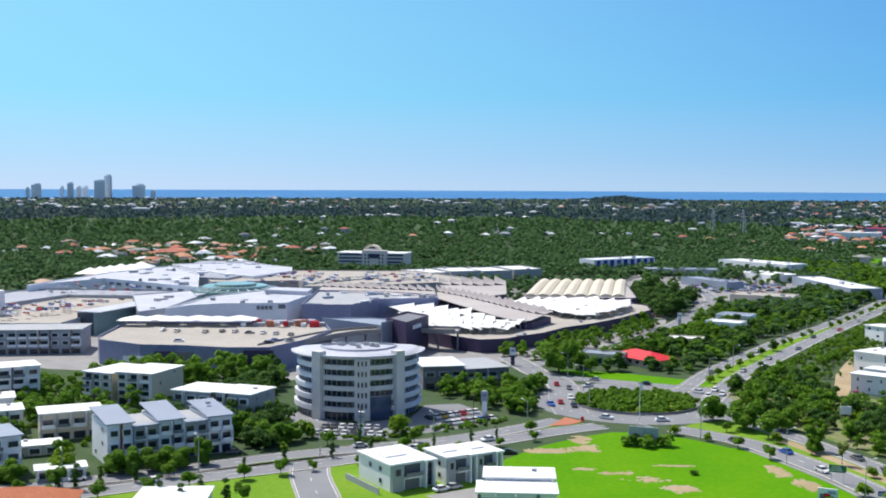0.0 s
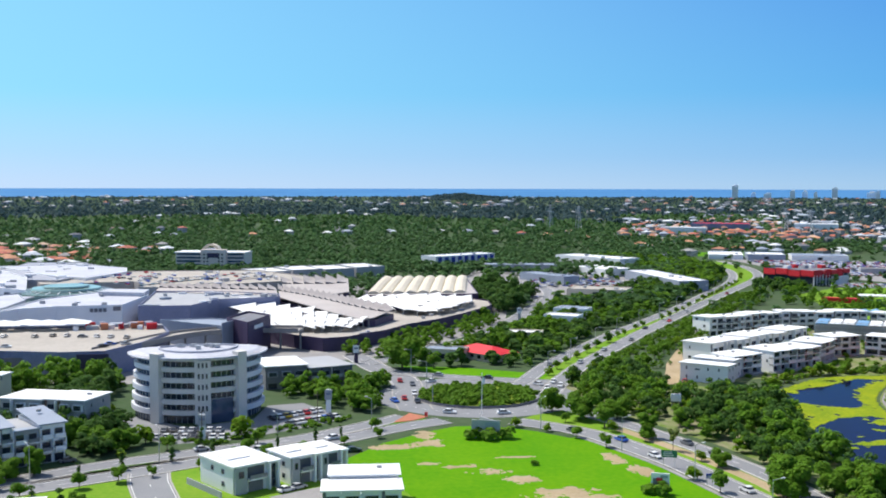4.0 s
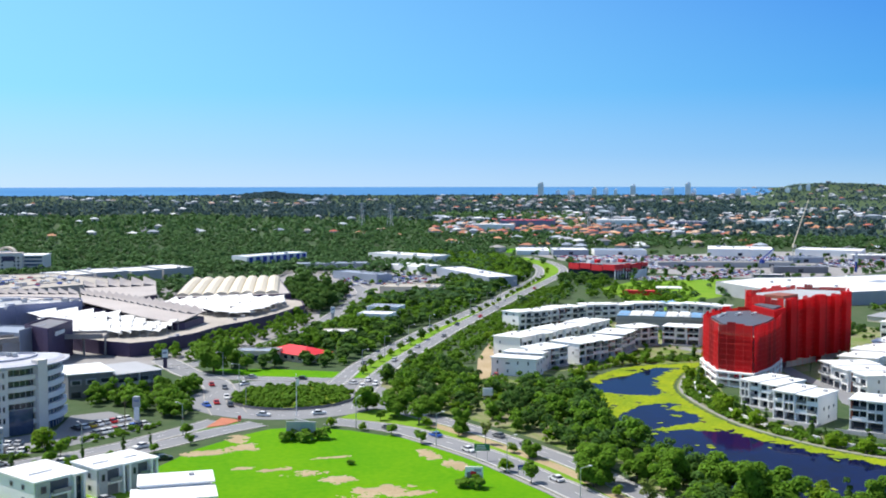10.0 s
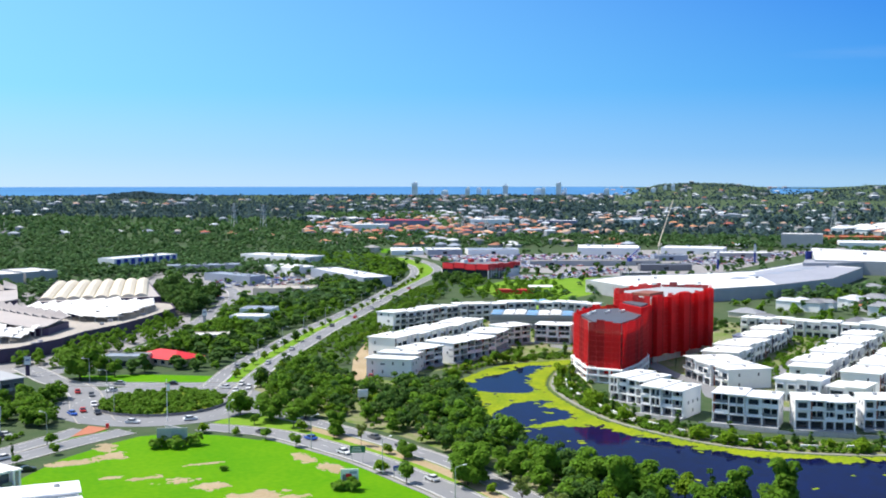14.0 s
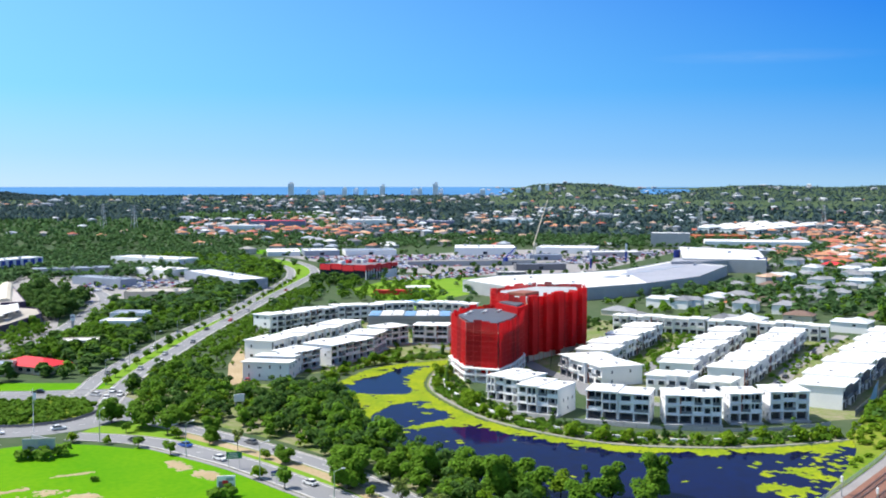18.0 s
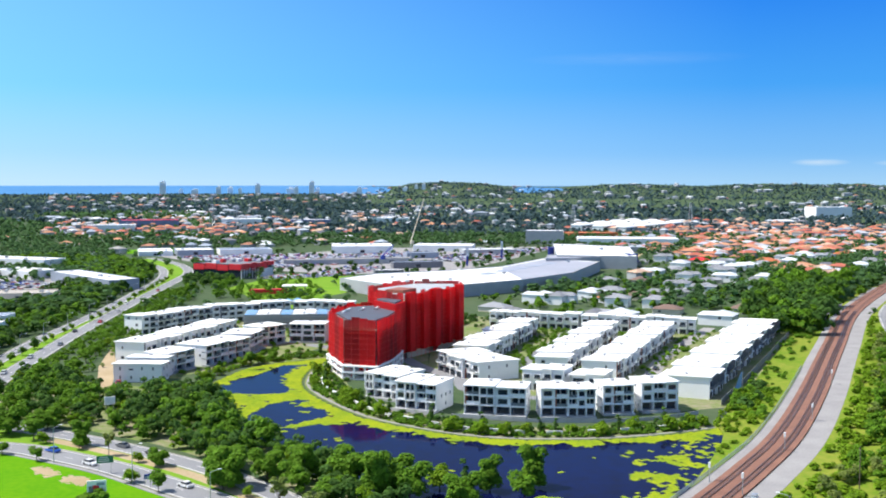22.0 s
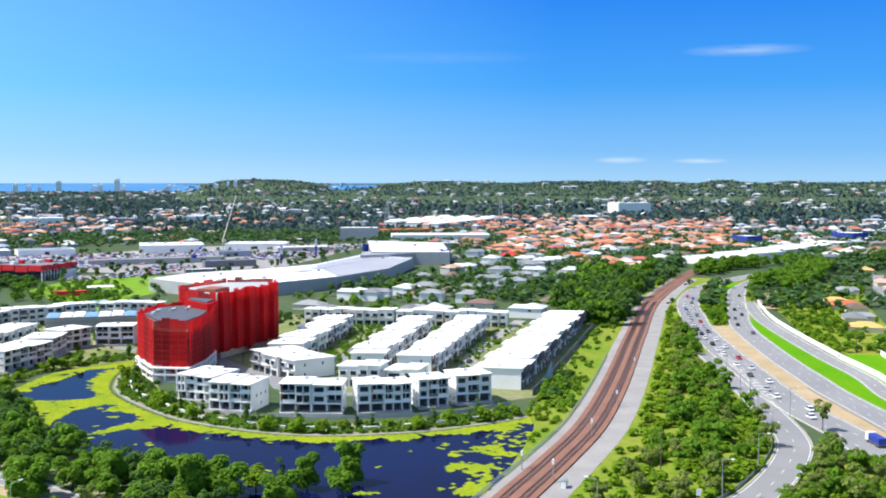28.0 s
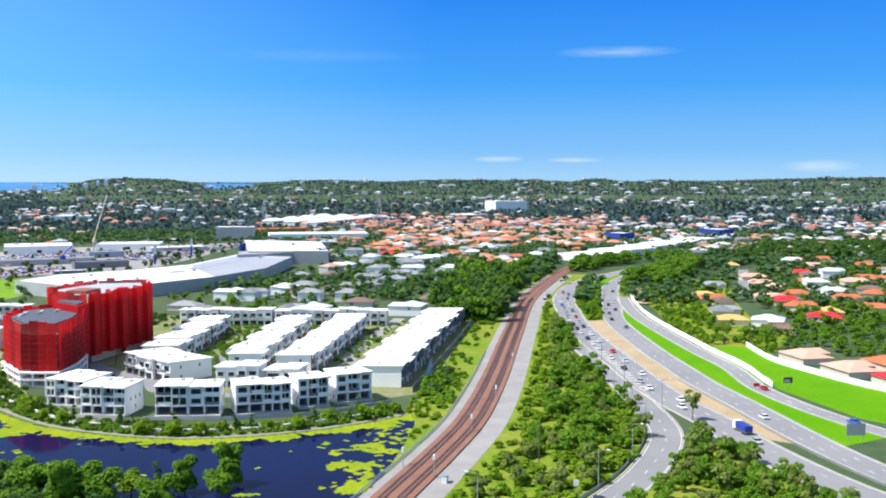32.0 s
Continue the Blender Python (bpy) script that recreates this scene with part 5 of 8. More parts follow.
t, q = block("mall_block", [(-150, 530), (-141, 546), (-137.5, 604), (-150, 640), (-176, 612)], 12, "bluegrey", "roofpale", "white mall roof over a blue-grey glazed wall", "mall", 0.5, group=MALL)
roof_clutter(t, q, 12, 16, 54, 5)
# glazed rotunda
t = thing("mall_rotunda", -126, 655, 0, 0, "round green-tinted glass rotunda among mall roofs", "mall", MALL)
for k, (r, z0, z1) in enumerate(((27, 0, 11), (25, 11.4, 12.6), (20, 13, 14.2), (13, 14.6, 15.4))):
    part("tier", Geo().tube(0, 0, z0, r, r * 0.96, z1 - z0, 36), "greenglass", t)
for a in range(0, 360, 15):
    part("rib", Geo().beam((26 * math.cos(radians(a)), 26 * math.sin(radians(a)), 12.6), (9 * math.cos(radians(a)), 9 * math.sin(radians(a)), 14.2), 0.4), "white", t)
# service tower and entrance frame at the mall's west side
t = thing("service_tower", -228, 545, 0, 0, "pale square service tower above the mall roofs", "tower", MALL)
part("shaft", Geo().box(0, 0, 0, 9, 9, 21), "white", t)
for k in range(4):
    part("louvre", Geo().box(0, -4.55, 10 + k * 2.4, 6, 0.2, 1.2), "midgrey", t)
for k in range(3):
    part("aerial", Geo().tube(-3 + 3 * k, 0, 21, 0.12, 0.08, 4, 5), "metal", t)
t = townhouse("mall_block", (-205, 470), (-160, 476), 22, 11, 3, "pale mall office wing with rows of square windows", wall="midgrey", roof="midgrey", category="mall", solid=True)

# dark podium with white sails
t, q = block("mall_podium", [(-7, 511.3), (4.5, 494.2), (17, 481.8), (28.2, 485.7), (38.5, 497.1), (47.1, 505.1), (60.1, 525.8), (76.1, 541.6), (94.3, 565.6), (116.9, 602.7), (119.9, 628.7), (110.6, 643.7)], 5.6, "purple", "deck", "curved dark purple mall podium under white sails", "mall", 0.6, group=MALL, panels=4)
roof_clutter(t, q, 5.6, 46, 6, 3.2)
for k in range(6):
    x, y = (18.3, 496.3)
    part("sign_letter", Geo().box(x + k * 1.55 - t.location.x, y + 0.42 * k - t.location.y, 2.9 if k else 2.7, 1.05, 0.3, 2.0 if k == 0 else (1.3, 1.7, 1.2, 1.3, 1.2)[k - 1], 15), "white", t, "white sign block")


def sails(near, far, nu, nv, z, group, seed):
    """Rows of tilted white shade sails, some high and some low, between a near and a far edge line."""
    r = random.Random(seed)

    def at(u, v):
        a, b = along_line(near, u), along_line(far, u)
        return a[0] + (b[0] - a[0]) * v, a[1] + (b[1] - a[1]) * v
    for i in range(nu):
        for j in range(nv):
            m = at((i + 0.5) / nu, (j + 0.5) / nv)
            sl = thing("roof_sail", m[0], m[1], 0, 0, "taut white fabric roof sail over the mall", "roof sail", group)
            zc = z + r.uniform(-0.6, 0.6)
            n, top, low = 4, [], []
            tip = r.choice((1.7, 2.1, 1.3)), r.choice((0.1, 0.4))
            cs = [at((i + 0.5 + du * r.uniform(0.5, 0.8)) / nu, (j + 0.5 + dv * r.uniform(0.5, 0.72)) / nv) for du, dv in ((-1, -1), (1, -1), (1, 1), (-1, 1))]
            hs = [zc + tip[1], zc - 0.4 + r.uniform(-0.3, 0.3), zc + tip[0], zc - 0.3]
            for p in range(n + 1):
                for q_ in range(n + 1):
                    u, v = p / n, q_ / n
                    k = [(1 - u) * (1 - v), u * (1 - v), u * v, (1 - u) * v]
                    x, y, h = (sum(k[e] * w[e] for e in range(4)) for w in ([c[0] for c in cs], [c[1] for c in cs], hs))
                    pull = 0.2 * (u * (1 - u) * 4 * abs(v - 0.5) * 2 + v * (1 - v) * 4 * abs(u - 0.5) * 2)
                    top.append((x + (m[0] - x) * pull - m[0], y + (m[1] - y) * pull - m[1], h))
            fs = [(p * (n + 1) + q_, (p + 1) * (n + 1) + q_, (p + 1) * (n + 1) + q_ + 1, p * (n + 1) + q_ + 1) for p in range(n) for q_ in range(n)]
            low = [(x, y, h - 0.1) for x, y, h in top]
            o = len(top)
            part("fabric", Geo().add(top + low, fs + [tuple(e + o for e in f[::-1]) for f in fs]), "roofwhite", sl)
            for k in (0, 2):
                part("mast", Geo().tube(cs[k][0] - m[0], cs[k][1] - m[1], 5.5, 0.16, 0.12, hs[k] - 5.3, 6), "metal", sl)


def along_line(line, f):
    """The point at the fraction f of a polyline."""
    d = [0.0]
    for a, b in zip(line, line[1:]):
        d.append(d[-1] + math.hypot(b[0] - a[0], b[1] - a[1]))
    return tuple(float(np.interp(f * d[-1], d, [p[k] for p in line])) for k in range(len(line[0])))


sails([(-7, 510), (4.6, 506.3), (17.7, 502.7), (31, 503.1)], [(-30.8, 590.8), (-4.1, 597.5), (21, 553.7), (40.2, 520.1)], 9, 3, 8.6, "sails over the mall podium", 3)
sails([(54.3, 584.1), (64, 561), (75.5, 558.9), (87.4, 569.5), (105.6, 600)], [(39.6, 617.9), (53.4, 627.8), (67.3, 634.7), (87.8, 626.1), (108.2, 620.7)], 8, 4, 8.8, "sails over the market hall forecourt", 4)


def toothed_roof(low, up, teeth, label, rise=2.6):
    """A long roof between its lower and upper eaves (x, y, z), the upper one cut into raised teeth over dark openings."""
    t = thing("sawtooth_roof", low[0][0], low[0][1], 0, 0, label, "roof", MALL)
    ox, oy = low[0][0], low[0][1]
    n = 24
    a = [along_line(low, i / n) for i in range(n + 1)]
    b = [along_line(up, i / n) for i in range(n + 1)]
    g = Geo()
    for s in (0.0, -0.4):
        g.v += [(x - ox, y - oy, z + s) for x, y, z in a + b]
    m = n + 1
    for i in range(n):
        g.f += [(i, i + 1, m + i + 1, m + i), (3 * m + i, 3 * m + i + 1, 2 * m + i + 1, 2 * m + i), (i, 2 * m + i, 2 * m + i + 1, i + 1)]
    g.f += [(0, m, 3 * m, 2 * m), (n, 2 * m + n, 3 * m + n, m + n)]
    part("roof_sheet", g, "tan", t)
    base = [(x - ox + (u - x) * 0.06, y - oy + (v - y) * 0.06) for (x, y, z), (u, v, w) in zip(a, b)] + [(u - ox, v - oy) for u, v, w in b[::-1]]
    part("wall", Geo().prism(base, -0.3, min(z for x, y, z in a) - 0.9), "purple", t)
    for i in range(teeth):
        p0, p1 = along_line(up, i / teeth), along_line(up, (i + 1) / teeth)
        q0, q1 = along_line(low, i / teeth), along_line(low, (i + 1) / teeth)
        k = 0.34
        c0 = tuple(p0[j] + (q0[j] - p0[j]) * k for j in range(3))
        c1 = tuple(p1[j] + (q1[j] - p1[j]) * k for j in range(3))
        vs = [(x - ox, y - oy, z + 0.05) for x, y, z in (c0, c1, p1, p0)] + [(p0[0] - ox, p0[1] - oy, p0[2] + rise), (c0[0] - ox, c0[1] - oy, c0[2] + rise * 0.45)]
        tooth = part("roof_tooth", Geo().add(vs, [(5, 1, 2, 4), (0, 1, 5), (0, 5, 4, 3), (3, 4, 2)]), "tan", t)
        tooth.data.materials.append(M["slate"])
        for f in (1, 2, 3):
            tooth.data.polygons[f].material_index = 1
    take([(x, y) for x, y, z in a] + [(x, y) for x, y, z in b[::-1]], 2)


toothed_roof([(-74, 641, 12.6), (-34, 621, 12.6), (-3.5, 611, 12.4)], [(-73, 664, 13.6), (-35, 653, 13.6), (-5, 645, 13.4)], 13, "pale tan mall roof with a toothed upper edge")
toothed_roof([(-2.5, 613, 11), (13, 571, 10.8), (26, 538, 10.4), (38, 519, 9.6), (43, 521, 10.2)], [(-4, 655, 12.6), (14, 626, 12.6), (29, 595, 12.4), (42, 566, 12), (55, 545, 11.4)], 17, "long tan roof with dark teeth along its upper edge")
toothed_roof([(0, 640, 12.5), (14, 622, 12.5), (22, 607, 12.5), (37, 621, 13)], [(-2, 676, 14.5), (14, 680, 15), (28, 684, 15), (40, 682, 15)], 6, "tan mall roof with folded teeth", 3.2)
# market hall with vaulted cream roof
t, q = block("market_hall", [(47, 639), (116, 641), (127, 748), (70, 769)], 8.5, "purple", "tan", "market hall with ribbed cream tent roofs", "mall", 0.4, group=MALL)
for i in range(8):
    x0 = -41 + i * 7.6
    g = Geo()
    pts = [(0, 0), (1.2, 2.2), (3.0, 3.6), (5.0, 3.6), (7.0, 2.0), (8.1, 0)]
    for y, k in ((-50, 0.75), (-20, 1.0), (20, 1.15), (54, 0.9)):
        g.v += [(x0 + u + (y + 50) * 0.18, y, 8.6 + v * k * 0.62) for u, v in pts]
    for r in range(3):
        for c in range(5):
            g.f.append((r * 6 + c, r * 6 + c + 1, r * 6 + c + 7, r * 6 + c + 6))
    g.f += [(0, 1, 2, 3, 4, 5), (23, 22, 21, 20, 19, 18)]
    part("roof_vault", g, "cream", t, "cream fabric vault")
# cinema block
t, q = block("cinema_block", [(-25.5, 489), (-15.8, 471), (-6.5, 498), (-16.5, 512)], 14.5, "purple", "grey", "dark purple cinema tower with a pale sign", "mall", 0.8, group=MALL, panels=5)
part("wing_wall", Geo().box(-6, -8.5, 0, 0.4, 20, 14.6, -29), "bluegrey", t, "slate grey side wall")
for k in range(5):
    part("sign_letter", Geo().box(3.3 + 0.72 * k, -14.2 + 2.05 * k, 11.2, 1.5, 0.3, 1.7, 71), "white", t, "white sign block")
t, q = block("mall_block", [(-58, 520), (-26, 492), (-16, 513), (-36, 523)], 10.5, "bluegrey", "bluegrey", "grey mall entrance block with a red stripe", "mall", 0.5, group=MALL)

# ---- commercial buildings farther off ----
def shed(name, a, b, d, h, wall, roof, label, category="warehouse", group="", units=10, seed=0):
    t, q = block(name, rect(a, b, d), h, wall, roof, label, category, 0.5, group=group)
    roof_clutter(t, q, h, units, seed, 4)
    w = math.hypot(b[0] - a[0], b[1] - a[1])
    ang = math.degrees(math.atan2(b[1] - a[1], b[0] - a[0]))
    n = max(1, int(w / 36))
    for i in range(n):
        f = (i + 0.5) / n
        k = math.hypot(b[0] - a[0], b[1] - a[1])
        nx, ny = (b[1] - a[1]) / k * 0.3, -(b[0] - a[0]) / k * 0.3
        window(t, a[0] + (b[0] - a[0]) * f - t.location.x + nx, a[1] + (b[1] - a[1]) * f - t.location.y + ny, 0.6, ang, 4.5, min(3.0, h - 2), "midgrey")
    return t


BG = "retail sheds beyond the mall"
shed("retail_shed", (255, 996), (296, 927), 26, 8, "white", "roofwhite", "long white retail shed among trees", group=BG, seed=1)
shed("retail_shed", (267, 822), (274, 722), 22, 7, "bluegrey", "roofwhite", "blue-grey retail shed with a white roof", group=BG, seed=2)
shed("retail_shed", (240, 880), (258, 840), 26, 6, "white", "roofwhite", "white retail shed beside a car park", group=BG, seed=3)
shed("retail_shed", (187, 700), (222, 682), 24, 5, "cream", "deck", "low cream shop row by the car park", group=BG, seed=4)
shed("retail_shed", (184, 831), (207, 783), 15, 5.5, "bluegrey", "bluegrey", "blue-grey shop row with deep eaves", group=BG, seed=5)
shed("retail_shed", (170, 905), (230, 895), 20, 6, "midgrey", "bluegrey", "grey metal-roofed shop row", group=BG, seed=6)
t = shed("office_building", (134, 950), (195, 992), 20, 10, "white", "roofwhite", "white office with tall blue window bays", "office", seed=7)
for i in range(9):
    f = (i + 0.5) / 9
    part("blue_bay", Geo().box(134 + 61 * f - t.location.x + 0.4, 950 + 42 * f - t.location.y - 0.5, 0, 4.2, 0.5, 9.5, 34.5), "blue", t, "deep blue window bay")
shed("shop", (150, 590), (165, 580), 14, 5, "white", "bluegrey", "small grey-roofed shop among trees", "shop", seed=8, units=2)
shed("shop", (137, 560), (152, 550), 12, 5, "white", "roofwhite", "small white shop among trees", "shop", seed=9, units=2)
shed("shop", (105, 500), (120, 495), 10, 4.5, "cream", "roofwhite", "small pale shop beside the mall road", "shop", seed=10, units=1)
shed("shop", (58, 455), (74, 447), 10, 4.5, "cream", "bluegrey", "small grey-roofed restaurant by the road", "shop", seed=11, units=2)
for k in range(4):
    shed("mall_block", (-18 + 25 * k, 823 + 11 * k), (5 + 25 * k, 833 + 11 * k), 38, 8 + 0.5 * (k % 2), "midgrey", "roofwhite", "white-roofed mall hall at the rear", "mall", MALL, 4, 12 + k)
# restaurant with red roof
t = thing("restaurant", 73, 462, 0, -58, "small restaurant with a bright red hipped roof", "restaurant")
part("wall", Geo().prism([(0, 0), (24, 0), (24, 14), (0, 14)], -0.2, 3.2), "cream", t)
part("roof", hip_roof(Geo(), 24, 14, 3.2, 2.6, 1.2), "redroof", t, "bright red metal roof")
for i in range(5):
    window(t, 3 + i * 4.4, 0, 0.8, 0, 2.6, 1.8)
take(rect((73, 462), (86, 442), 14), 2)
# hospital-like hotel block with an arch
t = thing("hotel_block", -93, 960, 0, -13, "beige five-storey building with banded windows and arched crown", "hotel")
M["beige"] = mat("beige_render", (0.88, 0.75, 0.68), 0.8, (0.82, 0.69, 0.62), 0.1, 1)
part("wall", Geo().prism([(0, 0), (61, 0), (61, 24), (0, 24)], -0.3, 15), "beige", t)
part("centre_bay", Geo().box(34, 0, 0, 22, 6, 18), "beige", t)
arch = [(29 - 8 * math.cos(radians(a)), 15.4 + 7 * math.sin(radians(a))) for a in range(0, 181, 15)]
inner = [(29 - 6.4 * math.cos(radians(a)), 15.4 + 5.4 * math.sin(radians(a))) for a in range(0, 181, 15)]
g = Geo()
for y in (6, 14):
    g.v += [(x, y, z) for x, z in arch + inner]
for i in range(12):
    g.f += [(i, i + 1, 14 + i, 13 + i), (26 + i, 27 + i, i + 1, i), (13 + i, 14 + i, 40 + i, 39 + i), (39 + i, 40 + i, 27 + i, 26 + i)]
part("arched_crown", g, "cream", t, "pale arched crown")
part("arch_glazing", Geo().box(29, 10, 15.4, 12, 4, 3.4), "spandrel", t)
part("sign_panel", Geo().box(34, -3.2, 11, 10, 0.4, 4), "purple", t)
for s in range(5):
    for x0, x1 in ((1, 22), (46, 60)):
        part("window_band", Geo().box((x0 + x1) / 2, -0.15, 1 + s * 3, x1 - x0, 0.3, 1.5), "blueglass", t)
    for x in (26, 29, 39, 42):
        part("window", Geo().box(x, -3.1, 1 + s * 3, 1.4, 0.3, 1.5), "glass", t)
part("roof", Geo().box(30, 12, 15, 63, 26, 0.6), "roofwhite", t)
take([(-112, 835), (-20, 842), (-26, 975), (-98, 990)], 3)
# showroom with red frame and dark glass
t, q = block("car_showroom", rect((387.6, 748.4), (425, 766), 46), 10.5, "glass", "grey", "car showroom of dark glass under a red frame", "showroom", 0.6, panels=5)
a, b = (387.6 - t.location.x, 748.4 - t.location.y), (425 - t.location.x, 766 - t.location.y)
ux, uy = math.cos(radians(25.2)), math.sin(radians(25.2))
for d0, d1, z, zt in ((-1.0, 9.0, 6.6, 11.6), (9.6, 12.4, 8.2, 11.2), (12.9, 19.0, 5.8, 11.9), (19.8, 26.5, 7.4, 11.2), (27.0, 33.0, 6.4, 11.7), (33.6, 42.0, 8.6, 11.3)):
    d = (d0 + d1) / 2
    part("fascia", Geo().box(a[0] + d * ux + 0.25, a[1] + d * uy - 0.55, z, d1 - d0, 0.8, zt - z, 25.2), "redroof", t, "bright red fascia panel")
for k in range(4):
    d = 5.5 + 11.5 * k
    part("fascia", Geo().box(a[0] - d * uy - 0.4, a[1] + d * ux - 0.2, 7.0 - 0.8 * (k % 2), 10.6, 0.8, 4.4, 115.2), "redroof", t, "bright red fascia panel")
part("floor_band", Geo().box((a[0] + b[0]) / 2 + 0.2, (a[1] + b[1]) / 2 - 0.4, 4.3, 41, 0.5, 0.5, 25.2), "midgrey", t)
for k in range(10):
    part("mullion", Geo().box(a[0] + (1 + 4.3 * k) * ux + 0.15, a[1] + (1 + 4.3 * k) * uy - 0.3, 0, 0.35, 0.35, 10.2, 25.2), "midgrey", t)
part("white_bay", Geo().box(b[0] - 9.6, b[1] - 5.4, 0, 20, 1.2, 6.4, 25.2), "white", t)
for k in range(6):
    part("column", Geo().box(a[0] + 3.2 * k, a[1] + 1.5 * k - 0.8, 0, 0.6, 0.6, 8, 25), "white", t)
for k in range(5):
    part("roof_unit", Geo().box(-12 + 7 * k, 6 + 3 * (k % 2), 10.5, 5, 4, 2.4, 25), ("white", "redroof", "midgrey")[k % 3], t)
# big sheds
# the shade on this warehouse's walls is put into their grey
t, q = block("warehouse", [(402.8, 630.9), (401.5, 552.3), (442.5, 543.5), (496.2, 546.2), (563.2, 565.7), (659.9, 630.6), (651.6, 688.7), (558.5, 640.8), (505.3, 637.4), (444.8, 647)], 8, "midgrey", "roofwhite", "vast white-roofed warehouse behind the estate", "warehouse", 0.5)
part("roof_panel", Geo().prism([(x - t.location.x, y - t.location.y) for x, y in [(551.3, 632.6), (642.4, 678.9), (654.6, 626.8), (566.6, 569.2), (499, 549.3)]], 8.02, 8.2), "mallroof", t, "lavender-grey metal roof section")
for k in range(5):
    part("roof_panel", Geo().prism([(x - t.location.x + 26 * k, y - t.location.y + 11 * k) for x, y in ((500, 600), (504, 591), (520, 598), (516, 607))], 8.22, 8.3), "bluegrey", t, "darker skylight strip")
roof_clutter(t, q, 8.2, 30, 20, 3)
t, q = block("warehouse", [(655.2, 677.2), (699.6, 625.1), (798.4, 723.5), (772.8, 804.7)], 11, "midgrey", "roofwhite", "huge grey retail shed with blue corner signs", "warehouse", 0.5)
roof_clutter(t, q, 11, 20, 21, 4)
for (x, y), w in zip([(712.7, 641.9), (724, 756)], (16, 10)):
    part("sign_panel", Geo().box(x - t.location.x, y - t.location.y, 4, w, 1.2, 8, 12), "blue", t, "plain blue sign panel")
t, q = block("warehouse", [(628.8, 663.3), (677.6, 647.6), (701.3, 673), (663.5, 697)], 10, "midgrey", "mallroof", "lavender-grey shed wall beside the car park", "warehouse", 0.5)
CY = "car yard buildings"
shed("car_yard_building", (424, 1036), (455, 1024), 55, 4.2, "white", "roofwhite", "white car yard building with wide canopies", group=CY, units=5, seed=22)
shed("car_yard_building", (458, 1020), (492, 1008), 40, 5.2, "bluegrey", "roofwhite", "blue-grey showroom with a white roof", group=CY, units=6, seed=51)
shed("car_yard_building", (497, 1004), (547, 986), 30, 5, "white", "bluegrey", "low showroom under a grey roof", group=CY, units=6, seed=52)
shed("car_yard_building", (700, 860), (750, 835), 24, 4.6, "midgrey", "roofwhite", "grey showroom beside a car yard", group=CY, units=5, seed=53)
shed("car_yard_building", (620, 850), (650, 838), 16, 5, "bluegrey", "bluegrey", "low grey canopy in a car yard", group=CY, units=2, seed=54)
shed("car_yard_building", (601, 957), (655, 923), 55, 7, "white", "roofwhite", "white showroom with a rooftop deck", group=CY, units=10, seed=23)
shed("car_yard_building", (480, 845), (590, 800), 14, 4.5, "midgrey", "deck", "long low canopy over parked cars", group=CY, units=4, seed=24)
shed("car_yard_building", (690, 935), (735, 890), 40, 6, "white", "roofwhite", "white retail building with a blue sign", group=CY, units=8, seed=25)
shed("car_yard_building", (480, 700), (500, 690), 12, 5, "grey", "roofwhite", "small dark kiosk with a white roof", group=CY, units=1, seed=26)
shed("car_yard_building", (540, 760), (580, 742), 12, 5, "grey", "bluegrey", "dark flat-roofed service building", group=CY, units=3, seed=27)
shed("office_building", (874, 957), (905, 925), 26, 16, "midgrey", "roofwhite", "grey office block over low sheds", "office", units=4, seed=28)
shed("retail_shed", (905, 900), (990, 820), 50, 8, "white", "roofwhite", "white retail shed far off", group=CY, units=6, seed=29)
for k in range(5):
    shed("roadside_shed", (850 + 65 * k, 452 + 3 * k), (912 + 65 * k, 440 + 5 * k), 36, 6, "white", "roofwhite", "long white factory shed along the motorway", "shed", "sheds along the motorway", 3, 30 + k)
shed("roadside_shed", (1280, 500), (1310, 493), 30, 10, "blue", "roofwhite", "blue and white factory building", "shed", units=3, seed=40)
shed("roadside_shed", (1130, 560), (1150, 552), 26, 10, "blue", "roofwhite", "blue office building on a rise", "shed", units=3, seed=41)
# red container and pavilion by the avenue
t = thing("shipping_container", 352, 640, 0, -28, "red shipping container on a grass lot", "container")
part("box", Geo().box(0, 0, 0, 26, 5, 3.2), "redroof", t)
for i in range(24):
    part("rib", Geo().box(-12.4 + i * 1.08, -2.55, 0.2, 0.3, 0.12, 2.8), "redroof", t)
take(rect((340, 645), (364, 632), 8), 2)
t = thing("pavilion", 375, 645, 0, -28, "white-roofed open pavilion on a grass lot", "pavilion")
part("roof", Geo().box(0, 0, 3.6, 17, 12, 0.5), "roofwhite", t)
for x in (-7, 0, 7):
    for y in (-5, 5):
        part("post", Geo().box(x, y, 0, 0.4, 0.4, 3.7), "grey", t)
take(rect((366, 643), (384, 634), 14), 2)

# ---- far skyline towers ----
SKYLINE = ((21.0, 12, 64), (20.6, 33, 76), (19.4, 14, 66), (19.0, 21, 81), (18.6, 17, 67), (18.3, 21, 66), (17.6, 37, 91), (17.2, 27, 107), (15.7, 45, 74), (15.0, 17, 55),
           (-23.5, 21, 73), (-24.4, 17, 45), (-25.1, 25, 46), (-26.3, 17, 55), (-26.9, 19, 52), (-27.4, 12, 50), (-28.3, 19, 65), (-30.0, 29, 50), (-30.3, 14, 55), (-31.1, 19, 73), (-31.4, 17, 50), (-33.6, 19, 52), (-36.0, 17, 54), (-36.6, 12, 62), (-37.0, 14, 68))
# shafts and window bands are coloured pale to stand for distance haze
M["hazetower"] = mat("haze_paled_tower_concrete", (0.9, 0.92, 0.95), 0.7, (0.84, 0.88, 0.92), 0.02, 0.2)
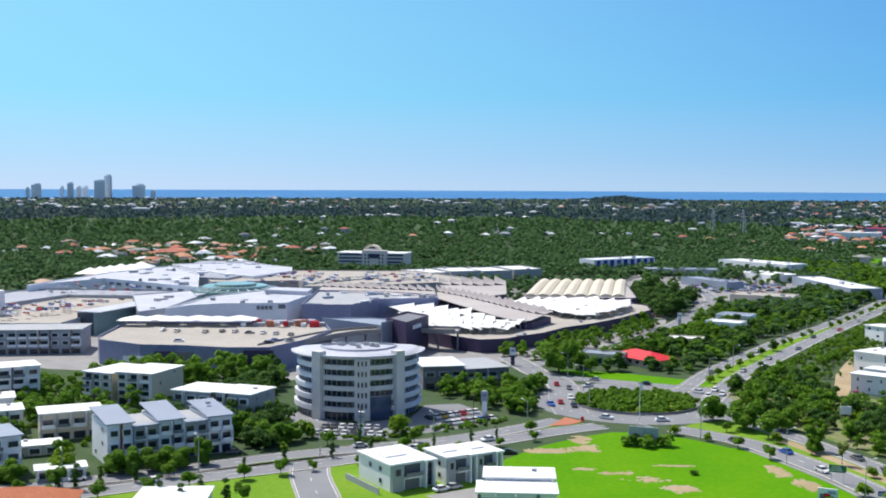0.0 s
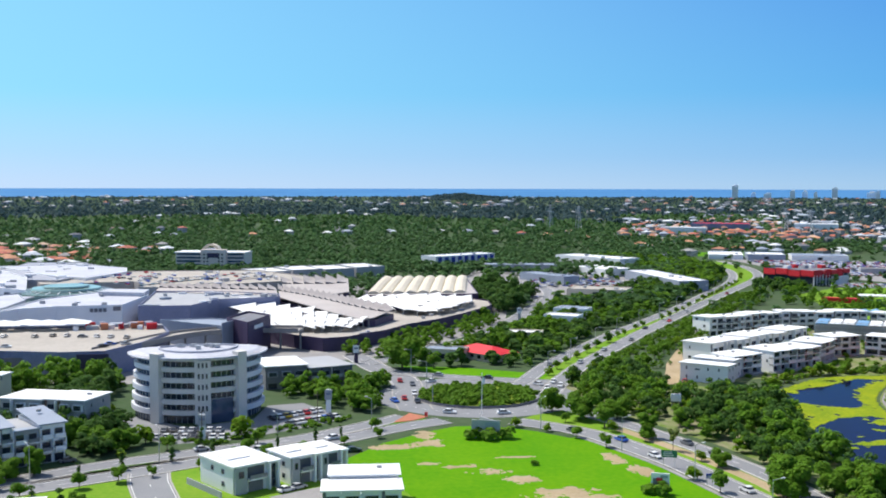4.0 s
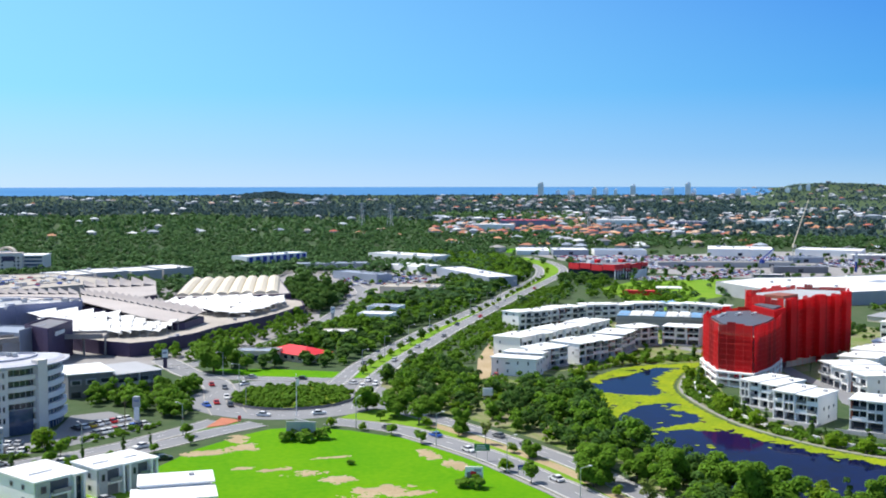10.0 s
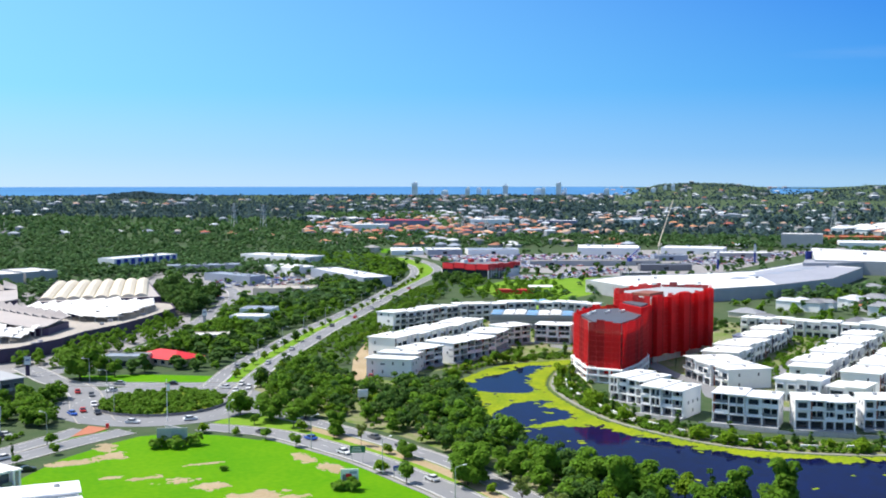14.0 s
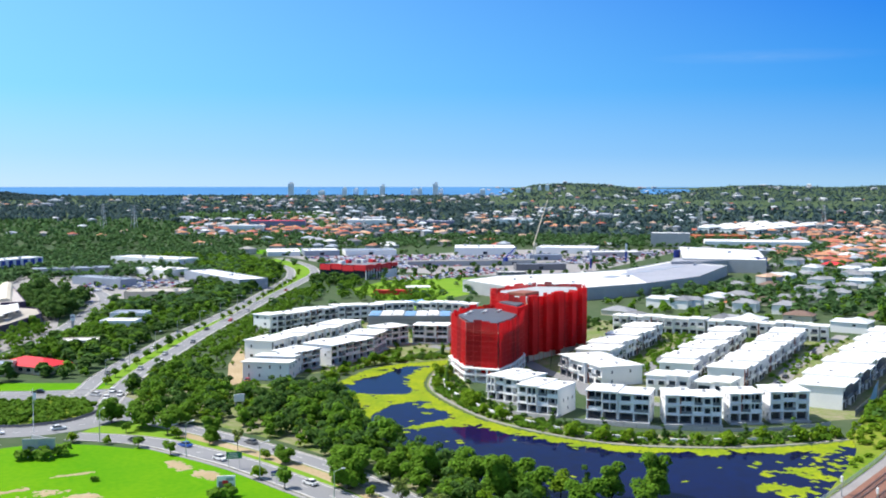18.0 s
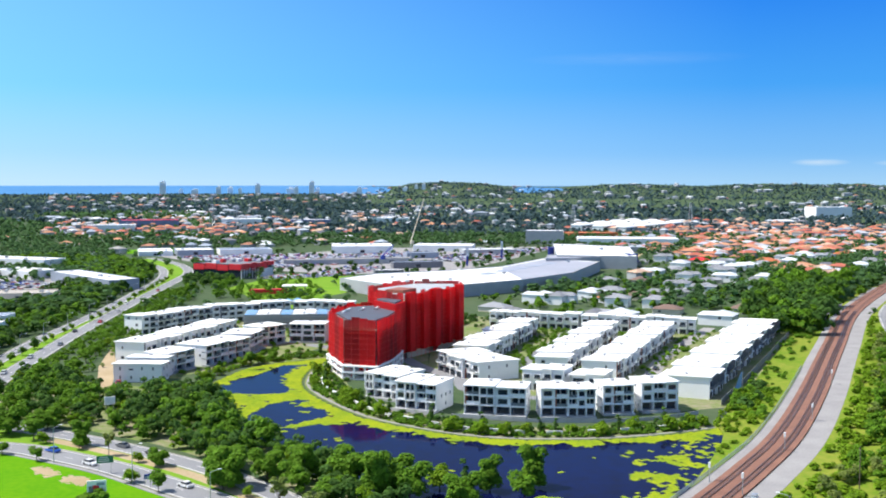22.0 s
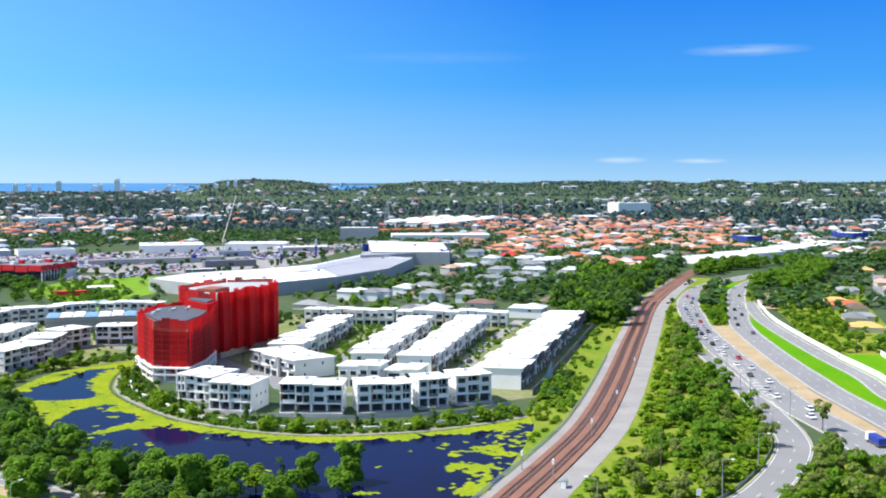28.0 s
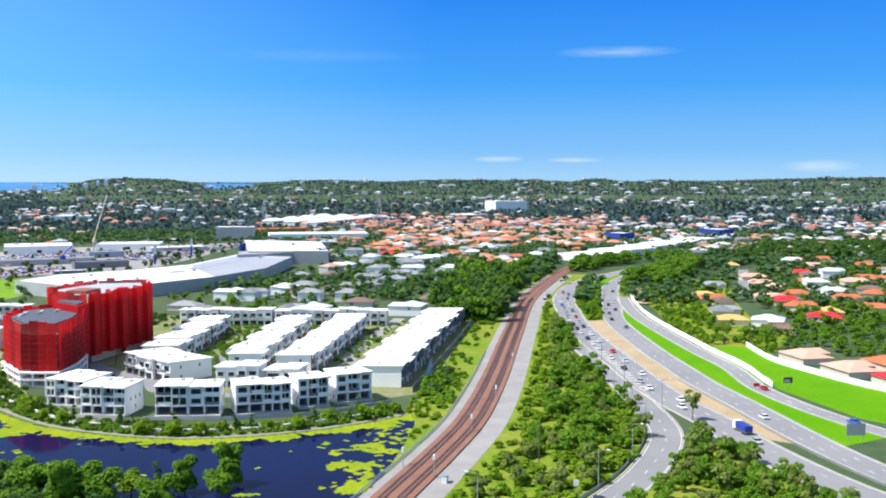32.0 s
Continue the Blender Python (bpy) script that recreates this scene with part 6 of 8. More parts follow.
for i, (a, w, top) in enumerate(SKYLINE):
    r = 3900 + 40 * (i % 3)
    x, y = -math.sin(radians(a)) * r, math.cos(radians(a)) * r
    z = land(x, y)
    t = thing("skyline_tower", x, y, z, a, "distant high-rise tower near the coast, coloured pale for haze", "tower", "skyline towers by the sea")
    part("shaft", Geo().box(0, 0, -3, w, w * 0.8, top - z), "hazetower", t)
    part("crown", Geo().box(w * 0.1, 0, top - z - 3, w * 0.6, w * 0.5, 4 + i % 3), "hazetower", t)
    for s in range(2, int((top - z) / 6)):
        part("window_band", Geo().box(0, -w * 0.4 - 0.3, s * 6 - 4, w * 0.86, 0.6, 2.2), "spandrel", t)


# ---- suburban houses ----
def house_template(name, w, d, h, roof, wall, label, wing):
    t = thing(name, 0, -4000, 0, 0, label, "house")
    part("wall", Geo().prism([(0, 0), (w * 0.55, 0), (w * 0.55, -5), (w, -5), (w, d), (0, d)] if wing else [(0, 0), (w, 0), (w, d), (0, d)], -0.3, h), wall, t)
    part("roof", hip_roof(Geo(), w, d, h, 2.3), roof, t)
    if wing:
        g = Geo().add([(w * 0.55 - 0.5, -5.6, h), (w + 0.5, -5.6, h), (w + 0.5, d / 2, h), (w * 0.55 - 0.5, d / 2, h), (w * 0.775, -3, h + 1.8), (w * 0.775, d / 2, h + 1.8)],
                      [(0, 1, 4), (1, 2, 5, 4), (3, 0, 4, 5), (3, 2, 1, 0)])
        part("wing_roof", g, roof, t)
        part("garage_door", Geo().box(w * 0.775, -5.05, 0, 4.6, 0.1, 2.3), "midgrey", t)
    for x in (0.25,):
        window(t, w * x, 0, 0.9, 0, 2.0, 1.3)
    window(t, w, d * 0.5, 0.9 if h < 4 else 3.5, 90, 1.8, 1.2)
    return t


M["pinkroof"] = mat("salmon_tiles", (0.7, 0.4, 0.3), 0.8, (0.6, 0.32, 0.24), 0.2, 2)
M["ochreroof"] = mat("ochre_tiles", (0.66, 0.42, 0.14), 0.8, (0.58, 0.34, 0.11), 0.2, 2)
M["greyroof"] = mat("grey_concrete_tiles", (0.2, 0.21, 0.23), 0.8, (0.26, 0.27, 0.29), 0.2, 2, rnd=0.25)
M["paleroof"] = mat("pale_metal_roof", (0.66, 0.68, 0.7), 0.5, (0.55, 0.58, 0.62), 0.2, 2, rnd=0.15)
HOUSES = [house_template("house", 17, 11, 2.9, "greyroof", "cream", "single-storey house with a grey hipped roof", True),
          house_template("house", 14, 12, 5.4, "greyroof", "white", "two-storey pale house with a grey hipped roof", True),
          house_template("house", 18, 12, 2.9, "orange", "cream", "single-storey house with an orange tiled roof", True),
          house_template("house", 16, 11, 2.9, "brownroof", "cream", "single-storey house with a brown tiled roof", False),
          house_template("house", 15, 13, 5.4, "paleroof", "white", "two-storey white house with a pale metal roof", True),
          house_template("house", 18, 10, 2.9, "redroof", "cream", "low house with a red roof", True),
          house_template("house", 19, 13, 3.0, "pinkroof", "cream", "low brick house with a salmon-pink tiled roof", True),
          house_template("house", 16, 11, 2.9, "ochreroof", "cream", "low house with an ochre tiled roof", False)]


def suburb(poly, step, weights, seed, turn, group, skip=0.12):
    r = random.Random(seed)
    c, s = math.cos(radians(turn)), math.sin(radians(turn))
    R = max(abs(p[0]) + abs(p[1]) for p in poly)
    n = int(R / step)
    for i in range(-n, n):
        for j in range(-n, n):
            if j % 3 == 0:
                continue
            x0, y0 = i * step + r.uniform(-2, 2), j * step * 1.05 + r.uniform(-2, 2)
            x, y = x0 * c - y0 * s, x0 * s + y0 * c
            if not inside(poly, np.array(x), np.array(y)) or not free(x, y) or r.random() < skip:
                continue
            if not all(free(x + a, y + b) for a in (-9, 9) for b in (-9, 9)):
                continue
            k = r.choices(range(6), weights)[0]
            h = copy_thing(HOUSES[k], pose(x, y, 0, 0, 0, turn + r.choice((0, 90, 180, 270)) + r.uniform(-6, 6)))
            h["group"] = group
            take([(x - 11, y - 9), (x + 11, y - 9), (x + 11, y + 9), (x - 11, y + 9)])


suburb([(386, 448), (445, 372), (470, 345), (640, 440), (820, 560), (800, 690), (700, 610), (640, 560), (480, 500), (430, 525)], 19, (5, 5, 1, 2, 5, 0.3), 3, 28, "houses behind the estate")
for x, y, a, k in ((418, 100, 48, 6), (438, 123, 48, 6), (405, 81, 48, 5), (440, 92, 48, 2),
                   (612, 238, 30, 2), (640, 252, 120, 7), (690, 268, 30, 0), (604, 226, 30, 3), (540, 196, 118, 7), (560, 210, 28, 0), (590, 160, 28, 7),
                   (700, 228, 28, 6), (738, 246, 118, 6), (628, 200, 28, 5), (654, 212, 118, 6), (722, 196, 28, 3), (742, 214, 118, 4), (818, 250, 28, 5), (806, 238, 28, 3),
                   (820, 226, 28, 4), (840, 236, 28, 0), (890, 262, 28, 6), (908, 286, 28, 4), (860, 318, 28, 7), (780, 268, 118, 6), (770, 196, 28, 6), (660, 172, 28, 2), (690, 186, 118, 4)):
    h = copy_thing(HOUSES[k], pose(x, y, 0, 0, 0, a))
    h["group"] = "houses beyond the motorway"
    take([(x - 13, y - 11), (x + 13, y - 11), (x + 13, y + 11), (x - 13, y + 11)])
suburb([(500, 190), (600, 200), (760, 250), (960, 330), (1010, 250), (760, 130), (600, 90), (520, 120)], 21, (1, 0.5, 6, 4, 1, 2), 4, 15, "houses beyond the motorway")
suburb([(820, 480), (1000, 480), (1000, 640), (830, 640)], 23, (2, 2, 4, 3, 3, 0.6), 6, 20, "houses behind the estate")
for h in HOUSES:
    for o in (*h.children_recursive, h):
        bpy.data.objects.remove(o)


# ---- meshes made of many small pieces ----
def mesh_np(name, verts, faces, material):
    me = bpy.data.meshes.new(name)
    k = faces.shape[1]
    me.vertices.add(len(verts))
    me.vertices.foreach_set("co", verts.astype(np.float32).ravel())
    me.loops.add(faces.size)
    me.loops.foreach_set("vertex_index", faces.astype(np.int32).ravel())
    me.polygons.add(len(faces))
    me.polygons.foreach_set("loop_start", np.arange(0, faces.size, k, dtype=np.int32))
    me.update(calc_edges=True)
    me.validate()
    me.materials.append(M[material])
    return me


nrg = np.random.RandomState(11)


def crown(lobes, leaves, size, flat=0.75):
    """Leaf clumps as small tilted quads on the skins of several lobes (x, y, z, r)."""
    vs = []
    for x, y, z, r in lobes:
        d = nrg.normal(size=(leaves, 3))
        d /= np.linalg.norm(d, axis=1)[:, None]
        d[:, 2] = np.where(d[:, 2] < -0.5, -d[:, 2], d[:, 2])
        c = np.array([x, y, z]) + d * r * np.array([1, 1, flat]) * nrg.uniform(0.72, 1.06, (leaves, 1))
        n = d + nrg.normal(size=(leaves, 3)) * 0.35 + np.array([0, 0, 0.9])
        n /= np.linalg.norm(n, axis=1)[:, None]
        u = np.cross(n, nrg.normal(size=(leaves, 3)))
        u /= np.linalg.norm(u, axis=1)[:, None]
        w = np.cross(n, u)
        s = size * nrg.uniform(0.6, 1.3, (leaves, 1))
        q = np.stack([c - u * s - w * s * 0.8, c + u * s * 1.1 - w * s * 0.6, c + u * s * 0.8 + w * s, c - u * s * 0.7 + w * s * 0.9], 1)
        vs.append(q.reshape(-1, 3))
    v = np.concatenate(vs)
    return v, np.arange(len(v)).reshape(-1, 4)


def lobes(n, spread, z0, z1, r0, r1):
    out = [(0, 0, (z0 + z1) / 2, r1)]
    for i in range(n):
        a = 2.4 * i
        k = spread * (0.55 + 0.45 * ((i * 37) % 10) / 10)
        out.append((k * math.cos(a), k * math.sin(a), z0 + (z1 - z0) * ((i * 29) % 13) / 13, r0 + (r1 - r0) * ((i * 17) % 7) / 7))
    return out


def limbs(g, h, tops, r):
    """A tapered trunk, leaning limbs towards the lobes."""
    g.tube(0, 0, -0.3, r, r * 0.6, h + 0.3, 7)
    for x, y, z, _ in tops[1:7]:
        g.beam((0, 0, h * 0.75), (x * 0.8, y * 0.8, z), r * 0.7)
    return g


KINDS = {"round": (lobes(8, 1.9, 2.6, 5.4, 1.1, 1.9), 150, 0.27, 2.2, 0.2, "leaf"),
         "wide": (lobes(15, 3.1, 1.8, 6.0, 1.3, 2.3), 300, 0.275, 2.4, 0.26, "leaf"),
         "gum": (lobes(9, 2.2, 5.0, 10.0, 1.0, 1.8), 70, 0.36, 5.0, 0.22, "leafolive"),
         "tall": (lobes(15, 2.1, 1.6, 8.8, 1.4, 2.3), 285, 0.275, 2.0, 0.24, "leaf"),
         "bright": (lobes(7, 1.6, 1.4, 4.0, 1.0, 1.7), 70, 0.32, 1.2, 0.16, "leafbright"),
         "column": (lobes(7, 0.45, 1.0, 6.2, 0.55, 0.85), 60, 0.22, 1.2, 0.12, "leafdark"),
         "shrub": (lobes(5, 0.9, 0.5, 1.2, 0.5, 0.9), 42, 0.24, 0.5, 0.08, "leaf")}
TREE = {}
LABELS = {"round": "round-crowned green street tree", "wide": "broad dark-leaved shade tree", "gum": "tall olive-green eucalypt with a bare trunk", "tall": "tall dense dark-green tree",
          "bright": "small bright green tree", "column": "slim dark columnar tree", "shrub": "low clipped green shrub"}
for k, (lo, n, s, th, tr, m) in KINDS.items():
    v, f = crown(lo, n, s)
    TREE[k] = (limbs(Geo(), th, lo, tr).mesh("trunk", M["trunk"]), mesh_np("crown", v, f, m))


def tree(kind, x, y, s=1.0, group="", where="", turn=None):
    t = new("shrub" if kind == "shrub" else "tree")
    t.matrix_basis = pose(x, y, 0, 0, 0, rng.uniform(0, 360)) @ Matrix.Diagonal((s * rng.uniform(0.9, 1.1), s * rng.uniform(0.9, 1.1), s * rng.uniform(0.92, 1.1), 1))
    tagged(t, LABELS[kind] + (" " + where if where else ""), "shrub" if kind == "shrub" else "tree", group)
    for nm, me in list(zip(("trunk", "crown"), TREE[kind]))[1 if kind == "shrub" else 0:]:
        o = new(nm, me)
        o.parent = t
    return t


def along(line, off, gap, kinds, s, group, where, start=0.0, end=1e9, miss=0.1):
    d = offset(line, off)
    run, tot = start, 0.0
    for a, b in zip(d[:-1], d[1:]):
        k = math.hypot(b[0] - a[0], b[1] - a[1])
        while run < tot + k and run < end:
            f = (run - tot) / k
            if rng.random() > miss:
                tree(rng.choice(kinds), a[0] + (b[0] - a[0]) * f, a[1] + (b[1] - a[1]) * f, s * rng.uniform(0.75, 1.2), group, where)
            run += gap * rng.uniform(0.75, 1.3)
        tot += k


along(AVE_L, 6.0, 15, ("round", "round", "bright"), 0.62, "avenue trees", "in the avenue median", 30, 560)
along(WEST_LOW, -6.4, 11, ("round",), 0.62, "boulevard trees", "in the boulevard median", 30, 250)
along(WEST_UP, -6.5, 11, ("column", "round", "column"), 0.72, "boulevard trees", "beside the boulevard", 20, 250)
along(SOUTH_A, 7.0, 13, ("round", "bright"), 0.62, "lawn-edge trees", "on the lawn's edge", 4, 45)
along(SOUTH_A, -7.5, 16, ("round", "bright", "gum"), 0.68, "lawn-edge trees", "on the sandy verge", 14, 150)
along(NORTH_SHORE, -4.5, 3.4, ("shrub", "shrub", "bright", "shrub"), 0.85, "pond-side planting", "on the pond bank", 68, 330)
along(NORTH_SHORE, -8.5, 5.5, ("shrub", "bright", "column"), 0.9, "pond-side planting", "in a townhouse garden", 80, 330)
along(NORTH_SHORE, -5, 3.6, ("shrub", "bright", "round", "shrub"), 0.85, "pond-side planting", "on the pond bank", 2, 62)
along(AVE_R, 24, 12, ("wide", "round", "bright"), 0.7, "avenue trees", "beside the avenue", 60, 420)
for x, y, k, s in ((153, 216, "wide", 1.25), (160, 206, "bright", 1.3), (144, 222, "wide", 1.3), (137, 232, "tall", 1.0), (131, 240, "wide", 1.15), (121, 240, "tall", 1.1), (168.5, 197, "tall", 0.9), (179, 192.7, "tall", 1.05),
                   (126, 252, "wide", 1.1), (118, 238.5, "wide", 1.2), (163, 200, "column", 1.2), (150, 205, "wide", 1.2), (143, 208, "tall", 1.2), (156, 192, "wide", 1.1), (168, 184, "round", 1.2), (114.3, 269, "wide", 0.62), (104.7, 246.5, "round", 0.8),
                   (102.6, 258.3, "bright", 0.8), (106, 303, "tall", 0.8), (97.5, 319, "round", 1.1), (94, 331, "wide", 1.2), (105, 330, "wide", 1.0), (312.9, 129.8, "gum", 0.92), (87, 343, "wide", 1.1), (47, 432, "wide", 1.7), (55, 440, "round", 1.2), (60, 432, "round", 1.0),
                   (-44, 312, "wide", 0.85), (-49, 308, "wide", 0.9), (-54, 312, "wide", 0.9), (-60, 315, "tall", 0.8), (-40, 317, "bright", 1.1), (-13, 322, "bright", 1.4), (-8, 312, "round", 0.8), (-33, 308, "round", 0.7), (-24, 312, "column", 0.8),
                   (-84, 277, "wide", 0.9), (-80, 276, "tall", 0.75), (-75, 279, "wide", 0.8), (-70, 282, "wide", 0.85), (-64, 286, "tall", 0.7), (-98, 276, "bright", 1.3), (-101, 284, "tall", 0.7), (-108, 268, "wide", 0.8), (-120, 262, "wide", 0.9), (-95, 262, "round", 0.9), (-90, 262, "column", 1.1),
                   (-60, 245, "column", 1.1), (-66, 249, "column", 1.1), (-50, 247, "column", 1.1), (-47, 252, "round", 0.7), (-57, 252, "column", 1.0), (64, 309, "shrub", 2.2), (59, 307, "shrub", 2.0), (54, 310, "shrub", 1.8), (57, 312, "shrub", 2.0), (90, 246, "shrub", 1.8), (87, 248, "shrub", 1.5), (66, 278, "shrub", 0.9)):
    tree(k, x, y, s)


# ---- woods, scrub and hedges ----
def lite(n, size, r, z0, z1, m):
    return crown(lobes(n, r, z0, z1, r * 0.5, r * 0.75), m, size)


WOOD = {"wood": lite(5, 0.42, 2.3, 1.6, 6.0, 46), "mid": lite(3, 0.95, 2.4, 1.8, 6.2, 16), "scrub": lite(3, 0.48, 1.5, 0.6, 2.4, 28), "far": lite(2, 1.3, 2.9, 2.2, 7.6, 6), "distant": lite(1, 1.9, 3.3, 2.0, 6.0, 5)}


def thicket(name, spots, kind, material, label, category="trees"):
    """One mesh of many crowns; spots are rows of x, y, z, scale."""
    if not len(spots):
        return
    v, f = WOOD[kind]
    p = np.array(spots)
    a = nrg.uniform(0, 6.28, len(p))
    c, s = np.cos(a)[:, None], np.sin(a)[:, None]
    k = p[:, 3][:, None]
    x = (v[None, :, 0] * c - v[None, :, 1] * s) * k + p[:, 0][:, None]
    y = (v[None, :, 0] * s + v[None, :, 1] * c) * k + p[:, 1][:, None]
    z = v[None, :, 2] * k * nrg.uniform(0.85, 1.2, (len(p), 1)) + p[:, 2][:, None]
    vs = np.stack([x, y, z], 2).reshape(-1, 3)
    fs = (f[None] + (np.arange(len(p)) * len(v))[:, None, None]).reshape(-1, 4)
    tagged(new(name, mesh_np(name, vs, fs, material)), label, category, kind="stuff")


def fill(poly, gap, s0, s1, seed, clear=True):
    r = random.Random(seed)
    x0, x1, y0, y1 = min(p[0] for p in poly), max(p[0] for p in poly), min(p[1] for p in poly), max(p[1] for p in poly)
    n = int((x1 - x0) * (y1 - y0) / gap ** 2)
    xs, ys = np.array([r.uniform(x0, x1) for _ in range(n)]), np.array([r.uniform(y0, y1) for _ in range(n)])
    ok = inside(poly, xs, ys)
    return [(x, y, 0, r.uniform(s0, s1)) for x, y, k in zip(xs, ys, ok) if k and (not clear or free(x, y))]


def band(line, w0, w1, i0=0, i1=None):
    return offset(line, w0)[i0:i1] + offset(line, w1)[i0:i1][::-1]


RETAIL = [(124, 740), (160, 960), (172, 1040), (225, 1040), (300, 1040), (325, 1000), (315, 860), (290, 800), (232, 744), (225, 690), (187, 670), (143, 660), (122, 645)]
sheet("pavement_shops", RETAIL, 0.011, "path", "pale paved car parks between retail sheds", "car park")
sheet("ground_corner", [(-100, 205), (40, 205), (36, 226), (28, 262), (16, 285), (10, 306), (-14, 298), (-60, 272), (-120, 240)], 0.008, "verge", "mown grass round the side street", "verge")
isl = [(ROUND_C[0] + 21.5 * math.cos(radians(a)), ROUND_C[1] + 21.5 * math.sin(radians(a))) for a in range(0, 360, 20)]
thicket("roundabout_planting", fill(isl, 2.3, 0.55, 0.85, 1, False), "scrub", "leaf", "dense green shrubs on the roundabout island", "shrubs")
sheet("ground_island", isl, 0.03, "scrub", "mulched roundabout island", "verge")
take([(136, 372), (150, 366), (176, 372), (182, 392), (150, 404), (138, 392)])
wood2 = [(100, 385), (112, 400), (126, 428), (148, 388), (172, 352), (164, 322), (154, 297), (151, 272), (152, 243), (143, 215), (146, 185), (131, 185), (131, 250), (124, 290), (114, 322), (104, 348)]
sheet("ground_wood", wood2, 0.015, "estatesoil", "grassy ground under pond-side trees", "verge")
thicket("pond_wood", fill(wood2, 6.6, 0.6, 1.1, 2), "wood", "leafdark", "mixed dark-green wood beside the pond", "woodland")
thicket("pond_wood_dark", fill(wood2, 7.6, 0.6, 1.1, 3), "wood", "leaf", "lighter green trees among the wood", "woodland")
thicket("pond_wood_bright", fill(wood2, 12, 0.45, 0.75, 44), "wood", "leafbright", "young green trees among the wood", "woodland")
thicket("pond_wood_olive", fill([(145, 300), (170, 345), (164, 322), (150, 250), (135, 300), (140, 350)], 7.5, 0.8, 1.3, 4), "wood", "leaf", "green trees at the pond's edge", "woodland")
thicket("avenue_hedge", fill(band(AVE_R, 6.5, 20, 6, 66), 3.0, 0.4, 0.75, 5), "scrub", "leaf", "green hedge along the avenue", "hedge")
thicket("avenue_wood", fill(band(AVE_R, 17, 34, 8, 80), 6.0, 0.3, 0.6, 6), "wood", "leaf", "green trees along the avenue", "woodland")
thicket("avenue_wood_north", fill(band(AVE_L, -6, -48, 7, 90), 6.8, 0.55, 1.0, 7), "mid", "leaf", "green wood along the avenue", "woodland")
thicket("avenue_wood_dark", fill(band(AVE_L, -7, -60, 5, 100), 11.5, 0.8, 1.3, 8), "mid", "leafdark", "dark trees between avenue and shops", "woodland")
thicket("avenue_far_wood", fill([(300, 720), (352, 850), (380, 920), (385, 990), (330, 1060), (290, 1030), (310, 900), (290, 780)], 7.0, 0.8, 1.3, 9), "mid", "leaf", "wood in the bend of the avenue", "woodland")
thicket("avenue_verge_wood", fill(band(AVE_R, 8, 45, 70, 100), 6.5, 0.7, 1.1, 10), "mid", "leafdark", "dark trees beside the avenue's bend", "woodland")
thicket("mall_trees", fill([(60, 440), (120, 500), (190, 640), (170, 690), (130, 560), (80, 480), (40, 455)], 7, 0.6, 1.1, 11), "wood", "leaf", "green trees in front of the mall", "trees")
thicket("mall_gums", fill([(125, 600), (165, 700), (150, 790), (118, 700), (115, 640)], 6.5, 1.0, 1.7, 12), "wood", "leafdark", "tall dark gums beside the market hall", "trees")
thicket("shop_trees", fill([(130, 480), (210, 640), (300, 780), (280, 690), (180, 530), (130, 460)], 12, 0.6, 1.0, 13), "wood", "leafdark", "dark trees among small shops", "trees")
thicket("retail_trees", fill([(170, 690), (300, 700), (310, 1000), (180, 960)], 20, 0.4, 0.9, 14), "mid", "leaf", "car park trees between retail sheds", "trees")
thicket("office_trees_west", fill([(-66, 306), (-55, 306), (-48, 322), (-58, 350), (-62, 420), (-84, 440)], 5.2, 0.7, 1.2, 70), "wood", "leafdark", "dark trees between office and apartments", "trees")
thicket("office_trees", fill([(-95, 320), (-60, 400), (-62, 330), (-88, 305)], 6.5, 0.8, 1.25, 15), "wood", "leafdark", "dark trees beside the office", "trees")
thicket("office_trees_east", fill([(-5, 385), (38, 400), (40, 362), (22, 345), (8, 372)], 3.9, 0.6, 1.05, 16), "wood", "leaf", "green trees behind the office car park", "trees")
thicket("carpark_hedge", fill([(-42, 320), (-20, 312), (20, 338), (24, 346), (-8, 330), (-22, 318)], 2.6, 0.4, 0.6, 17), "scrub", "leaf", "low clipped hedge round the car park", "hedge")
thicket("podium_trees", fill([(25.3, 494.6), (59.4, 519.2), (108.1, 592), (121.3, 573.4), (102.5, 530.2), (64.9, 479), (28, 452)], 5.2, 0.5, 0.95, 111), "wood", "leaf", "green trees along the foot of the mall", "trees")
thicket("office_trees_front", fill([(-66, 344.6), (-49, 353.6), (-42.6, 307.1), (-54.4, 300.3)], 5.0, 0.6, 1.0, 112), "wood", "leafdark", "dark trees beside the office driveway", "trees")
thicket("deck_trees", fill([(-135, 425), (-60, 420), (-56, 395), (-130, 395)], 6.0, 0.9, 1.4, 18), "wood", "leaf", "green trees in front of the mall car park", "trees")
thicket("apartment_trees", fill([(-190, 300), (-60, 320), (-60, 390), (-190, 420)], 9, 0.6, 1.1, 19), "wood", "leaf", "garden trees between apartment blocks", "trees")
thicket("garden_shrubs", fill([(-190, 240), (-40, 285), (-60, 390), (-190, 420)], 7, 0.4, 0.9, 20), "scrub", "leafbright", "garden shrubs round the apartments", "shrubs")
est = band(RAIL, 13.5, 52, 3, 76)
thicket("railway_scrub", fill(est, 4.3, 0.4, 1.25, 21), "scrub", "leafbright", "bright green scrub between railway and motorway", "scrub")
thicket("railway_trees", fill(band(RAIL, 22, 62, 14, 90), 7.4, 0.5, 1.05, 22), "wood", "leaf", "young trees between railway and motorway", "trees")
thicket("railway_trees_mixed", fill(band(RAIL, 18, 60, 4, 80), 12.0, 0.5, 1.0, 23), "wood", "leafolive", "olive wattles beside the railway", "trees")
ramp_wood = [(206, 105), (232, 106), (258, 112), (280, 117), (296, 124), (280, 96), (262, 66), (248, 40), (225, 40), (210, 70)]
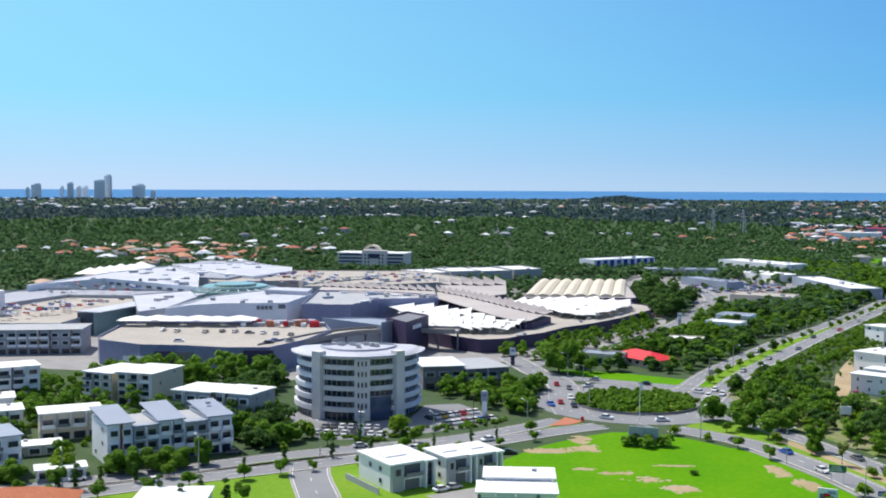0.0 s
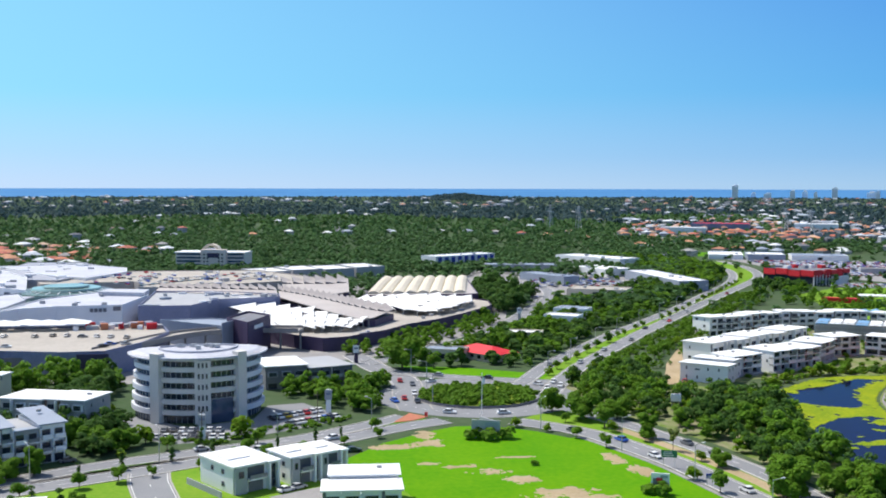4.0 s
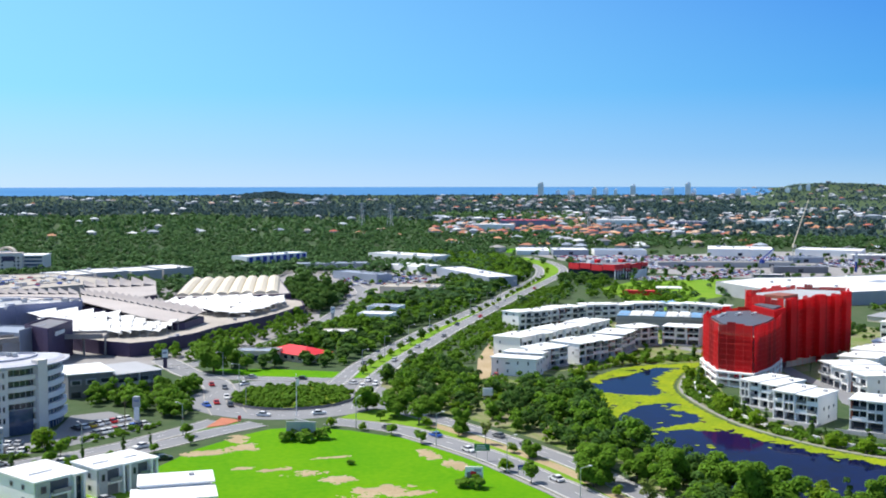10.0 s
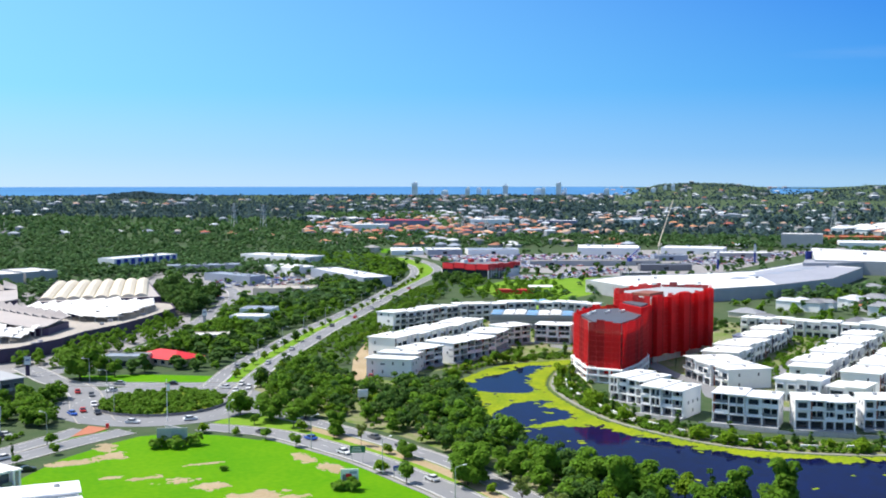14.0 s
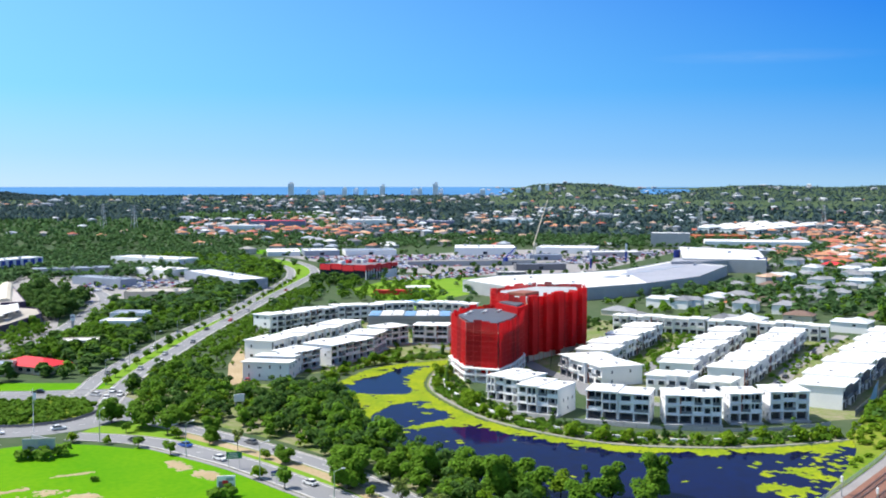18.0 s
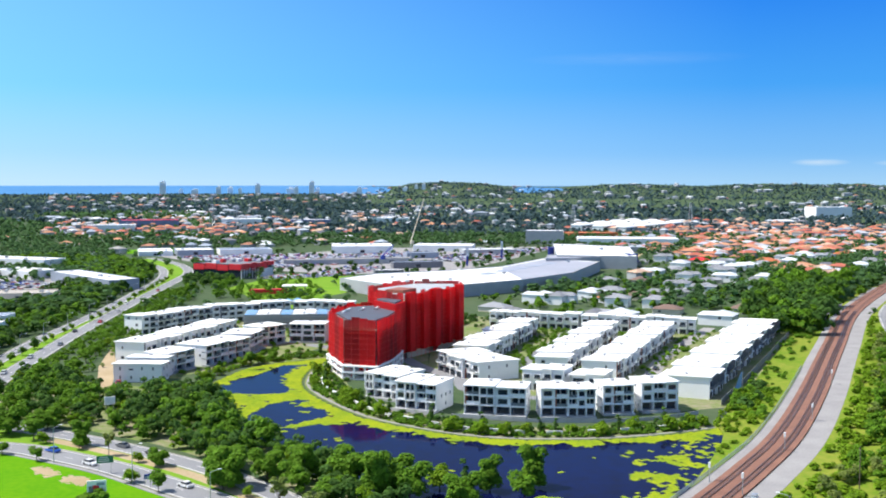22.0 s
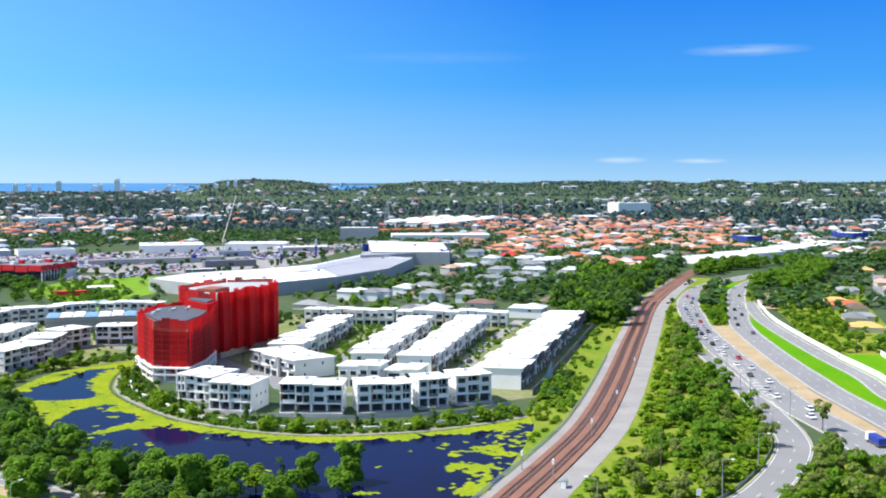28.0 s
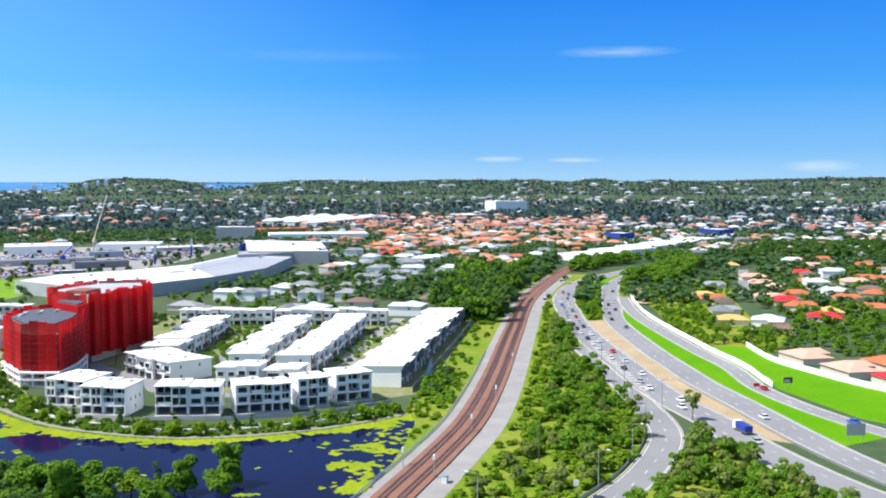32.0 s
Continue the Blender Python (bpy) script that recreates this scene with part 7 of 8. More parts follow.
sheet("ground_ramp_bend", ramp_wood, 0.013, "scrub", "grassy ground inside the ramp bend", "verge")
thicket("ramp_wood_olive", fill(ramp_wood, 8.5, 0.5, 0.9, 124), "wood", "leafolive", "olive trees inside the ramp bend", "woodland")
thicket("ramp_wood", fill(ramp_wood, 6.8, 0.45, 0.85, 24), "wood", "leaf", "mid-green trees inside the ramp bend", "woodland")
thicket("ramp_scrub", fill(ramp_wood, 5.2, 0.4, 0.9, 25), "scrub", "leafbright", "bright scrub inside the ramp bend", "scrub")
thicket("estate_bushes", fill([(300, 224), (312, 226), (345, 250), (340, 242), (318, 226), (298, 216)], 4.2, 0.7, 1.2, 26), "scrub", "leafdark", "dark bushes behind the townhouses", "shrubs")
gums = [(455, 318), (470, 300), (530, 330), (600, 372), (700, 425), (680, 450), (580, 420), (500, 365)]
thicket("rail_wood", fill(gums, 9.5, 1.0, 2.3, 27), "wood", "leaf", "tall green trees beside the railway", "woodland")
thicket("rail_wood_dark", fill(gums, 13, 1.2, 2.5, 28), "wood", "leafdark", "tall dark trees beside the railway", "woodland")
thicket("rail_understorey", fill(gums, 6, 0.5, 1.0, 66), "scrub", "leafbright", "bright undergrowth between tall trees", "scrub")
thicket("motorway_wood", fill([(425, 165), (500, 218), (580, 268), (640, 300), (720, 330), (760, 290), (640, 240), (560, 200), (500, 160), (440, 150)], 10.5, 0.35, 0.75, 29), "wood", "leaf", "green trees beyond the motorway", "woodland")
sheet("ground_motorway_bank", [(425, 165), (500, 218), (580, 268), (640, 300), (720, 330), (760, 290), (640, 240), (560, 200), (500, 160), (440, 150)], 0.011, "scrub", "rough green bank beyond the motorway", "verge")
thicket("motorway_bank_scrub", fill([(425, 165), (500, 218), (580, 268), (640, 300), (720, 330), (760, 290), (640, 240), (560, 200), (500, 160), (440, 150)], 7, 0.6, 1.3, 67), "scrub", "leafbright", "bright scrub beyond the motorway", "scrub")
thicket("motorway_end_wood", fill([(640, 326), (760, 362), (900, 404), (930, 380), (800, 330), (700, 305)], 8, 0.8, 1.8, 68), "wood", "leaf", "green trees where the motorway bends away", "woodland")
sheet("path_cutting", [(585, 282), (650, 316), (720, 344), (726, 336), (656, 306), (590, 274)], 0.03, "sand", "bare tan earth above the barrier", "bare soil")
thicket("bend_trees", fill([(745, 415), (800, 436), (850, 436), (905, 418), (905, 408), (800, 414), (768, 400)], 6.5, 0.9, 1.7, 71, False), "wood", "leaf", "trees closing the view along railway and motorway", "woodland")
thicket("south_wood", fill([(468, 172), (560, 190), (640, 170), (560, 90), (500, 60), (460, 110)], 8.5, 0.5, 1.1, 30), "wood", "leaf", "green wood behind the white fence", "woodland")
thicket("south_wood_far", fill([(900, 340), (1150, 400), (1200, 290), (1000, 210), (960, 320)], 9.5, 1.2, 1.9, 31), "mid", "leafdark", "dark tall wood beyond the houses", "woodland")
thicket("motorway_median_trees", fill(band(MWAY_A, 8, 13, 50, 75), 5, 0.4, 0.7, 32), "wood", "leaf", "small trees in the motorway median", "trees")
thicket("rail_end_wood", fill([(700, 425), (900, 450), (880, 380), (760, 380), (720, 405)], 7.5, 0.8, 1.3, 33), "mid", "leafdark", "trees where the railway bends away", "woodland")
thicket("suburb_trees", fill([(386, 448), (470, 345), (1000, 480), (1000, 640), (800, 690), (640, 560), (430, 525)], 12.5, 0.45, 0.95, 34), "mid", "leaf", "garden trees between suburban houses", "trees")
thicket("south_suburb_trees", fill([(480, 130), (600, 90), (1010, 250), (960, 330), (700, 260)], 8.0, 0.35, 0.85, 35), "mid", "leaf", "garden trees between suburban houses", "trees")
thicket("lot_trees", fill([(330, 560), (370, 600), (420, 700), (360, 740), (300, 620)], 10, 0.5, 0.9, 36), "wood", "leaf", "trees on the grass lot by the avenue", "trees")
sheet("ground_lot", [(318, 560), (365, 545), (372, 600), (440, 640), (480, 720), (400, 735), (345, 690)], 0.02, "verge", "rough grass lot beside the avenue", "verge")
thicket("yard_trees", fill([(440, 640), (600, 720), (900, 900), (560, 1000), (420, 860)], 24, 0.5, 0.9, 37), "mid", "leafdark", "scattered trees between the car yards", "trees")
thicket("garden_strips", fill([(286, 300), (300, 290), (420, 350), (365, 420), (284, 352)], 4.2, 0.35, 0.6, 38), "scrub", "leaf", "clipped garden strips in the estate streets", "shrubs")
thicket("bank_planting", fill(band(NORTH_SHORE, -2.8, -11, 14), 2.6, 0.25, 0.55, 39), "scrub", "leaf", "dense low planting on the pond bank", "shrubs")
thicket("bank_planting_bright", fill(band(NORTH_SHORE, -2.8, -9), 3.4, 0.2, 0.45, 40), "scrub", "leafbright", "bright low planting on the pond bank", "shrubs")

sheet("ground_estate", [(268, 232), (300, 222), (470, 312), (420, 362), (392, 430), (330, 425), (290, 380), (262, 345), (246, 300)], 0.006, "estatesoil", "planted garden ground between townhouses", "garden")
sheet("ground_estate_west", [(158, 385), (190, 394), (226, 402), (262, 420), (335, 490), (300, 540), (206, 525), (168, 440)], 0.006, "estatesoil", "planted garden ground round the white townhouses", "garden")
sheet("ground_tower_lot", [(292, 384), (330, 424), (396, 432), (382, 472), (330, 492), (262, 422), (232, 392), (262, 345)], 0.005, "estatesoil", "planted ground round the netted towers", "garden")
thicket("tower_shrubs", fill([(292, 384), (330, 424), (396, 432), (382, 472), (330, 492), (262, 422)], 5.5, 0.5, 1.1, 72), "scrub", "leafdark", "dark shrubs behind the netted towers", "shrubs")
bank = band(NORTH_SHORE, -1.2, -17, 8)
sheet("ground_bank_garden", bank, 0.025, "estatesoil", "planted bank between pond path and townhouses", "garden")
thicket("bank_hedges", fill(band(NORTH_SHORE, -3.5, -16, 8), 2.9, 0.28, 0.6, 60), "scrub", "leaf", "green hedges below the townhouses", "shrubs")
thicket("bank_hedges_dark", fill(band(NORTH_SHORE, -6, -17, 8), 4.0, 0.35, 0.75, 61), "scrub", "leafdark", "dark shrubs below the townhouses", "shrubs")
thicket("estate_gardens", fill([(286, 300), (300, 265), (440, 340), (365, 425), (270, 352)], 4.6, 0.35, 0.7, 62), "scrub", "leaf", "green garden strips between the townhouses", "shrubs")
thicket("west_gardens", fill([(160, 390), (190, 394), (240, 402), (330, 480), (300, 535), (206, 520)], 5.8, 0.35, 0.75, 63), "scrub", "leaf", "garden shrubs round the white townhouses", "shrubs")
thicket("shore_reeds", fill(band(RAIL, -10.5, -24, 4, 34), 3.6, 0.3, 0.75, 140), "scrub", "leafbright", "reeds and low bushes between pond and railway", "shrubs")
thicket("slope_bushes", fill(band(RAIL, -11, -24, 26, 64), 6.5, 0.3, 0.9, 141), "scrub", "leaf", "green bushes on the grassy railway slope", "shrubs")
thicket("railway_bushes", fill([(285, 204), (300, 212), (316, 226), (330, 240), (320, 238), (296, 222)], 3.6, 0.5, 1.1, 65), "scrub", "leaf", "green bushes between railway and fence", "shrubs")
# estate streets and yards
for nm, p in (("road_estate_lane", spline([(262, 300), (300, 270), (360, 305), (450, 352)])), ("road_estate_street", spline([(268, 316), (290, 324), (340, 356), (385, 388)])), ("road_estate_bend", spline([(256, 430), (262, 405), (272, 385), (262, 350), (256, 318), (246, 296), (262, 262)]))):
    setting(nm, ribbon(Geo(), p, -3.2, 3.2, -0.1, 0.03), "path" if "lane" in nm else "asphalt", "narrow estate street between townhouse rows", "road")
sheet("ground_office", [(-75, 420), (-62, 330), (-64, 300), (-20, 303), (20, 332), (38, 352), (34, 420), (-5, 440)], 0.01, "ground", "planted grass ground round the office", "verge")
sheet("pavement_carpark", [(-58, 356), (-52, 338), (-43, 324), (-33, 315), (-18, 316.5), (3, 329), (20, 342.5), (12, 358), (6, 369), (-6, 366), (-10, 346), (-30, 336), (-46, 354)], 0.03, "asphalt", "asphalt car park in front of the office", "car park", True)
sheet("pavement_yard", [(430, 850), (470, 740), (560, 700), (660, 760), (880, 900), (700, 1000), (560, 980), (440, 1030)], 0.02, "path", "pale asphalt car yards", "car park", True)
sheet("pavement_retail", [(200, 720), (262, 720), (262, 820), (240, 880), (215, 860)], 0.02, "path", "pale retail car park", "car park", True)
sheet("pavement_site", [(640, 700), (800, 800), (860, 760), (700, 640)], 0.025, "sand", "bare building-site ground", "car park", True)
sheet("path_sand", [(140, 388), (148, 404), (158, 430), (171, 456), (186, 484), (195, 492), (184, 465), (174, 446), (161, 417), (150, 394), (142, 374), (137, 374)], 0.03, "sand", "sandy track beside the white townhouses", "path")
sheet("path_shore", band(NORTH_SHORE, -3.0, -1.9, 18), 0.05, "path", "pale path along the pond", "path")
sheet("pavement_drive", [(-4, 258), (10, 266), (18, 262), (12, 250), (2, 250)], 0.02, "path", "pale concrete driveway", "path")
sheet("path_footway", band(WEST_LOW, 5.2, 7.2, 6, 26), 0.03, "path", "pale concrete footpath", "path")
sheet("path_footway_north", band(WEST_UP, -4.6, -7.4, 2, 30), 0.03, "path", "pale concrete footpath", "path")
sheet("path_verge_sand", band(SOUTH_B, 4.2, 8.0, 4, 22), 0.025, "sand", "sandy bare verge beside the road", "path")
sheet("path_lawn_edge", band(SOUTH_A, 5.2, 6.6, 4, 20), 0.05, "path", "pale footpath along the lawn", "path")
M["terracotta"] = mat("terracotta_paving", (0.48, 0.17, 0.09), 0.85, (0.4, 0.13, 0.07), 0.3, 2)
sheet("pavement_splitter", [(33.5, 334), (40, 347), (45.5, 341), (40, 336)], 0.2, "terracotta", "terracotta-paved traffic island", "traffic island", True)
g = Geo()
SOIL = ((30, 303, 9, 0.45), (42, 306, 5, 1.0), (41, 316, 3.5, 1.8), (46, 279, 5, 0.45), (53, 273.5, 6, 0.5), (60, 265, 6, 0.6), (67, 251, 9, 0.6), (74, 247, 6, 0.5), (89, 281, 3, 2.6), (92.5, 268, 3, 2.6), (37, 283, 5, 0.35), (62, 287, 6, 0.2))
for j in range(240, 322):
    for i in range(16, 100):
        for si in range(2):
            for sj in range(2):
                x, y = i + si * 0.5, j + sj * 0.5
                d = min(math.hypot(x - cx, (y - cy) / k) / r for cx, cy, r, k in SOIL)
                if d < 1.3 and d + 0.75 * noise.noise((x / 4, y / 4, 1)) + 0.45 * noise.noise((x / 1.2, y / 1.2, 2)) < 0.78:
                    g.box(x, y, 0.0, 0.52, 0.52, 0.045 + 0.003 * ((i + j) % 3))
setting("bare_soil", g, "sand", "bare sandy patches worn in the lawn", "bare soil", "stuff")
for nm, ln, w0, w1, i0, i1 in (("ground_verge_boulevard", WEST_UP, -7.6, -13, 2, 34), ("ground_verge_curve", SOUTH_A, 6.8, 10.5, 4, 18), ("ground_verge_side", WEST_LOW, 7.4, 13, 5, 17)):
    sheet(nm, band(ln, w0, w1, i0, i1), 0.022, "lawn", "mown grass verge beside the road", "verge")


# ---- the far country: woods and roofs out to the coast ----
take(RETAIL)
far_spots, dist_spots, far_dark, green_spots = [], [], [], []
roofs = {"paleroofs": Geo(), "orangeroofs": Geo(), "darkroofs": Geo()}
walls = Geo()
fr = random.Random(77)


def add_house(x, y, z, w, d, h, turn, key):
    c, s = math.cos(turn), math.sin(turn)

    def tr(vs):
        return [(x + a * c - b * s, y + a * s + b * c, z + q) for a, b, q in vs]
    g = Geo()
    hip_roof(g, w, d, h, 2.4)
    roofs[key].add(tr(g.v), g.f)
    walls.add(tr([(0, 0, -2), (w, 0, -2), (w, d, -2), (0, d, -2), (0, 0, h), (w, 0, h), (w, d, h), (0, d, h)]), [(0, 1, 5, 4), (1, 2, 6, 5), (2, 3, 7, 6), (3, 0, 4, 7)])


def town(a, r, x, y):
    """How built-up the far country is, 0 to 1, and how many of its roofs are orange."""
    n = noise.noise((x / 240, y / 240, 3.3)) + 0.5 * noise.noise((x / 90, y / 90, 7.7))
    if a > -15:
        s, o = 0.07 * n - 0.012, 0.1
        if a > 5 and r < 1350:
            s, o = 0.3 * n - 0.01, 0.5
        if r > 2900:
            s, o = 0.05 + 0.24 * n, 0.05
    elif a > -41:
        s, o = 0.03, 0.3
        if 1480 < r < 2050:
            s, o = 0.2 + 0.42 * n, 0.66
        elif r >= 2050:
            s, o = 0.1 + 0.36 * n, 0.17
        if a < -36 and r < 2150:
            s *= 0.3
        if -18 < a:
            s *= 0.08
    elif a > -47:
        s, o = (0.03 + 0.1 * n, 0.3) if 1250 < r < 2500 else (0.12 + 0.34 * n, 0.14)
    else:
        s, o = 0.06 + 0.32 * n, 0.12
        if r < 1950:
            s, o = 0.4 + 0.35 * n, 0.78
        if a < -63 and r < 1950:
            s, o = 0.12 + 0.4 * n, 0.3
    if r > 3300 and a < -36:
        s *= 0.35
    return max(0.0, min(0.8, s)), o


count = 0
while count < 42000:
    a = fr.uniform(-84, 25)
    top = 4750 if a < -34 else 3940
    r = math.exp(fr.uniform(math.log(640), math.log(top))) if count % 2 else 1 / fr.uniform(1 / top, 1 / 900)
    x, y = -math.sin(radians(a)) * r, math.cos(radians(a)) * r
    count += 1
    if not free(x, y) or (r < 1250 and -62 < a < -21 and (x < 480 or y > 560 and x < 860)):
        if not (a > -21 or free(x, y) and fr.random() < 0.08):
            continue
    if a > -21 and r < 860 and not free(x, y):
        continue
    z = land(x, y)
    s, o = town(a, r, x, y)
    if fr.random() < s and (r > 1400 or all(free(x + i, y + j) for i in (-20, 0, 20) for j in (-20, 0, 20))):
        k = max(1.0, min(1.3, r / 1900))
        key = "orangeroofs" if fr.random() < o else fr.choice(("paleroofs", "paleroofs", "darkroofs"))
        big = fr.random() < 0.05 and 1900 < r < 3500
        k *= 0.8 if r > 1450 else 1.0
        add_house(x, y, z, fr.uniform(13, 19) * k * (2.4 if big else 1), fr.uniform(10, 13) * k * (1.5 if big else 1), fr.choice((3, 3, 5.5)) * (1 if r < 1500 else 1.3), fr.uniform(0, 6.28), "paleroofs" if big else key)
    else:
        k = 1.0 if r < 1300 else min(1.6, r / 1300)
        q = (x, y, z - 0.5, fr.uniform(0.7, 1.25) * k)
        if r < 1500:
            (far_dark if noise.noise((x / 60, y / 60, 9)) > -0.1 else far_spots).append(q)
        else:
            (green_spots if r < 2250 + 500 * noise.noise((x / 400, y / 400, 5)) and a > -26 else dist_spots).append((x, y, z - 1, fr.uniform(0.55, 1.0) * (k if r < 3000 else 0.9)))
for _ in range(9000):
    a, r = fr.uniform(-34, 25), fr.uniform(2500, 3930)
    x, y = -math.sin(radians(a)) * r, math.cos(radians(a)) * r
    dist_spots.append((x, y, land(x, y) - 2, fr.uniform(0.8, 1.2)))
ridge_spots = []
for _ in range(8500):
    a, r = fr.uniform(-86, -34.5), fr.uniform(3480, 4350)
    if fr.random() < 0.2:
        a, r = fr.uniform(-12.5, -6.5), fr.uniform(3500, 3930)
    if fr.random() > 0.12 + np.interp(a, RIDGE_AZ, RIDGE_H) / 9:
        continue
    x, y = -math.sin(radians(a)) * r, math.cos(radians(a)) * r
    if fr.random() < 0.012 and a < -36 and land(x, y) - 50 * ((r - 1500) / 3300) ** 2 < 22:
        add_house(x, y, land(x, y), fr.uniform(18, 30), 15, 7, fr.uniform(0, 6), "paleroofs")
    ridge_spots.append((x, y, land(x, y) - 3, fr.uniform(0.7, 1.5)))
M["paleroofs"] = mat("far_pale_roofs", (1, 1, 1), 0.6, (0.85, 0.85, 0.85), 0.05, 0.5, palette=((0.6, 0.64, 0.7), (0.4, 0.45, 0.52), (0.72, 0.74, 0.76), (0.3, 0.34, 0.41), (0.46, 0.47, 0.5)))
M["orangeroofs"] = mat("far_tiled_roofs", (1, 1, 1), 0.8, (0.8, 0.8, 0.8), 0.05, 0.5, palette=((0.5, 0.18, 0.09), (0.42, 0.19, 0.11), (0.55, 0.26, 0.14), (0.46, 0.13, 0.08), (0.56, 0.38, 0.27)))
M["darkroofs"] = mat("far_dark_roofs", (1, 1, 1), 0.8, (0.8, 0.8, 0.8), 0.05, 0.5, palette=((0.2, 0.2, 0.22), (0.28, 0.2, 0.16), (0.16, 0.17, 0.2), (0.34, 0.33, 0.32)))
for key, lb in (("paleroofs", "pale metal roofs of distant houses"), ("orangeroofs", "orange tiled roofs of distant houses"), ("darkroofs", "dark tiled roofs of distant houses")):
    setting("distant_" + key, roofs[key], key, lb, "roofs", "stuff")
setting("distant_house_walls", walls, "midgrey", "pale walls of distant houses", "houses", "stuff")
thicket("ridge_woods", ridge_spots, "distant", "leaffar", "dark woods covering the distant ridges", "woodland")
thicket("distant_trees", far_spots, "far", "leafwood", "green trees of the suburbs beyond the mall", "woodland")
thicket("distant_dark_trees", far_dark, "far", "leafwood", "dark woods beyond the mall", "woodland")
thicket("distant_green_woods", green_spots, "distant", "leafwood", "green woods between mall and coast", "woodland")
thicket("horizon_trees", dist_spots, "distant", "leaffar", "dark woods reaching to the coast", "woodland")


# ---- vehicles ----
def side_profile(pts, w, x=0.0):
    """A side profile (length, height) drawn across a width w."""
    n = len(pts)
    vs = [(a, -w / 2, z) for a, z in pts] + [(a, w / 2, z) for a, z in pts]
    return Geo().add(vs, [(i, (i + 1) % n, n + (i + 1) % n, n + i) for i in range(n)] + [tuple(range(n - 1, -1, -1)), tuple(range(n, 2 * n))])


def wheel_geo():
    g = Geo()
    k = [2 * math.pi * i / 10 for i in range(10)]
    vs = [(0.33 * math.cos(a), -0.11, 0.33 * math.sin(a)) for a in k] + [(0.33 * math.cos(a), 0.11, 0.33 * math.sin(a)) for a in k]
    return g.add(vs, [(i, (i + 1) % 10, 10 + (i + 1) % 10, 10 + i) for i in range(10)] + [tuple(range(9, -1, -1)), tuple(range(10, 20))])


M["tyre"] = mat("black_rubber", (0.02, 0.02, 0.02), 0.9)
PAINTS = {"white": (0.8, 0.8, 0.8), "silver": (0.45, 0.46, 0.48), "black": (0.02, 0.02, 0.025), "red": (0.55, 0.02, 0.02), "blue": (0.03, 0.12, 0.5), "grey": (0.14, 0.15, 0.16), "yellow": (0.75, 0.5, 0.02)}
for k, c in PAINTS.items():
    M["car_" + k] = mat(k + "_car_paint", c, 0.3, tuple(v * 0.9 for v in c), 0.5, 3, spec=0.6)
_wheel = wheel_geo().mesh("wheel", M["tyre"])
SEDAN = [(-2.2, 0.3), (2.2, 0.3), (2.25, 0.7), (1.3, 0.92), (-2.0, 0.95), (-2.25, 0.75)]
CABIN = [(1.2, 0.9), (0.45, 1.42), (-1.1, 1.46), (-1.75, 0.94)]
ROOF = [(0.42, 1.42), (0.36, 1.49), (-1.0, 1.52), (-1.1, 1.46)]
_glass = side_profile(CABIN, 1.62).mesh("cabin_glass", M["glass"])
_car = {k: (side_profile(SEDAN, 1.82).mesh("body", M["car_" + k]), side_profile(ROOF, 1.56).mesh("roof_panel", M["car_" + k])) for k in PAINTS}
crng = random.Random(31)


def car(x, y, turn, paint=None, where="on the road", z=0.06, group="cars"):
    paint = paint or crng.choices(("white", "silver", "black", "grey", "red", "blue"), (6, 3, 3, 2, 1, 0.7))[0]
    t = thing("car", x, y, z, turn, "%s car %s" % (paint, where), "car", group)
    for nm, me in (("body", _car[paint][0]), ("cabin_glass", _glass), ("roof_panel", _car[paint][1])):
        o = new(nm, me)
        o.parent = t
    for a in (-1.35, 1.4) if math.hypot(x, y) < 310 else ():
        for b in (-0.82, 0.82):
            placed("wheel", _wheel, t, a, b, 0.33)
    return t


def traffic(line, off, spots, flip, where, z=0.06, paints=()):
    """Cars at the given distances along a line, off metres to its right."""
    d = offset(line, off)
    tot = 0.0
    todo = sorted(spots)
    for a, b in zip(d[:-1], d[1:]):
        k = math.hypot(b[0] - a[0], b[1] - a[1])
        while todo and todo[0] < tot + k:
            f = (todo.pop(0) - tot) / k
            car(a[0] + (b[0] - a[0]) * f, a[1] + (b[1] - a[1]) * f, math.degrees(math.atan2(b[1] - a[1], b[0] - a[0])) + (180 if flip else 0), crng.choice(paints) if paints else None, where, z)
        tot += k


traffic(MWAY_A, -2.0, [118, 150, 163, 190, 214, 240, 252, 268, 287, 300, 316, 333, 348, 362, 381, 399, 417, 440, 468], True, "in slow motorway traffic")
traffic(MWAY_A, 2.2, [70, 128, 176, 205, 229, 259, 281, 307, 325, 344, 371, 390, 409, 431, 455], True, "in slow motorway traffic")
traffic(MWAY_B, -1.8, [98, 330, 356, 396, 430], False, "on the motorway")
traffic(MWAY_B, 1.8, [300, 372, 410, 470], False, "on the motorway")
traffic(SLIP_B, 0.5, [38], False, "on the motorway slip road", paints=("blue",))
traffic(SLIP_B, 0.5, [92], False, "on the motorway slip road", paints=("red",))
traffic(RAMP, -1.8, [30], False, "on the motorway ramp", paints=("black",))
traffic(AVE_R, -2.0, [32, 45, 92, 130, 210, 330], True, "on the avenue")
traffic(AVE_R, 2.0, [38, 70, 108, 165, 245, 290, 410], True, "on the avenue")
traffic(AVE_L, 1.5, [52, 118, 190, 300], False, "on the avenue")
traffic(SOUTH_A, 1.8, [22, 58], False, "on the curving road")
traffic(SOUTH_A, -1.8, [40, 84, 97], True, "on the curving road")
traffic(SOUTH_B, 0, [24, 62, 75], True, "on the service road")
traffic(WEST_LOW, 1.6, [42, 66, 140], False, "on the boulevard")
traffic(WEST_UP, 1.4, [72, 150], True, "on the boulevard")
traffic(NORTH, 2.0, [12, 26, 44], True, "waiting at the roundabout")
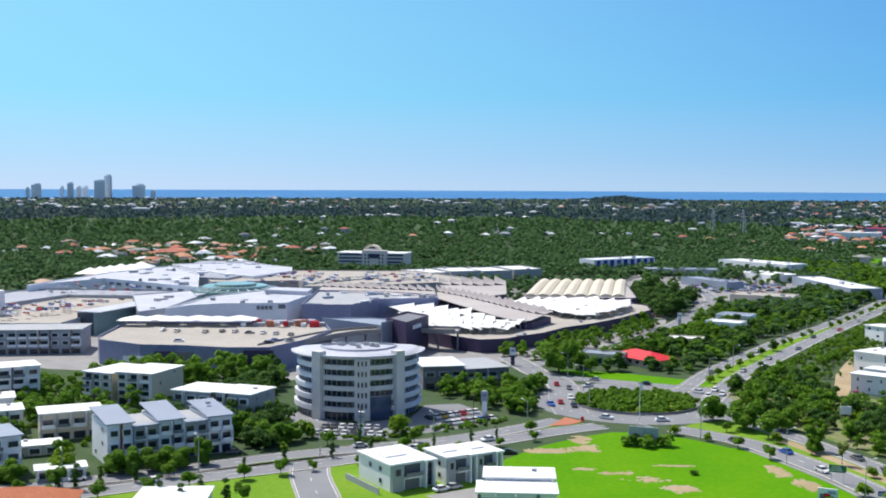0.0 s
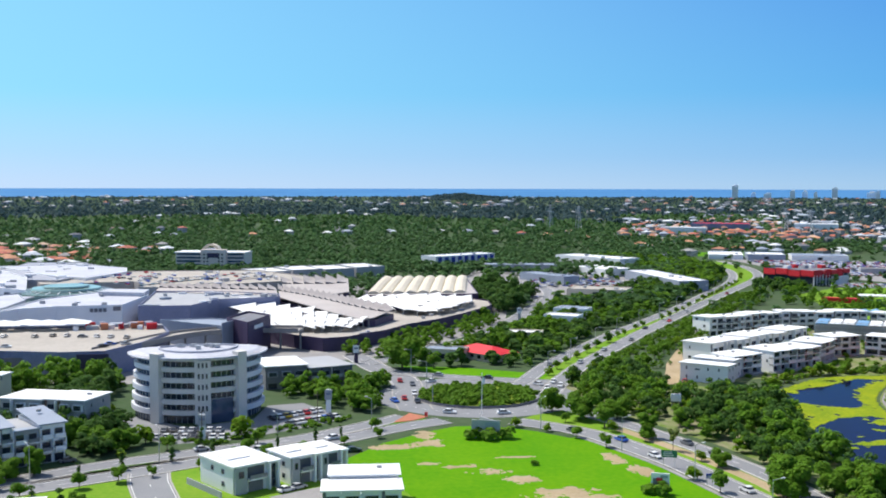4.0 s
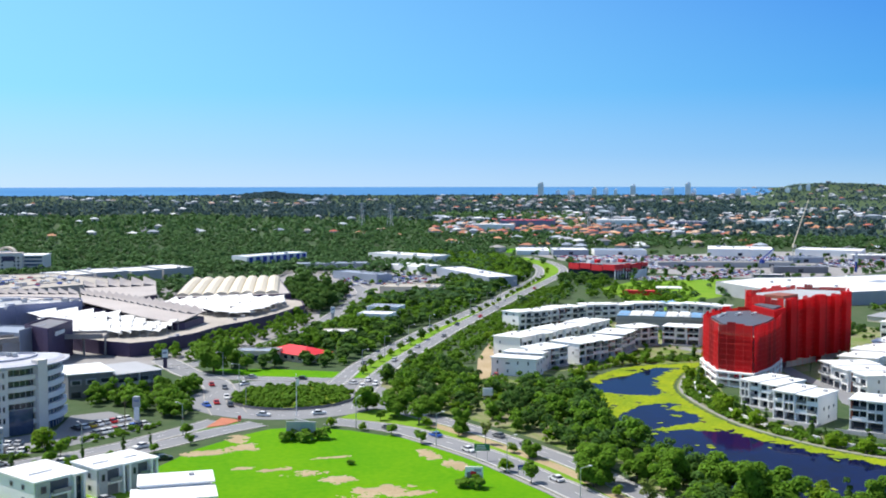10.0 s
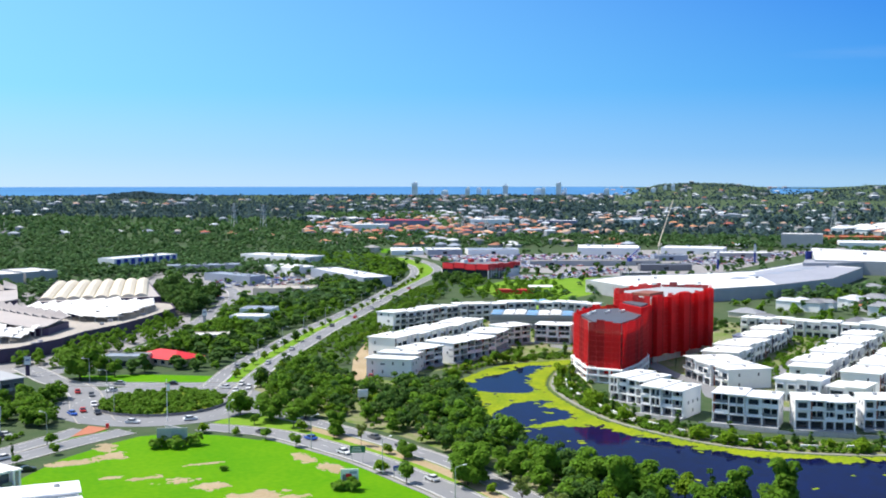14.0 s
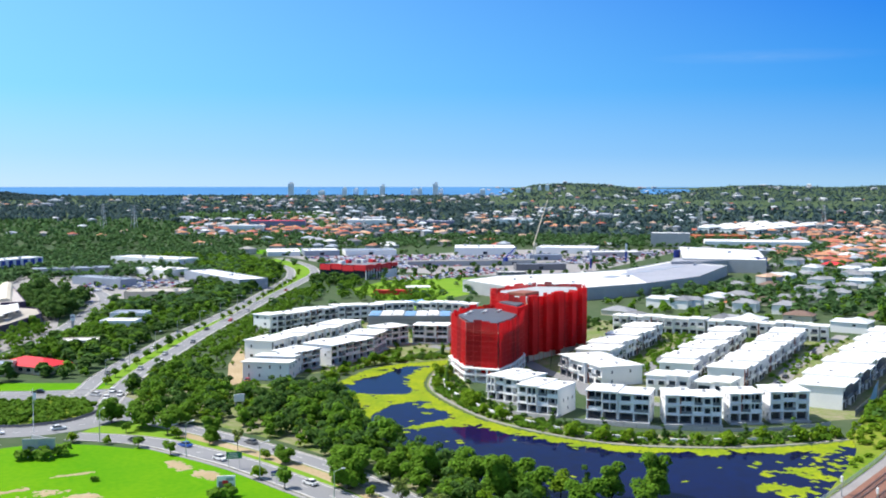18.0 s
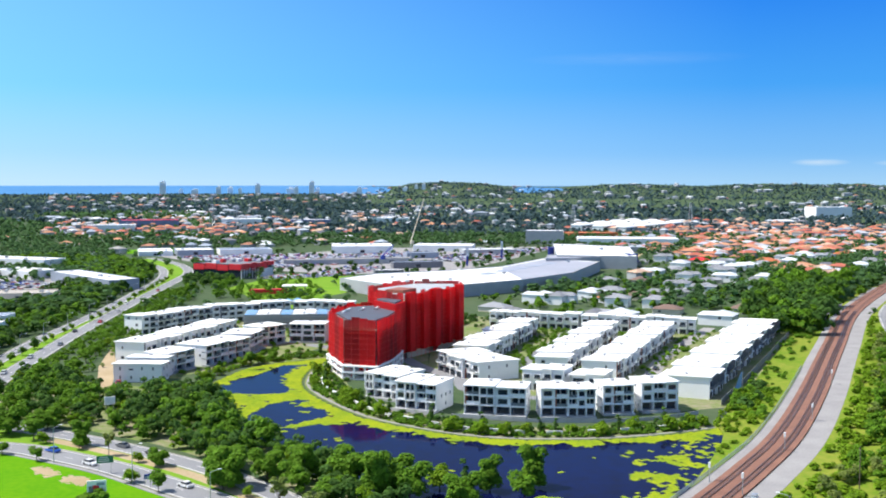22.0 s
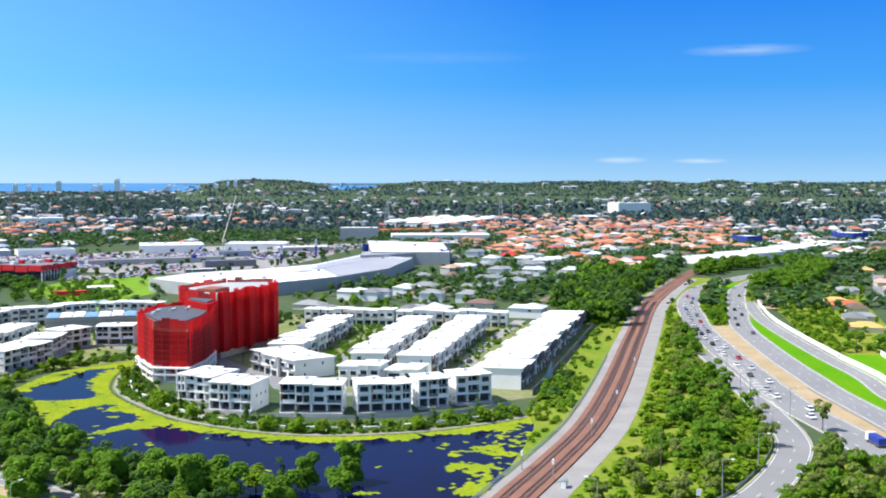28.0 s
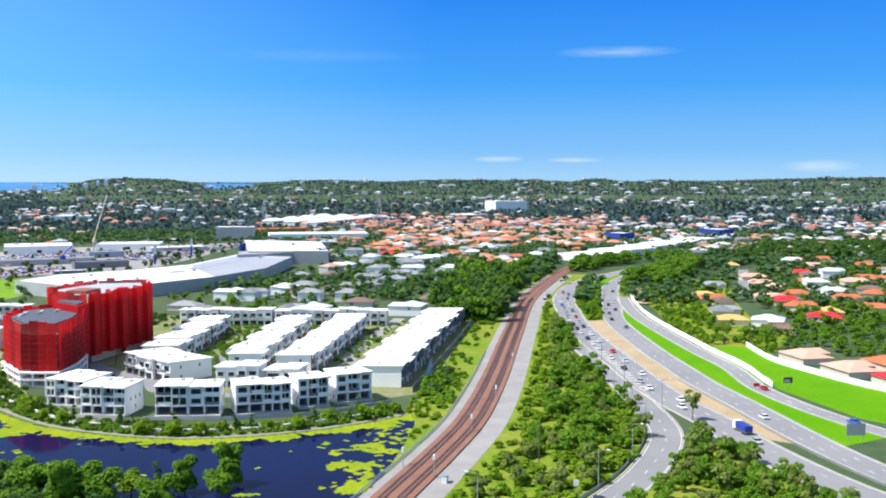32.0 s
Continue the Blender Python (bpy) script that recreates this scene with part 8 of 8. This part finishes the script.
traffic(NORTH, -2.0, [18, 52], False, "leaving the roundabout", paints=("red", "white"))
traffic(ring, 1.5, [18, 62, 104, 131, 149], False, "circling the roundabout")
traffic(SLIP, 0, [24, 44], False, "on the slip road")
# parked
for i in range(9):
    car(1.5 + 1.75 * i, 335.5 + 1.05 * i, 118, (None, "white", "white", "red", "silver", "white", None, "black", "white")[i], "parked beside the office", 0.05, "cars parked at the office")
for i in range(8):
    car(-4 + 2.1 * i, 344 + 1.4 * i, 118, ("black", "white", "yellow", "white", "silver", "red", "white", "white")[i], "parked beside the office", 0.05, "cars parked at the office")
for i in range(9):
    car(-40 + 2.7 * i, 323 - 0.35 * i, 80, ("white", None, "white", "silver", "white", None, "black", "white", "white")[i], "parked in front of the office", 0.05, "cars parked at the office")
for i in range(7):
    car(-36 + 2.7 * i, 331 - 0.3 * i, 80, (None, "black", "white", None, "black", "white", "silver")[i], "parked in front of the office", 0.05, "cars parked at the office")
for x, y, a in ((-105, 476, 80), (-98, 478, 80), (-92, 477, 80), (-85, 473, 10), (-79, 473, 80), (-73, 471, 80), (-66, 468, 80), (-118, 478, 80), (-125, 481, 80), (-110, 448, 10), (-72, 444, 30), (-64, 450, 30), (-70, 450, 30)):
    car(x, y, a, None, "on the mall's parking deck", 9.5, "cars on the parking deck")
for x, y, a in ((0, 262, 35), (3, 264, 35), (18.8, 299, 5), (150, 388, 60), (147, 382, 60), (-58, 298, 20), (302, 268, 30), (318, 277, 30), (332, 286, 30), (345, 293, 30), (356, 300, 30), (372, 310, 30), (390, 320, 30)):
    car(x, y, a, None, "parked by the houses", 0.06, "cars parked by houses")

# tipper truck on the motorway
t = thing("truck", 306, 111.4, 0.06, 45, "white-cabbed tipper truck with a blue body", "truck")
part("chassis", Geo().box(0, 0, 0.6, 8.4, 2.2, 0.4), "grey", t)
part("cab", side_profile([(2.4, 0.7), (4.3, 0.7), (4.3, 1.9), (3.9, 3.0), (2.4, 3.0)], 2.4), "white", t)
part("windscreen", side_profile([(4.36, 1.9), (3.98, 2.85), (3.9, 2.85), (4.26, 1.9)], 2.1), "glass", t)
part("tipper_body", side_profile([(-4.2, 1.05), (2.2, 1.05), (2.2, 2.7), (-4.4, 2.7)], 2.4), "blue", t, "blue steel tipper body")
for a in (-3.2, -2.0, 3.2):
    for b in (-1.0, 1.0):
        placed("wheel", _wheel, t, a, b, 0.42)

# hundreds of cars in the far yards
g = Geo()


def lot(poly, turn, dx, dy, keep, z=0.03):
    c, s = math.cos(radians(turn)), math.sin(radians(turn))
    i, j = np.meshgrid(np.arange(-330, 200), np.arange(-110, 90))
    xs, ys = (i * dx * c - j * dy * s + 560).ravel(), (i * dx * s + j * dy * c + 860).ravel()
    ok = inside(poly, xs, ys)
    e = Geo()
    for pts, w in ((SEDAN, 1.8), (CABIN, 1.6)):
        k = side_profile(pts, w)
        e.add(k.v, k.f)
    for x, y in zip(xs[ok], ys[ok]):
        if crng.random() < keep:
            g.add([(x - v[1] * c - v[0] * s, y - v[1] * s + v[0] * c, v[2] + z) for v in e.v], e.f)


lot([(392, 742), (428, 758), (440, 748), (520, 800), (540, 770), (470, 725), (405, 722)], 25, 2.9, 6.5, 0.8)
lot([(430, 850), (470, 820), (590, 830), (700, 920), (620, 920), (560, 970), (450, 1000)], 20, 2.9, 6.0, 0.72)
lot([(600, 800), (660, 770), (860, 890), (720, 890)], 30, 2.9, 6.2, 0.62)
lot([(180, 760), (230, 760), (235, 870), (190, 880)], 40, 3.0, 8.0, 0.45)
lot([(262, 860), (300, 840), (310, 920), (270, 990)], 30, 3.0, 8.0, 0.4)
lot([(130, 670), (160, 672), (180, 760), (150, 760)], 40, 3.0, 9.0, 0.35)
lot([(205, 728), (258, 728), (258, 815), (235, 860)], 40, 3.0, 8.0, 0.5)
lot([(-232, 600), (-175, 648), (-160, 680), (-205, 780), (-250, 740)], 40, 3.0, 11.0, 0.16, 11.5)
lot([(-232, 520), (-206, 520), (-170, 600), (-230, 572)], 40, 3.0, 8.0, 0.4, 11.0)
lot([(-135, 702), (-60, 690), (0, 720), (-20, 780), (-120, 790)], 30, 3.0, 11.0, 0.25, 11.5)
M["lotcars"] = mat("parked_car_paints", (1, 1, 1), 0.35, (0.95, 0.95, 0.95), 0.1, 1, palette=((0.75, 0.75, 0.75), (0.8, 0.8, 0.8), (0.3, 0.31, 0.33), (0.03, 0.03, 0.035), (0.7, 0.7, 0.72), (0.12, 0.13, 0.15), (0.45, 0.03, 0.03), (0.04, 0.1, 0.4)))
setting("yard_cars", g, "lotcars", "hundreds of cars parked in the far car yards", "cars", "stuff")


# ---- lamps, signs, fences ----
def street_lamp(x, y, turn, h=9.5, arm=2.2, group="street lamps"):
    t = thing("street_lamp", x, y, 0, turn, "grey steel street lamp with a single arm", "street lamp", group)
    part("pole", Geo().tube(0, 0, -0.3, 0.16, 0.09, h + 0.3, 6), "metal", t)
    part("arm", Geo().beam((0, 0, h - 0.1), (arm, 0, h + 0.35), 0.12), "metal", t)
    part("lantern", Geo().box(arm + 0.3, 0, h + 0.25, 0.9, 0.35, 0.18), "white", t)


def lamps(line, off, gap, start, n, turn_in):
    d = offset(line, off)
    tot, want = 0.0, start
    for a, b in zip(d[:-1], d[1:]):
        k = math.hypot(b[0] - a[0], b[1] - a[1])
        while want < tot + k and n:
            f = (want - tot) / k
            street_lamp(a[0] + (b[0] - a[0]) * f, a[1] + (b[1] - a[1]) * f, math.degrees(math.atan2(b[1] - a[1], b[0] - a[0])) + turn_in)
            want += gap
            n -= 1
        tot += k


lamps(AVE_L, 5.6, 38, 30, 11, -90)
lamps(SOUTH_A, 5.6, 34, 12, 4, 90)
lamps(WEST_UP, -5.0, 34, 20, 6, -90)
lamps(RAMP, -6.0, 30, 40, 5, -90)
lamps(MWAY_A, -8.5, 42, 120, 6, -90)
lamps(RAIL, 22, 34, 40, 1, 90)
lamps(NORTH, 7, 30, 10, 3, 90)
for x, y, h in ((463, 178, 11), (470, 168, 11), (238, 140.6, 12), (-24, 316, 10), (10, 338, 10)):
    t = thing("pole", x, y, 0, 0, "tall slim timber power pole", "pole")
    part("shaft", Geo().tube(0, 0, -0.3, 0.16, 0.1, h, 6), "trunk", t)
    part("crossarm", Geo().box(0, 0, h - 1.2, 2.2, 0.12, 0.14, 40), "trunk", t)

t = thing("flagpole", 63.5, 343.5, 0, 0, "tall white flagpole on the roundabout's edge", "flagpole")
part("pole", Geo().tube(0, 0, -0.3, 0.14, 0.07, 13.6, 8), "white", t)
part("finial", Geo().tube(0, 0, 13.3, 0.16, 0.02, 0.3, 8), "white", t)
part("flag", Geo().box(0.5, 0, 9.8, 0.9, 0.05, 2.2), "white", t)


def billboard(x, y, turn, w, h, z, label, art):
    t = thing("billboard", x, y, 0, turn, label, "billboard")
    part("board", Geo().box(0, 0, z, w, 0.35, h), "midgrey" if w > 6 else "white", t)
    for k, (cx, cz, sw, shh, m) in enumerate(art):
        part("panel", Geo().box(cx, -0.2 - 0.01 * k, z + cz, sw, 0.06, shh), m, t)
    for s in (-0.35, 0.35):
        part("post", Geo().box(w * s, 0.3, -0.2, 0.25, 0.25, z + h * 0.7), "metal", t)


billboard(58.5, 309.6, -20, 8.6, 3.6, 1.9, "large back-to-back billboard on the lawn", ((-2.4, 0.2, 3.2, 3.0, "midgrey"), (1.8, 0.4, 4.0, 2.6, "bluegrey")))
billboard(59.6, 312.6, -62, 7.5, 3.4, 1.9, "large back-to-back billboard on the lawn", ((0, 0.2, 6.8, 3.0, "midgrey"),))
billboard(90, 248, -22, 4.4, 3.2, 1.8, "small billboard beside the road", ((-0.6, 0.3, 2.4, 1.6, "grey"), (-0.2, 1.2, 1.4, 0.9, "redroof"), (0.9, 2.0, 1.8, 0.7, "bluegrey")))
billboard(128, 339, -10, 3.4, 2.6, 3.2, "white hoarding among the roadside trees", ())
M["signgreen"] = mat("green_sign_enamel", (0.02, 0.17, 0.09), 0.4, (0.02, 0.15, 0.08), 0.5, 4)
for x, y, turn, w, h, z, m, bars, lb in ((100.5, 270.5, -20, 4.2, 1.9, 2.8, "signgreen", 3, "green direction sign on two posts"), (104.3, 252, -22, 1.8, 1.2, 2.0, "blue", 2, "small blue road sign"),
                                    (377.9, 121.4, -45, 3.4, 2.0, 2.4, "purple", 2, "dark motorway sign on posts"), (310.4, 80.3, -50, 5.5, 3.4, 2.6, "metal", 0, "back of a grey motorway sign"),
                                    (371.9, 130.6, -45, 2.2, 1.2, 1.0, "redroof", 0, "small red sign by the slip road"), (222, 121, -55, 1.2, 1.6, 2.0, "white", 0, "small white sign by the ramp"), (44.5, 338.5, -10, 1.0, 1.4, 0.8, "redroof", 0, "small red keep-clear sign on the island")):
    t = thing("road_sign", x, y, 0, turn, lb, "road sign")
    part("plate", Geo().box(0, 0, z, w, 0.12, h), m, t)
    for s in (-0.35, 0.35):
        part("post", Geo().tube(w * s, 0.12, -0.2, 0.07, 0.07, z + h, 6), "metal", t)
    for k in range(bars):
        part("lettering_bar", Geo().box(-w * 0.08, -0.08, z + h * (0.2 + 0.26 * k), w * (0.7 - 0.1 * k), 0.03, h * 0.12), "paint", t)
for x, y, h, m in ((29.5, 449, 8, "purple"), (14, 352, 8, "white"), (-24, 318.5, 8, "white"), (127, 575, 8, "midgrey"), (610, 745, 16, "blue"), (690, 790, 18, "blue")):
    t = thing("pylon_sign", x, y, 0, -10, "tall free-standing sign pillar", "sign")
    part("pillar", Geo().box(0, 0, -0.2, 1.6, 0.7, h), m, t)
    part("sign_panel", Geo().box(0, -0.4, h * 0.55, 2.4, 0.2, h * 0.4), "white" if m != "white" else "midgrey", t)
    part("lettering_bar", Geo().box(0, -0.53, h * 0.75, 1.6, 0.06, 0.7), "bluewall", t)


def fence(name, line, h, gap, post, infill, label, closed=True, post_w=0.12, panel_t=0.05):
    """Posts along a line and a panel in every bay."""
    t = thing(name, 0, 0, 0, 0, label, "fence")
    pts = [line[0]]
    for p in line[1:]:
        if math.hypot(p[0] - pts[-1][0], p[1] - pts[-1][1]) >= gap:
            pts.append(p)
    for p, q in zip(pts[:-1], pts[1:]):
        part("post", Geo().box(p[0], p[1], -0.2, post_w, post_w, h + 0.3), post, t)
        w = math.hypot(q[0] - p[0], q[1] - p[1])
        part("panel", Geo().box((p[0] + q[0]) / 2, (p[1] + q[1]) / 2, 0.1, w - post_w, panel_t, h - 0.1, math.degrees(math.atan2(q[1] - p[1], q[0] - p[0]))), infill, t)
    return t


M["greenmesh"] = mat("pale_green_mesh", (0.62, 0.7, 0.66), 0.7, (0.54, 0.62, 0.58), 0.3, 3)
n, l = M["greenmesh"].node_tree.nodes, M["greenmesh"].node_tree.links
hole, mx = n.new("ShaderNodeBsdfTransparent"), n.new("ShaderNodeMixShader")
mx.inputs[0].default_value = 0.6
l.new(n["Principled BSDF"].outputs[0], mx.inputs[1])
l.new(hole.outputs[0], mx.inputs[2])
l.new(mx.outputs[0], n["Material Output"].inputs["Surface"])
fence("railway_fence", offset(RAIL, -8.5)[4:44], 1.2, 6, "metal", "greenmesh", "pale green mesh fence beside the railway")
fence("noise_barrier", spline([(391, 88), (400, 104), (412, 121), (433, 146), (464, 168)], 5), 2.4, 5, "white", "white", "white panelled fence above a green bank", panel_t=0.15)
fence("motorway_barrier", offset(SLIP_B, 5.2)[14:80], 2.2, 6, "white", "white", "white concrete barrier beside the slip road", post_w=0.4, panel_t=0.4)
fence("guard_rail", offset(RAMP, -6.0)[2:18], 1.0, 4, "metal", "bluegrey", "grey steel guard rail round the ramp")
fence("median_barrier", offset(MWAY_B, -7.0)[2:26], 0.9, 5, "metal", "metal", "steel guard rail along the motorway median")
fence("roundabout_rail", [(ROUND_C[0] + 22.4 * math.cos(radians(a)), ROUND_C[1] + 22.4 * math.sin(radians(a))) for a in range(180, 362, 8)], 1.0, 2.5, "grey", "grey", "dark low railing round the roundabout island")
fence("estate_fence", spline([(296, 226), (330, 243), (380, 269), (456, 309)], 6), 2.4, 6, "grey", "grey", "dark timber fence behind the townhouses", panel_t=0.1)
fence("garden_fence", spline([(213, 268), (227, 248), (246, 232), (262, 225), (279, 222)], 4), 1.2, 4, "grey", "midgrey", "low grey garden fence above the pond bank", panel_t=0.12)
fence("garden_fence", spline([(206, 300), (203, 288), (208, 274)], 4), 1.2, 4, "grey", "midgrey", "low grey garden fence above the pond bank", panel_t=0.12)
setting("path_shotcrete", Geo().prism([(500, 322), (520, 338), (620, 392), (640, 392), (560, 344)], -0.2, 1.6, [(506, 330), (522, 341), (610, 390), (622, 391), (556, 348)]), "grey", "dark grey sprayed concrete bank beside the railway", "bank")
t = thing("shade_net", 315, 234, 0, 15, "blue shade net hung on poles behind the houses", "shade net")
part("net", Geo().add([(-3, 0, 1), (4, 0, 2.5), (6, 0.4, 8), (3, 0.2, 6.5), (-3, 0.1, 1.1), (4, 0.1, 2.6), (6, 0.5, 8.1), (3, 0.3, 6.6)], [(0, 1, 2, 3), (7, 6, 5, 4)]), "bluesheet", t)
for x in (-3, 6):
    part("pole", Geo().tube(x, 0.3, -0.2, 0.1, 0.08, 8.4 if x > 0 else 3, 6), "metal", t)

# railway signals and trackside boxes
for x, y, h in ((213.7, 156.6, 5.8), (217.5, 169.4, 5.0), (258.7, 175.8, 5.5), (300, 194, 5.5), (360, 225, 5.5)):
    t = thing("railway_signal", x, y, 0, 25, "white railway signal mast beside the track", "signal")
    part("mast", Geo().tube(0, 0, -0.3, 0.12, 0.1, h, 6), "metal", t)
    part("head", Geo().box(0, 0, h - 1.2, 0.7, 0.5, 1.3), "white", t)
    part("ladder", Geo().box(0.35, 0, 0, 0.4, 0.06, h - 1), "metal", t)
t = thing("trackside_box", 212, 152, 0, 25, "white trackside equipment box", "equipment box")
part("cabinet", Geo().box(0, 0, 0, 2.4, 1.2, 1.9), "white", t)
part("lid", Geo().box(0, 0, 1.9, 2.6, 1.4, 0.12), "metal", t)

# lattice power pylons
for x, y, h, z in ((428, 1711, 42, 0.2), (470, 1690, 40, 0.2), (1180, 1184, 40, 0), (717, 1473, 42, 0), (750, 1460, 40, 0), (1330, 1080, 42, 0)):
    t = thing("power_pylon", x, y, z, 20, "grey steel lattice power pylon above trees", "pylon", "power pylons")
    for sx in (-1, 1):
        for sy in (-1, 1):
            part("leg", Geo().beam((sx * 4, sy * 4, -0.5), (sx * 0.9, sy * 0.9, h), 0.5), "metal", t)
    for k in range(5):
        z0, z1 = h * k / 5, h * (k + 1) / 5
        r0, r1 = 4 - 3.1 * k / 5, 4 - 3.1 * (k + 1) / 5
        part("brace", Geo().beam((-r0, -r0, z0), (r1, -r1, z1), 0.3).beam((r0, -r0, z0), (-r1, -r1, z1), 0.3), "metal", t)
    for zz in (0.72, 0.84, 0.96):
        part("crossarm", Geo().box(0, 0, h * zz, 15, 0.6, 0.6), "metal", t)

# white apartment cluster and landmarks among the far suburbs
for i in range(12):
    x, y = 1190 + (i % 4) * 62, 1085 + (i // 4) * 45 + (i % 4) * 22
    t = thing("apartment_block", x, y, 0, 20, "white apartment block in a distant suburb", "apartment block", "distant white apartments")
    part("wall", Geo().box(0, 0, -0.3, 42, 18, 9.3), "white", t)
    part("roof", Geo().add([(-22, -10, 9), (22, -10, 9), (22, 10, 9), (-22, 10, 9), (-14, 0, 13), (14, 0, 13)], [(0, 1, 5, 4), (1, 2, 5), (2, 3, 4, 5), (3, 0, 4), (3, 2, 1, 0)]), "roofwhite", t)
    for k in range(2):
        part("window_band", Geo().box(0, -9.1, 2 + k * 3.6, 36, 0.3, 1.4), "glass", t)
for x, y, w, d, h, m, rf, lb in ((640, 1640, 80, 40, 13, "bluewall", "redroof", "dark commercial block with a red base"), (560, 1560, 60, 30, 10, "white", "roofwhite", "white flat-roofed commercial hall far off"), (820, 1650, 60, 40, 11, "white", "roofwhite", "white flat-roofed commercial hall far off"),
                                (925, 1600, 60, 30, 9, "bluewall", "roofwhite", "blue-walled commercial hall far off"), (1090, 1620, 80, 40, 8, "white", "roofwhite", "long pale hall among suburbs"), (1000, 1010, 60, 40, 7, "orange", "orange", "orange-roofed hall among trees"), (1900, 1230, 70, 40, 24, "white", "roofwhite", "white tower-like hall near the ridge")):
    t, q = block("commercial_hall", [(x, y), (x + w, y - w * 0.5), (x + w + d * 0.5, y - w * 0.5 + d), (x + d * 0.5, y + d)], h, m, rf, lb, "commercial hall")

# painted chevrons where the ramp leaves the motorway
g = Geo()
(x0, y0), (x1, y1) = [(440.7, 233.7), (348.2, 162.2)]
for k in range(22):
    f = k / 21
    g.box(x0 + (x1 - x0) * f, y0 + (y1 - y0) * f, 0.075, 0.9, 0.8 + 3.0 * math.sin(math.pi * min(1, f * 0.8 + 0.12)), 0.02, 12)
tagged(part("chevron_marking", g, "paint", bpy.data.objects["road_ramp"], "white painted chevrons"), kind="stuff")

# low white garden walls on the pond bank
t = thing("garden_wall", 0, 0, 0, 0, "low white planter walls stepping along the pond bank", "garden wall")
gl = offset(NORTH_SHORE, -7.6)
for i in range(22, len(gl) - 4, 2):
    (ax, ay), (bx, by) = gl[i], gl[i + 1]
    w = math.hypot(bx - ax, by - ay) * (0.5 + 0.12 * (i % 5))
    part("wall_segment", Geo().box((ax + bx) / 2, (ay + by) / 2, -0.1, w, 0.35, 1.15 + 0.1 * (i % 3), math.degrees(math.atan2(by - ay, bx - ax))), "white", t)
    part("coping", Geo().box((ax + bx) / 2, (ay + by) / 2, 1.05 + 0.1 * (i % 3), w + 0.1, 0.55, 0.1, math.degrees(math.atan2(by - ay, bx - ax))), "white", t)
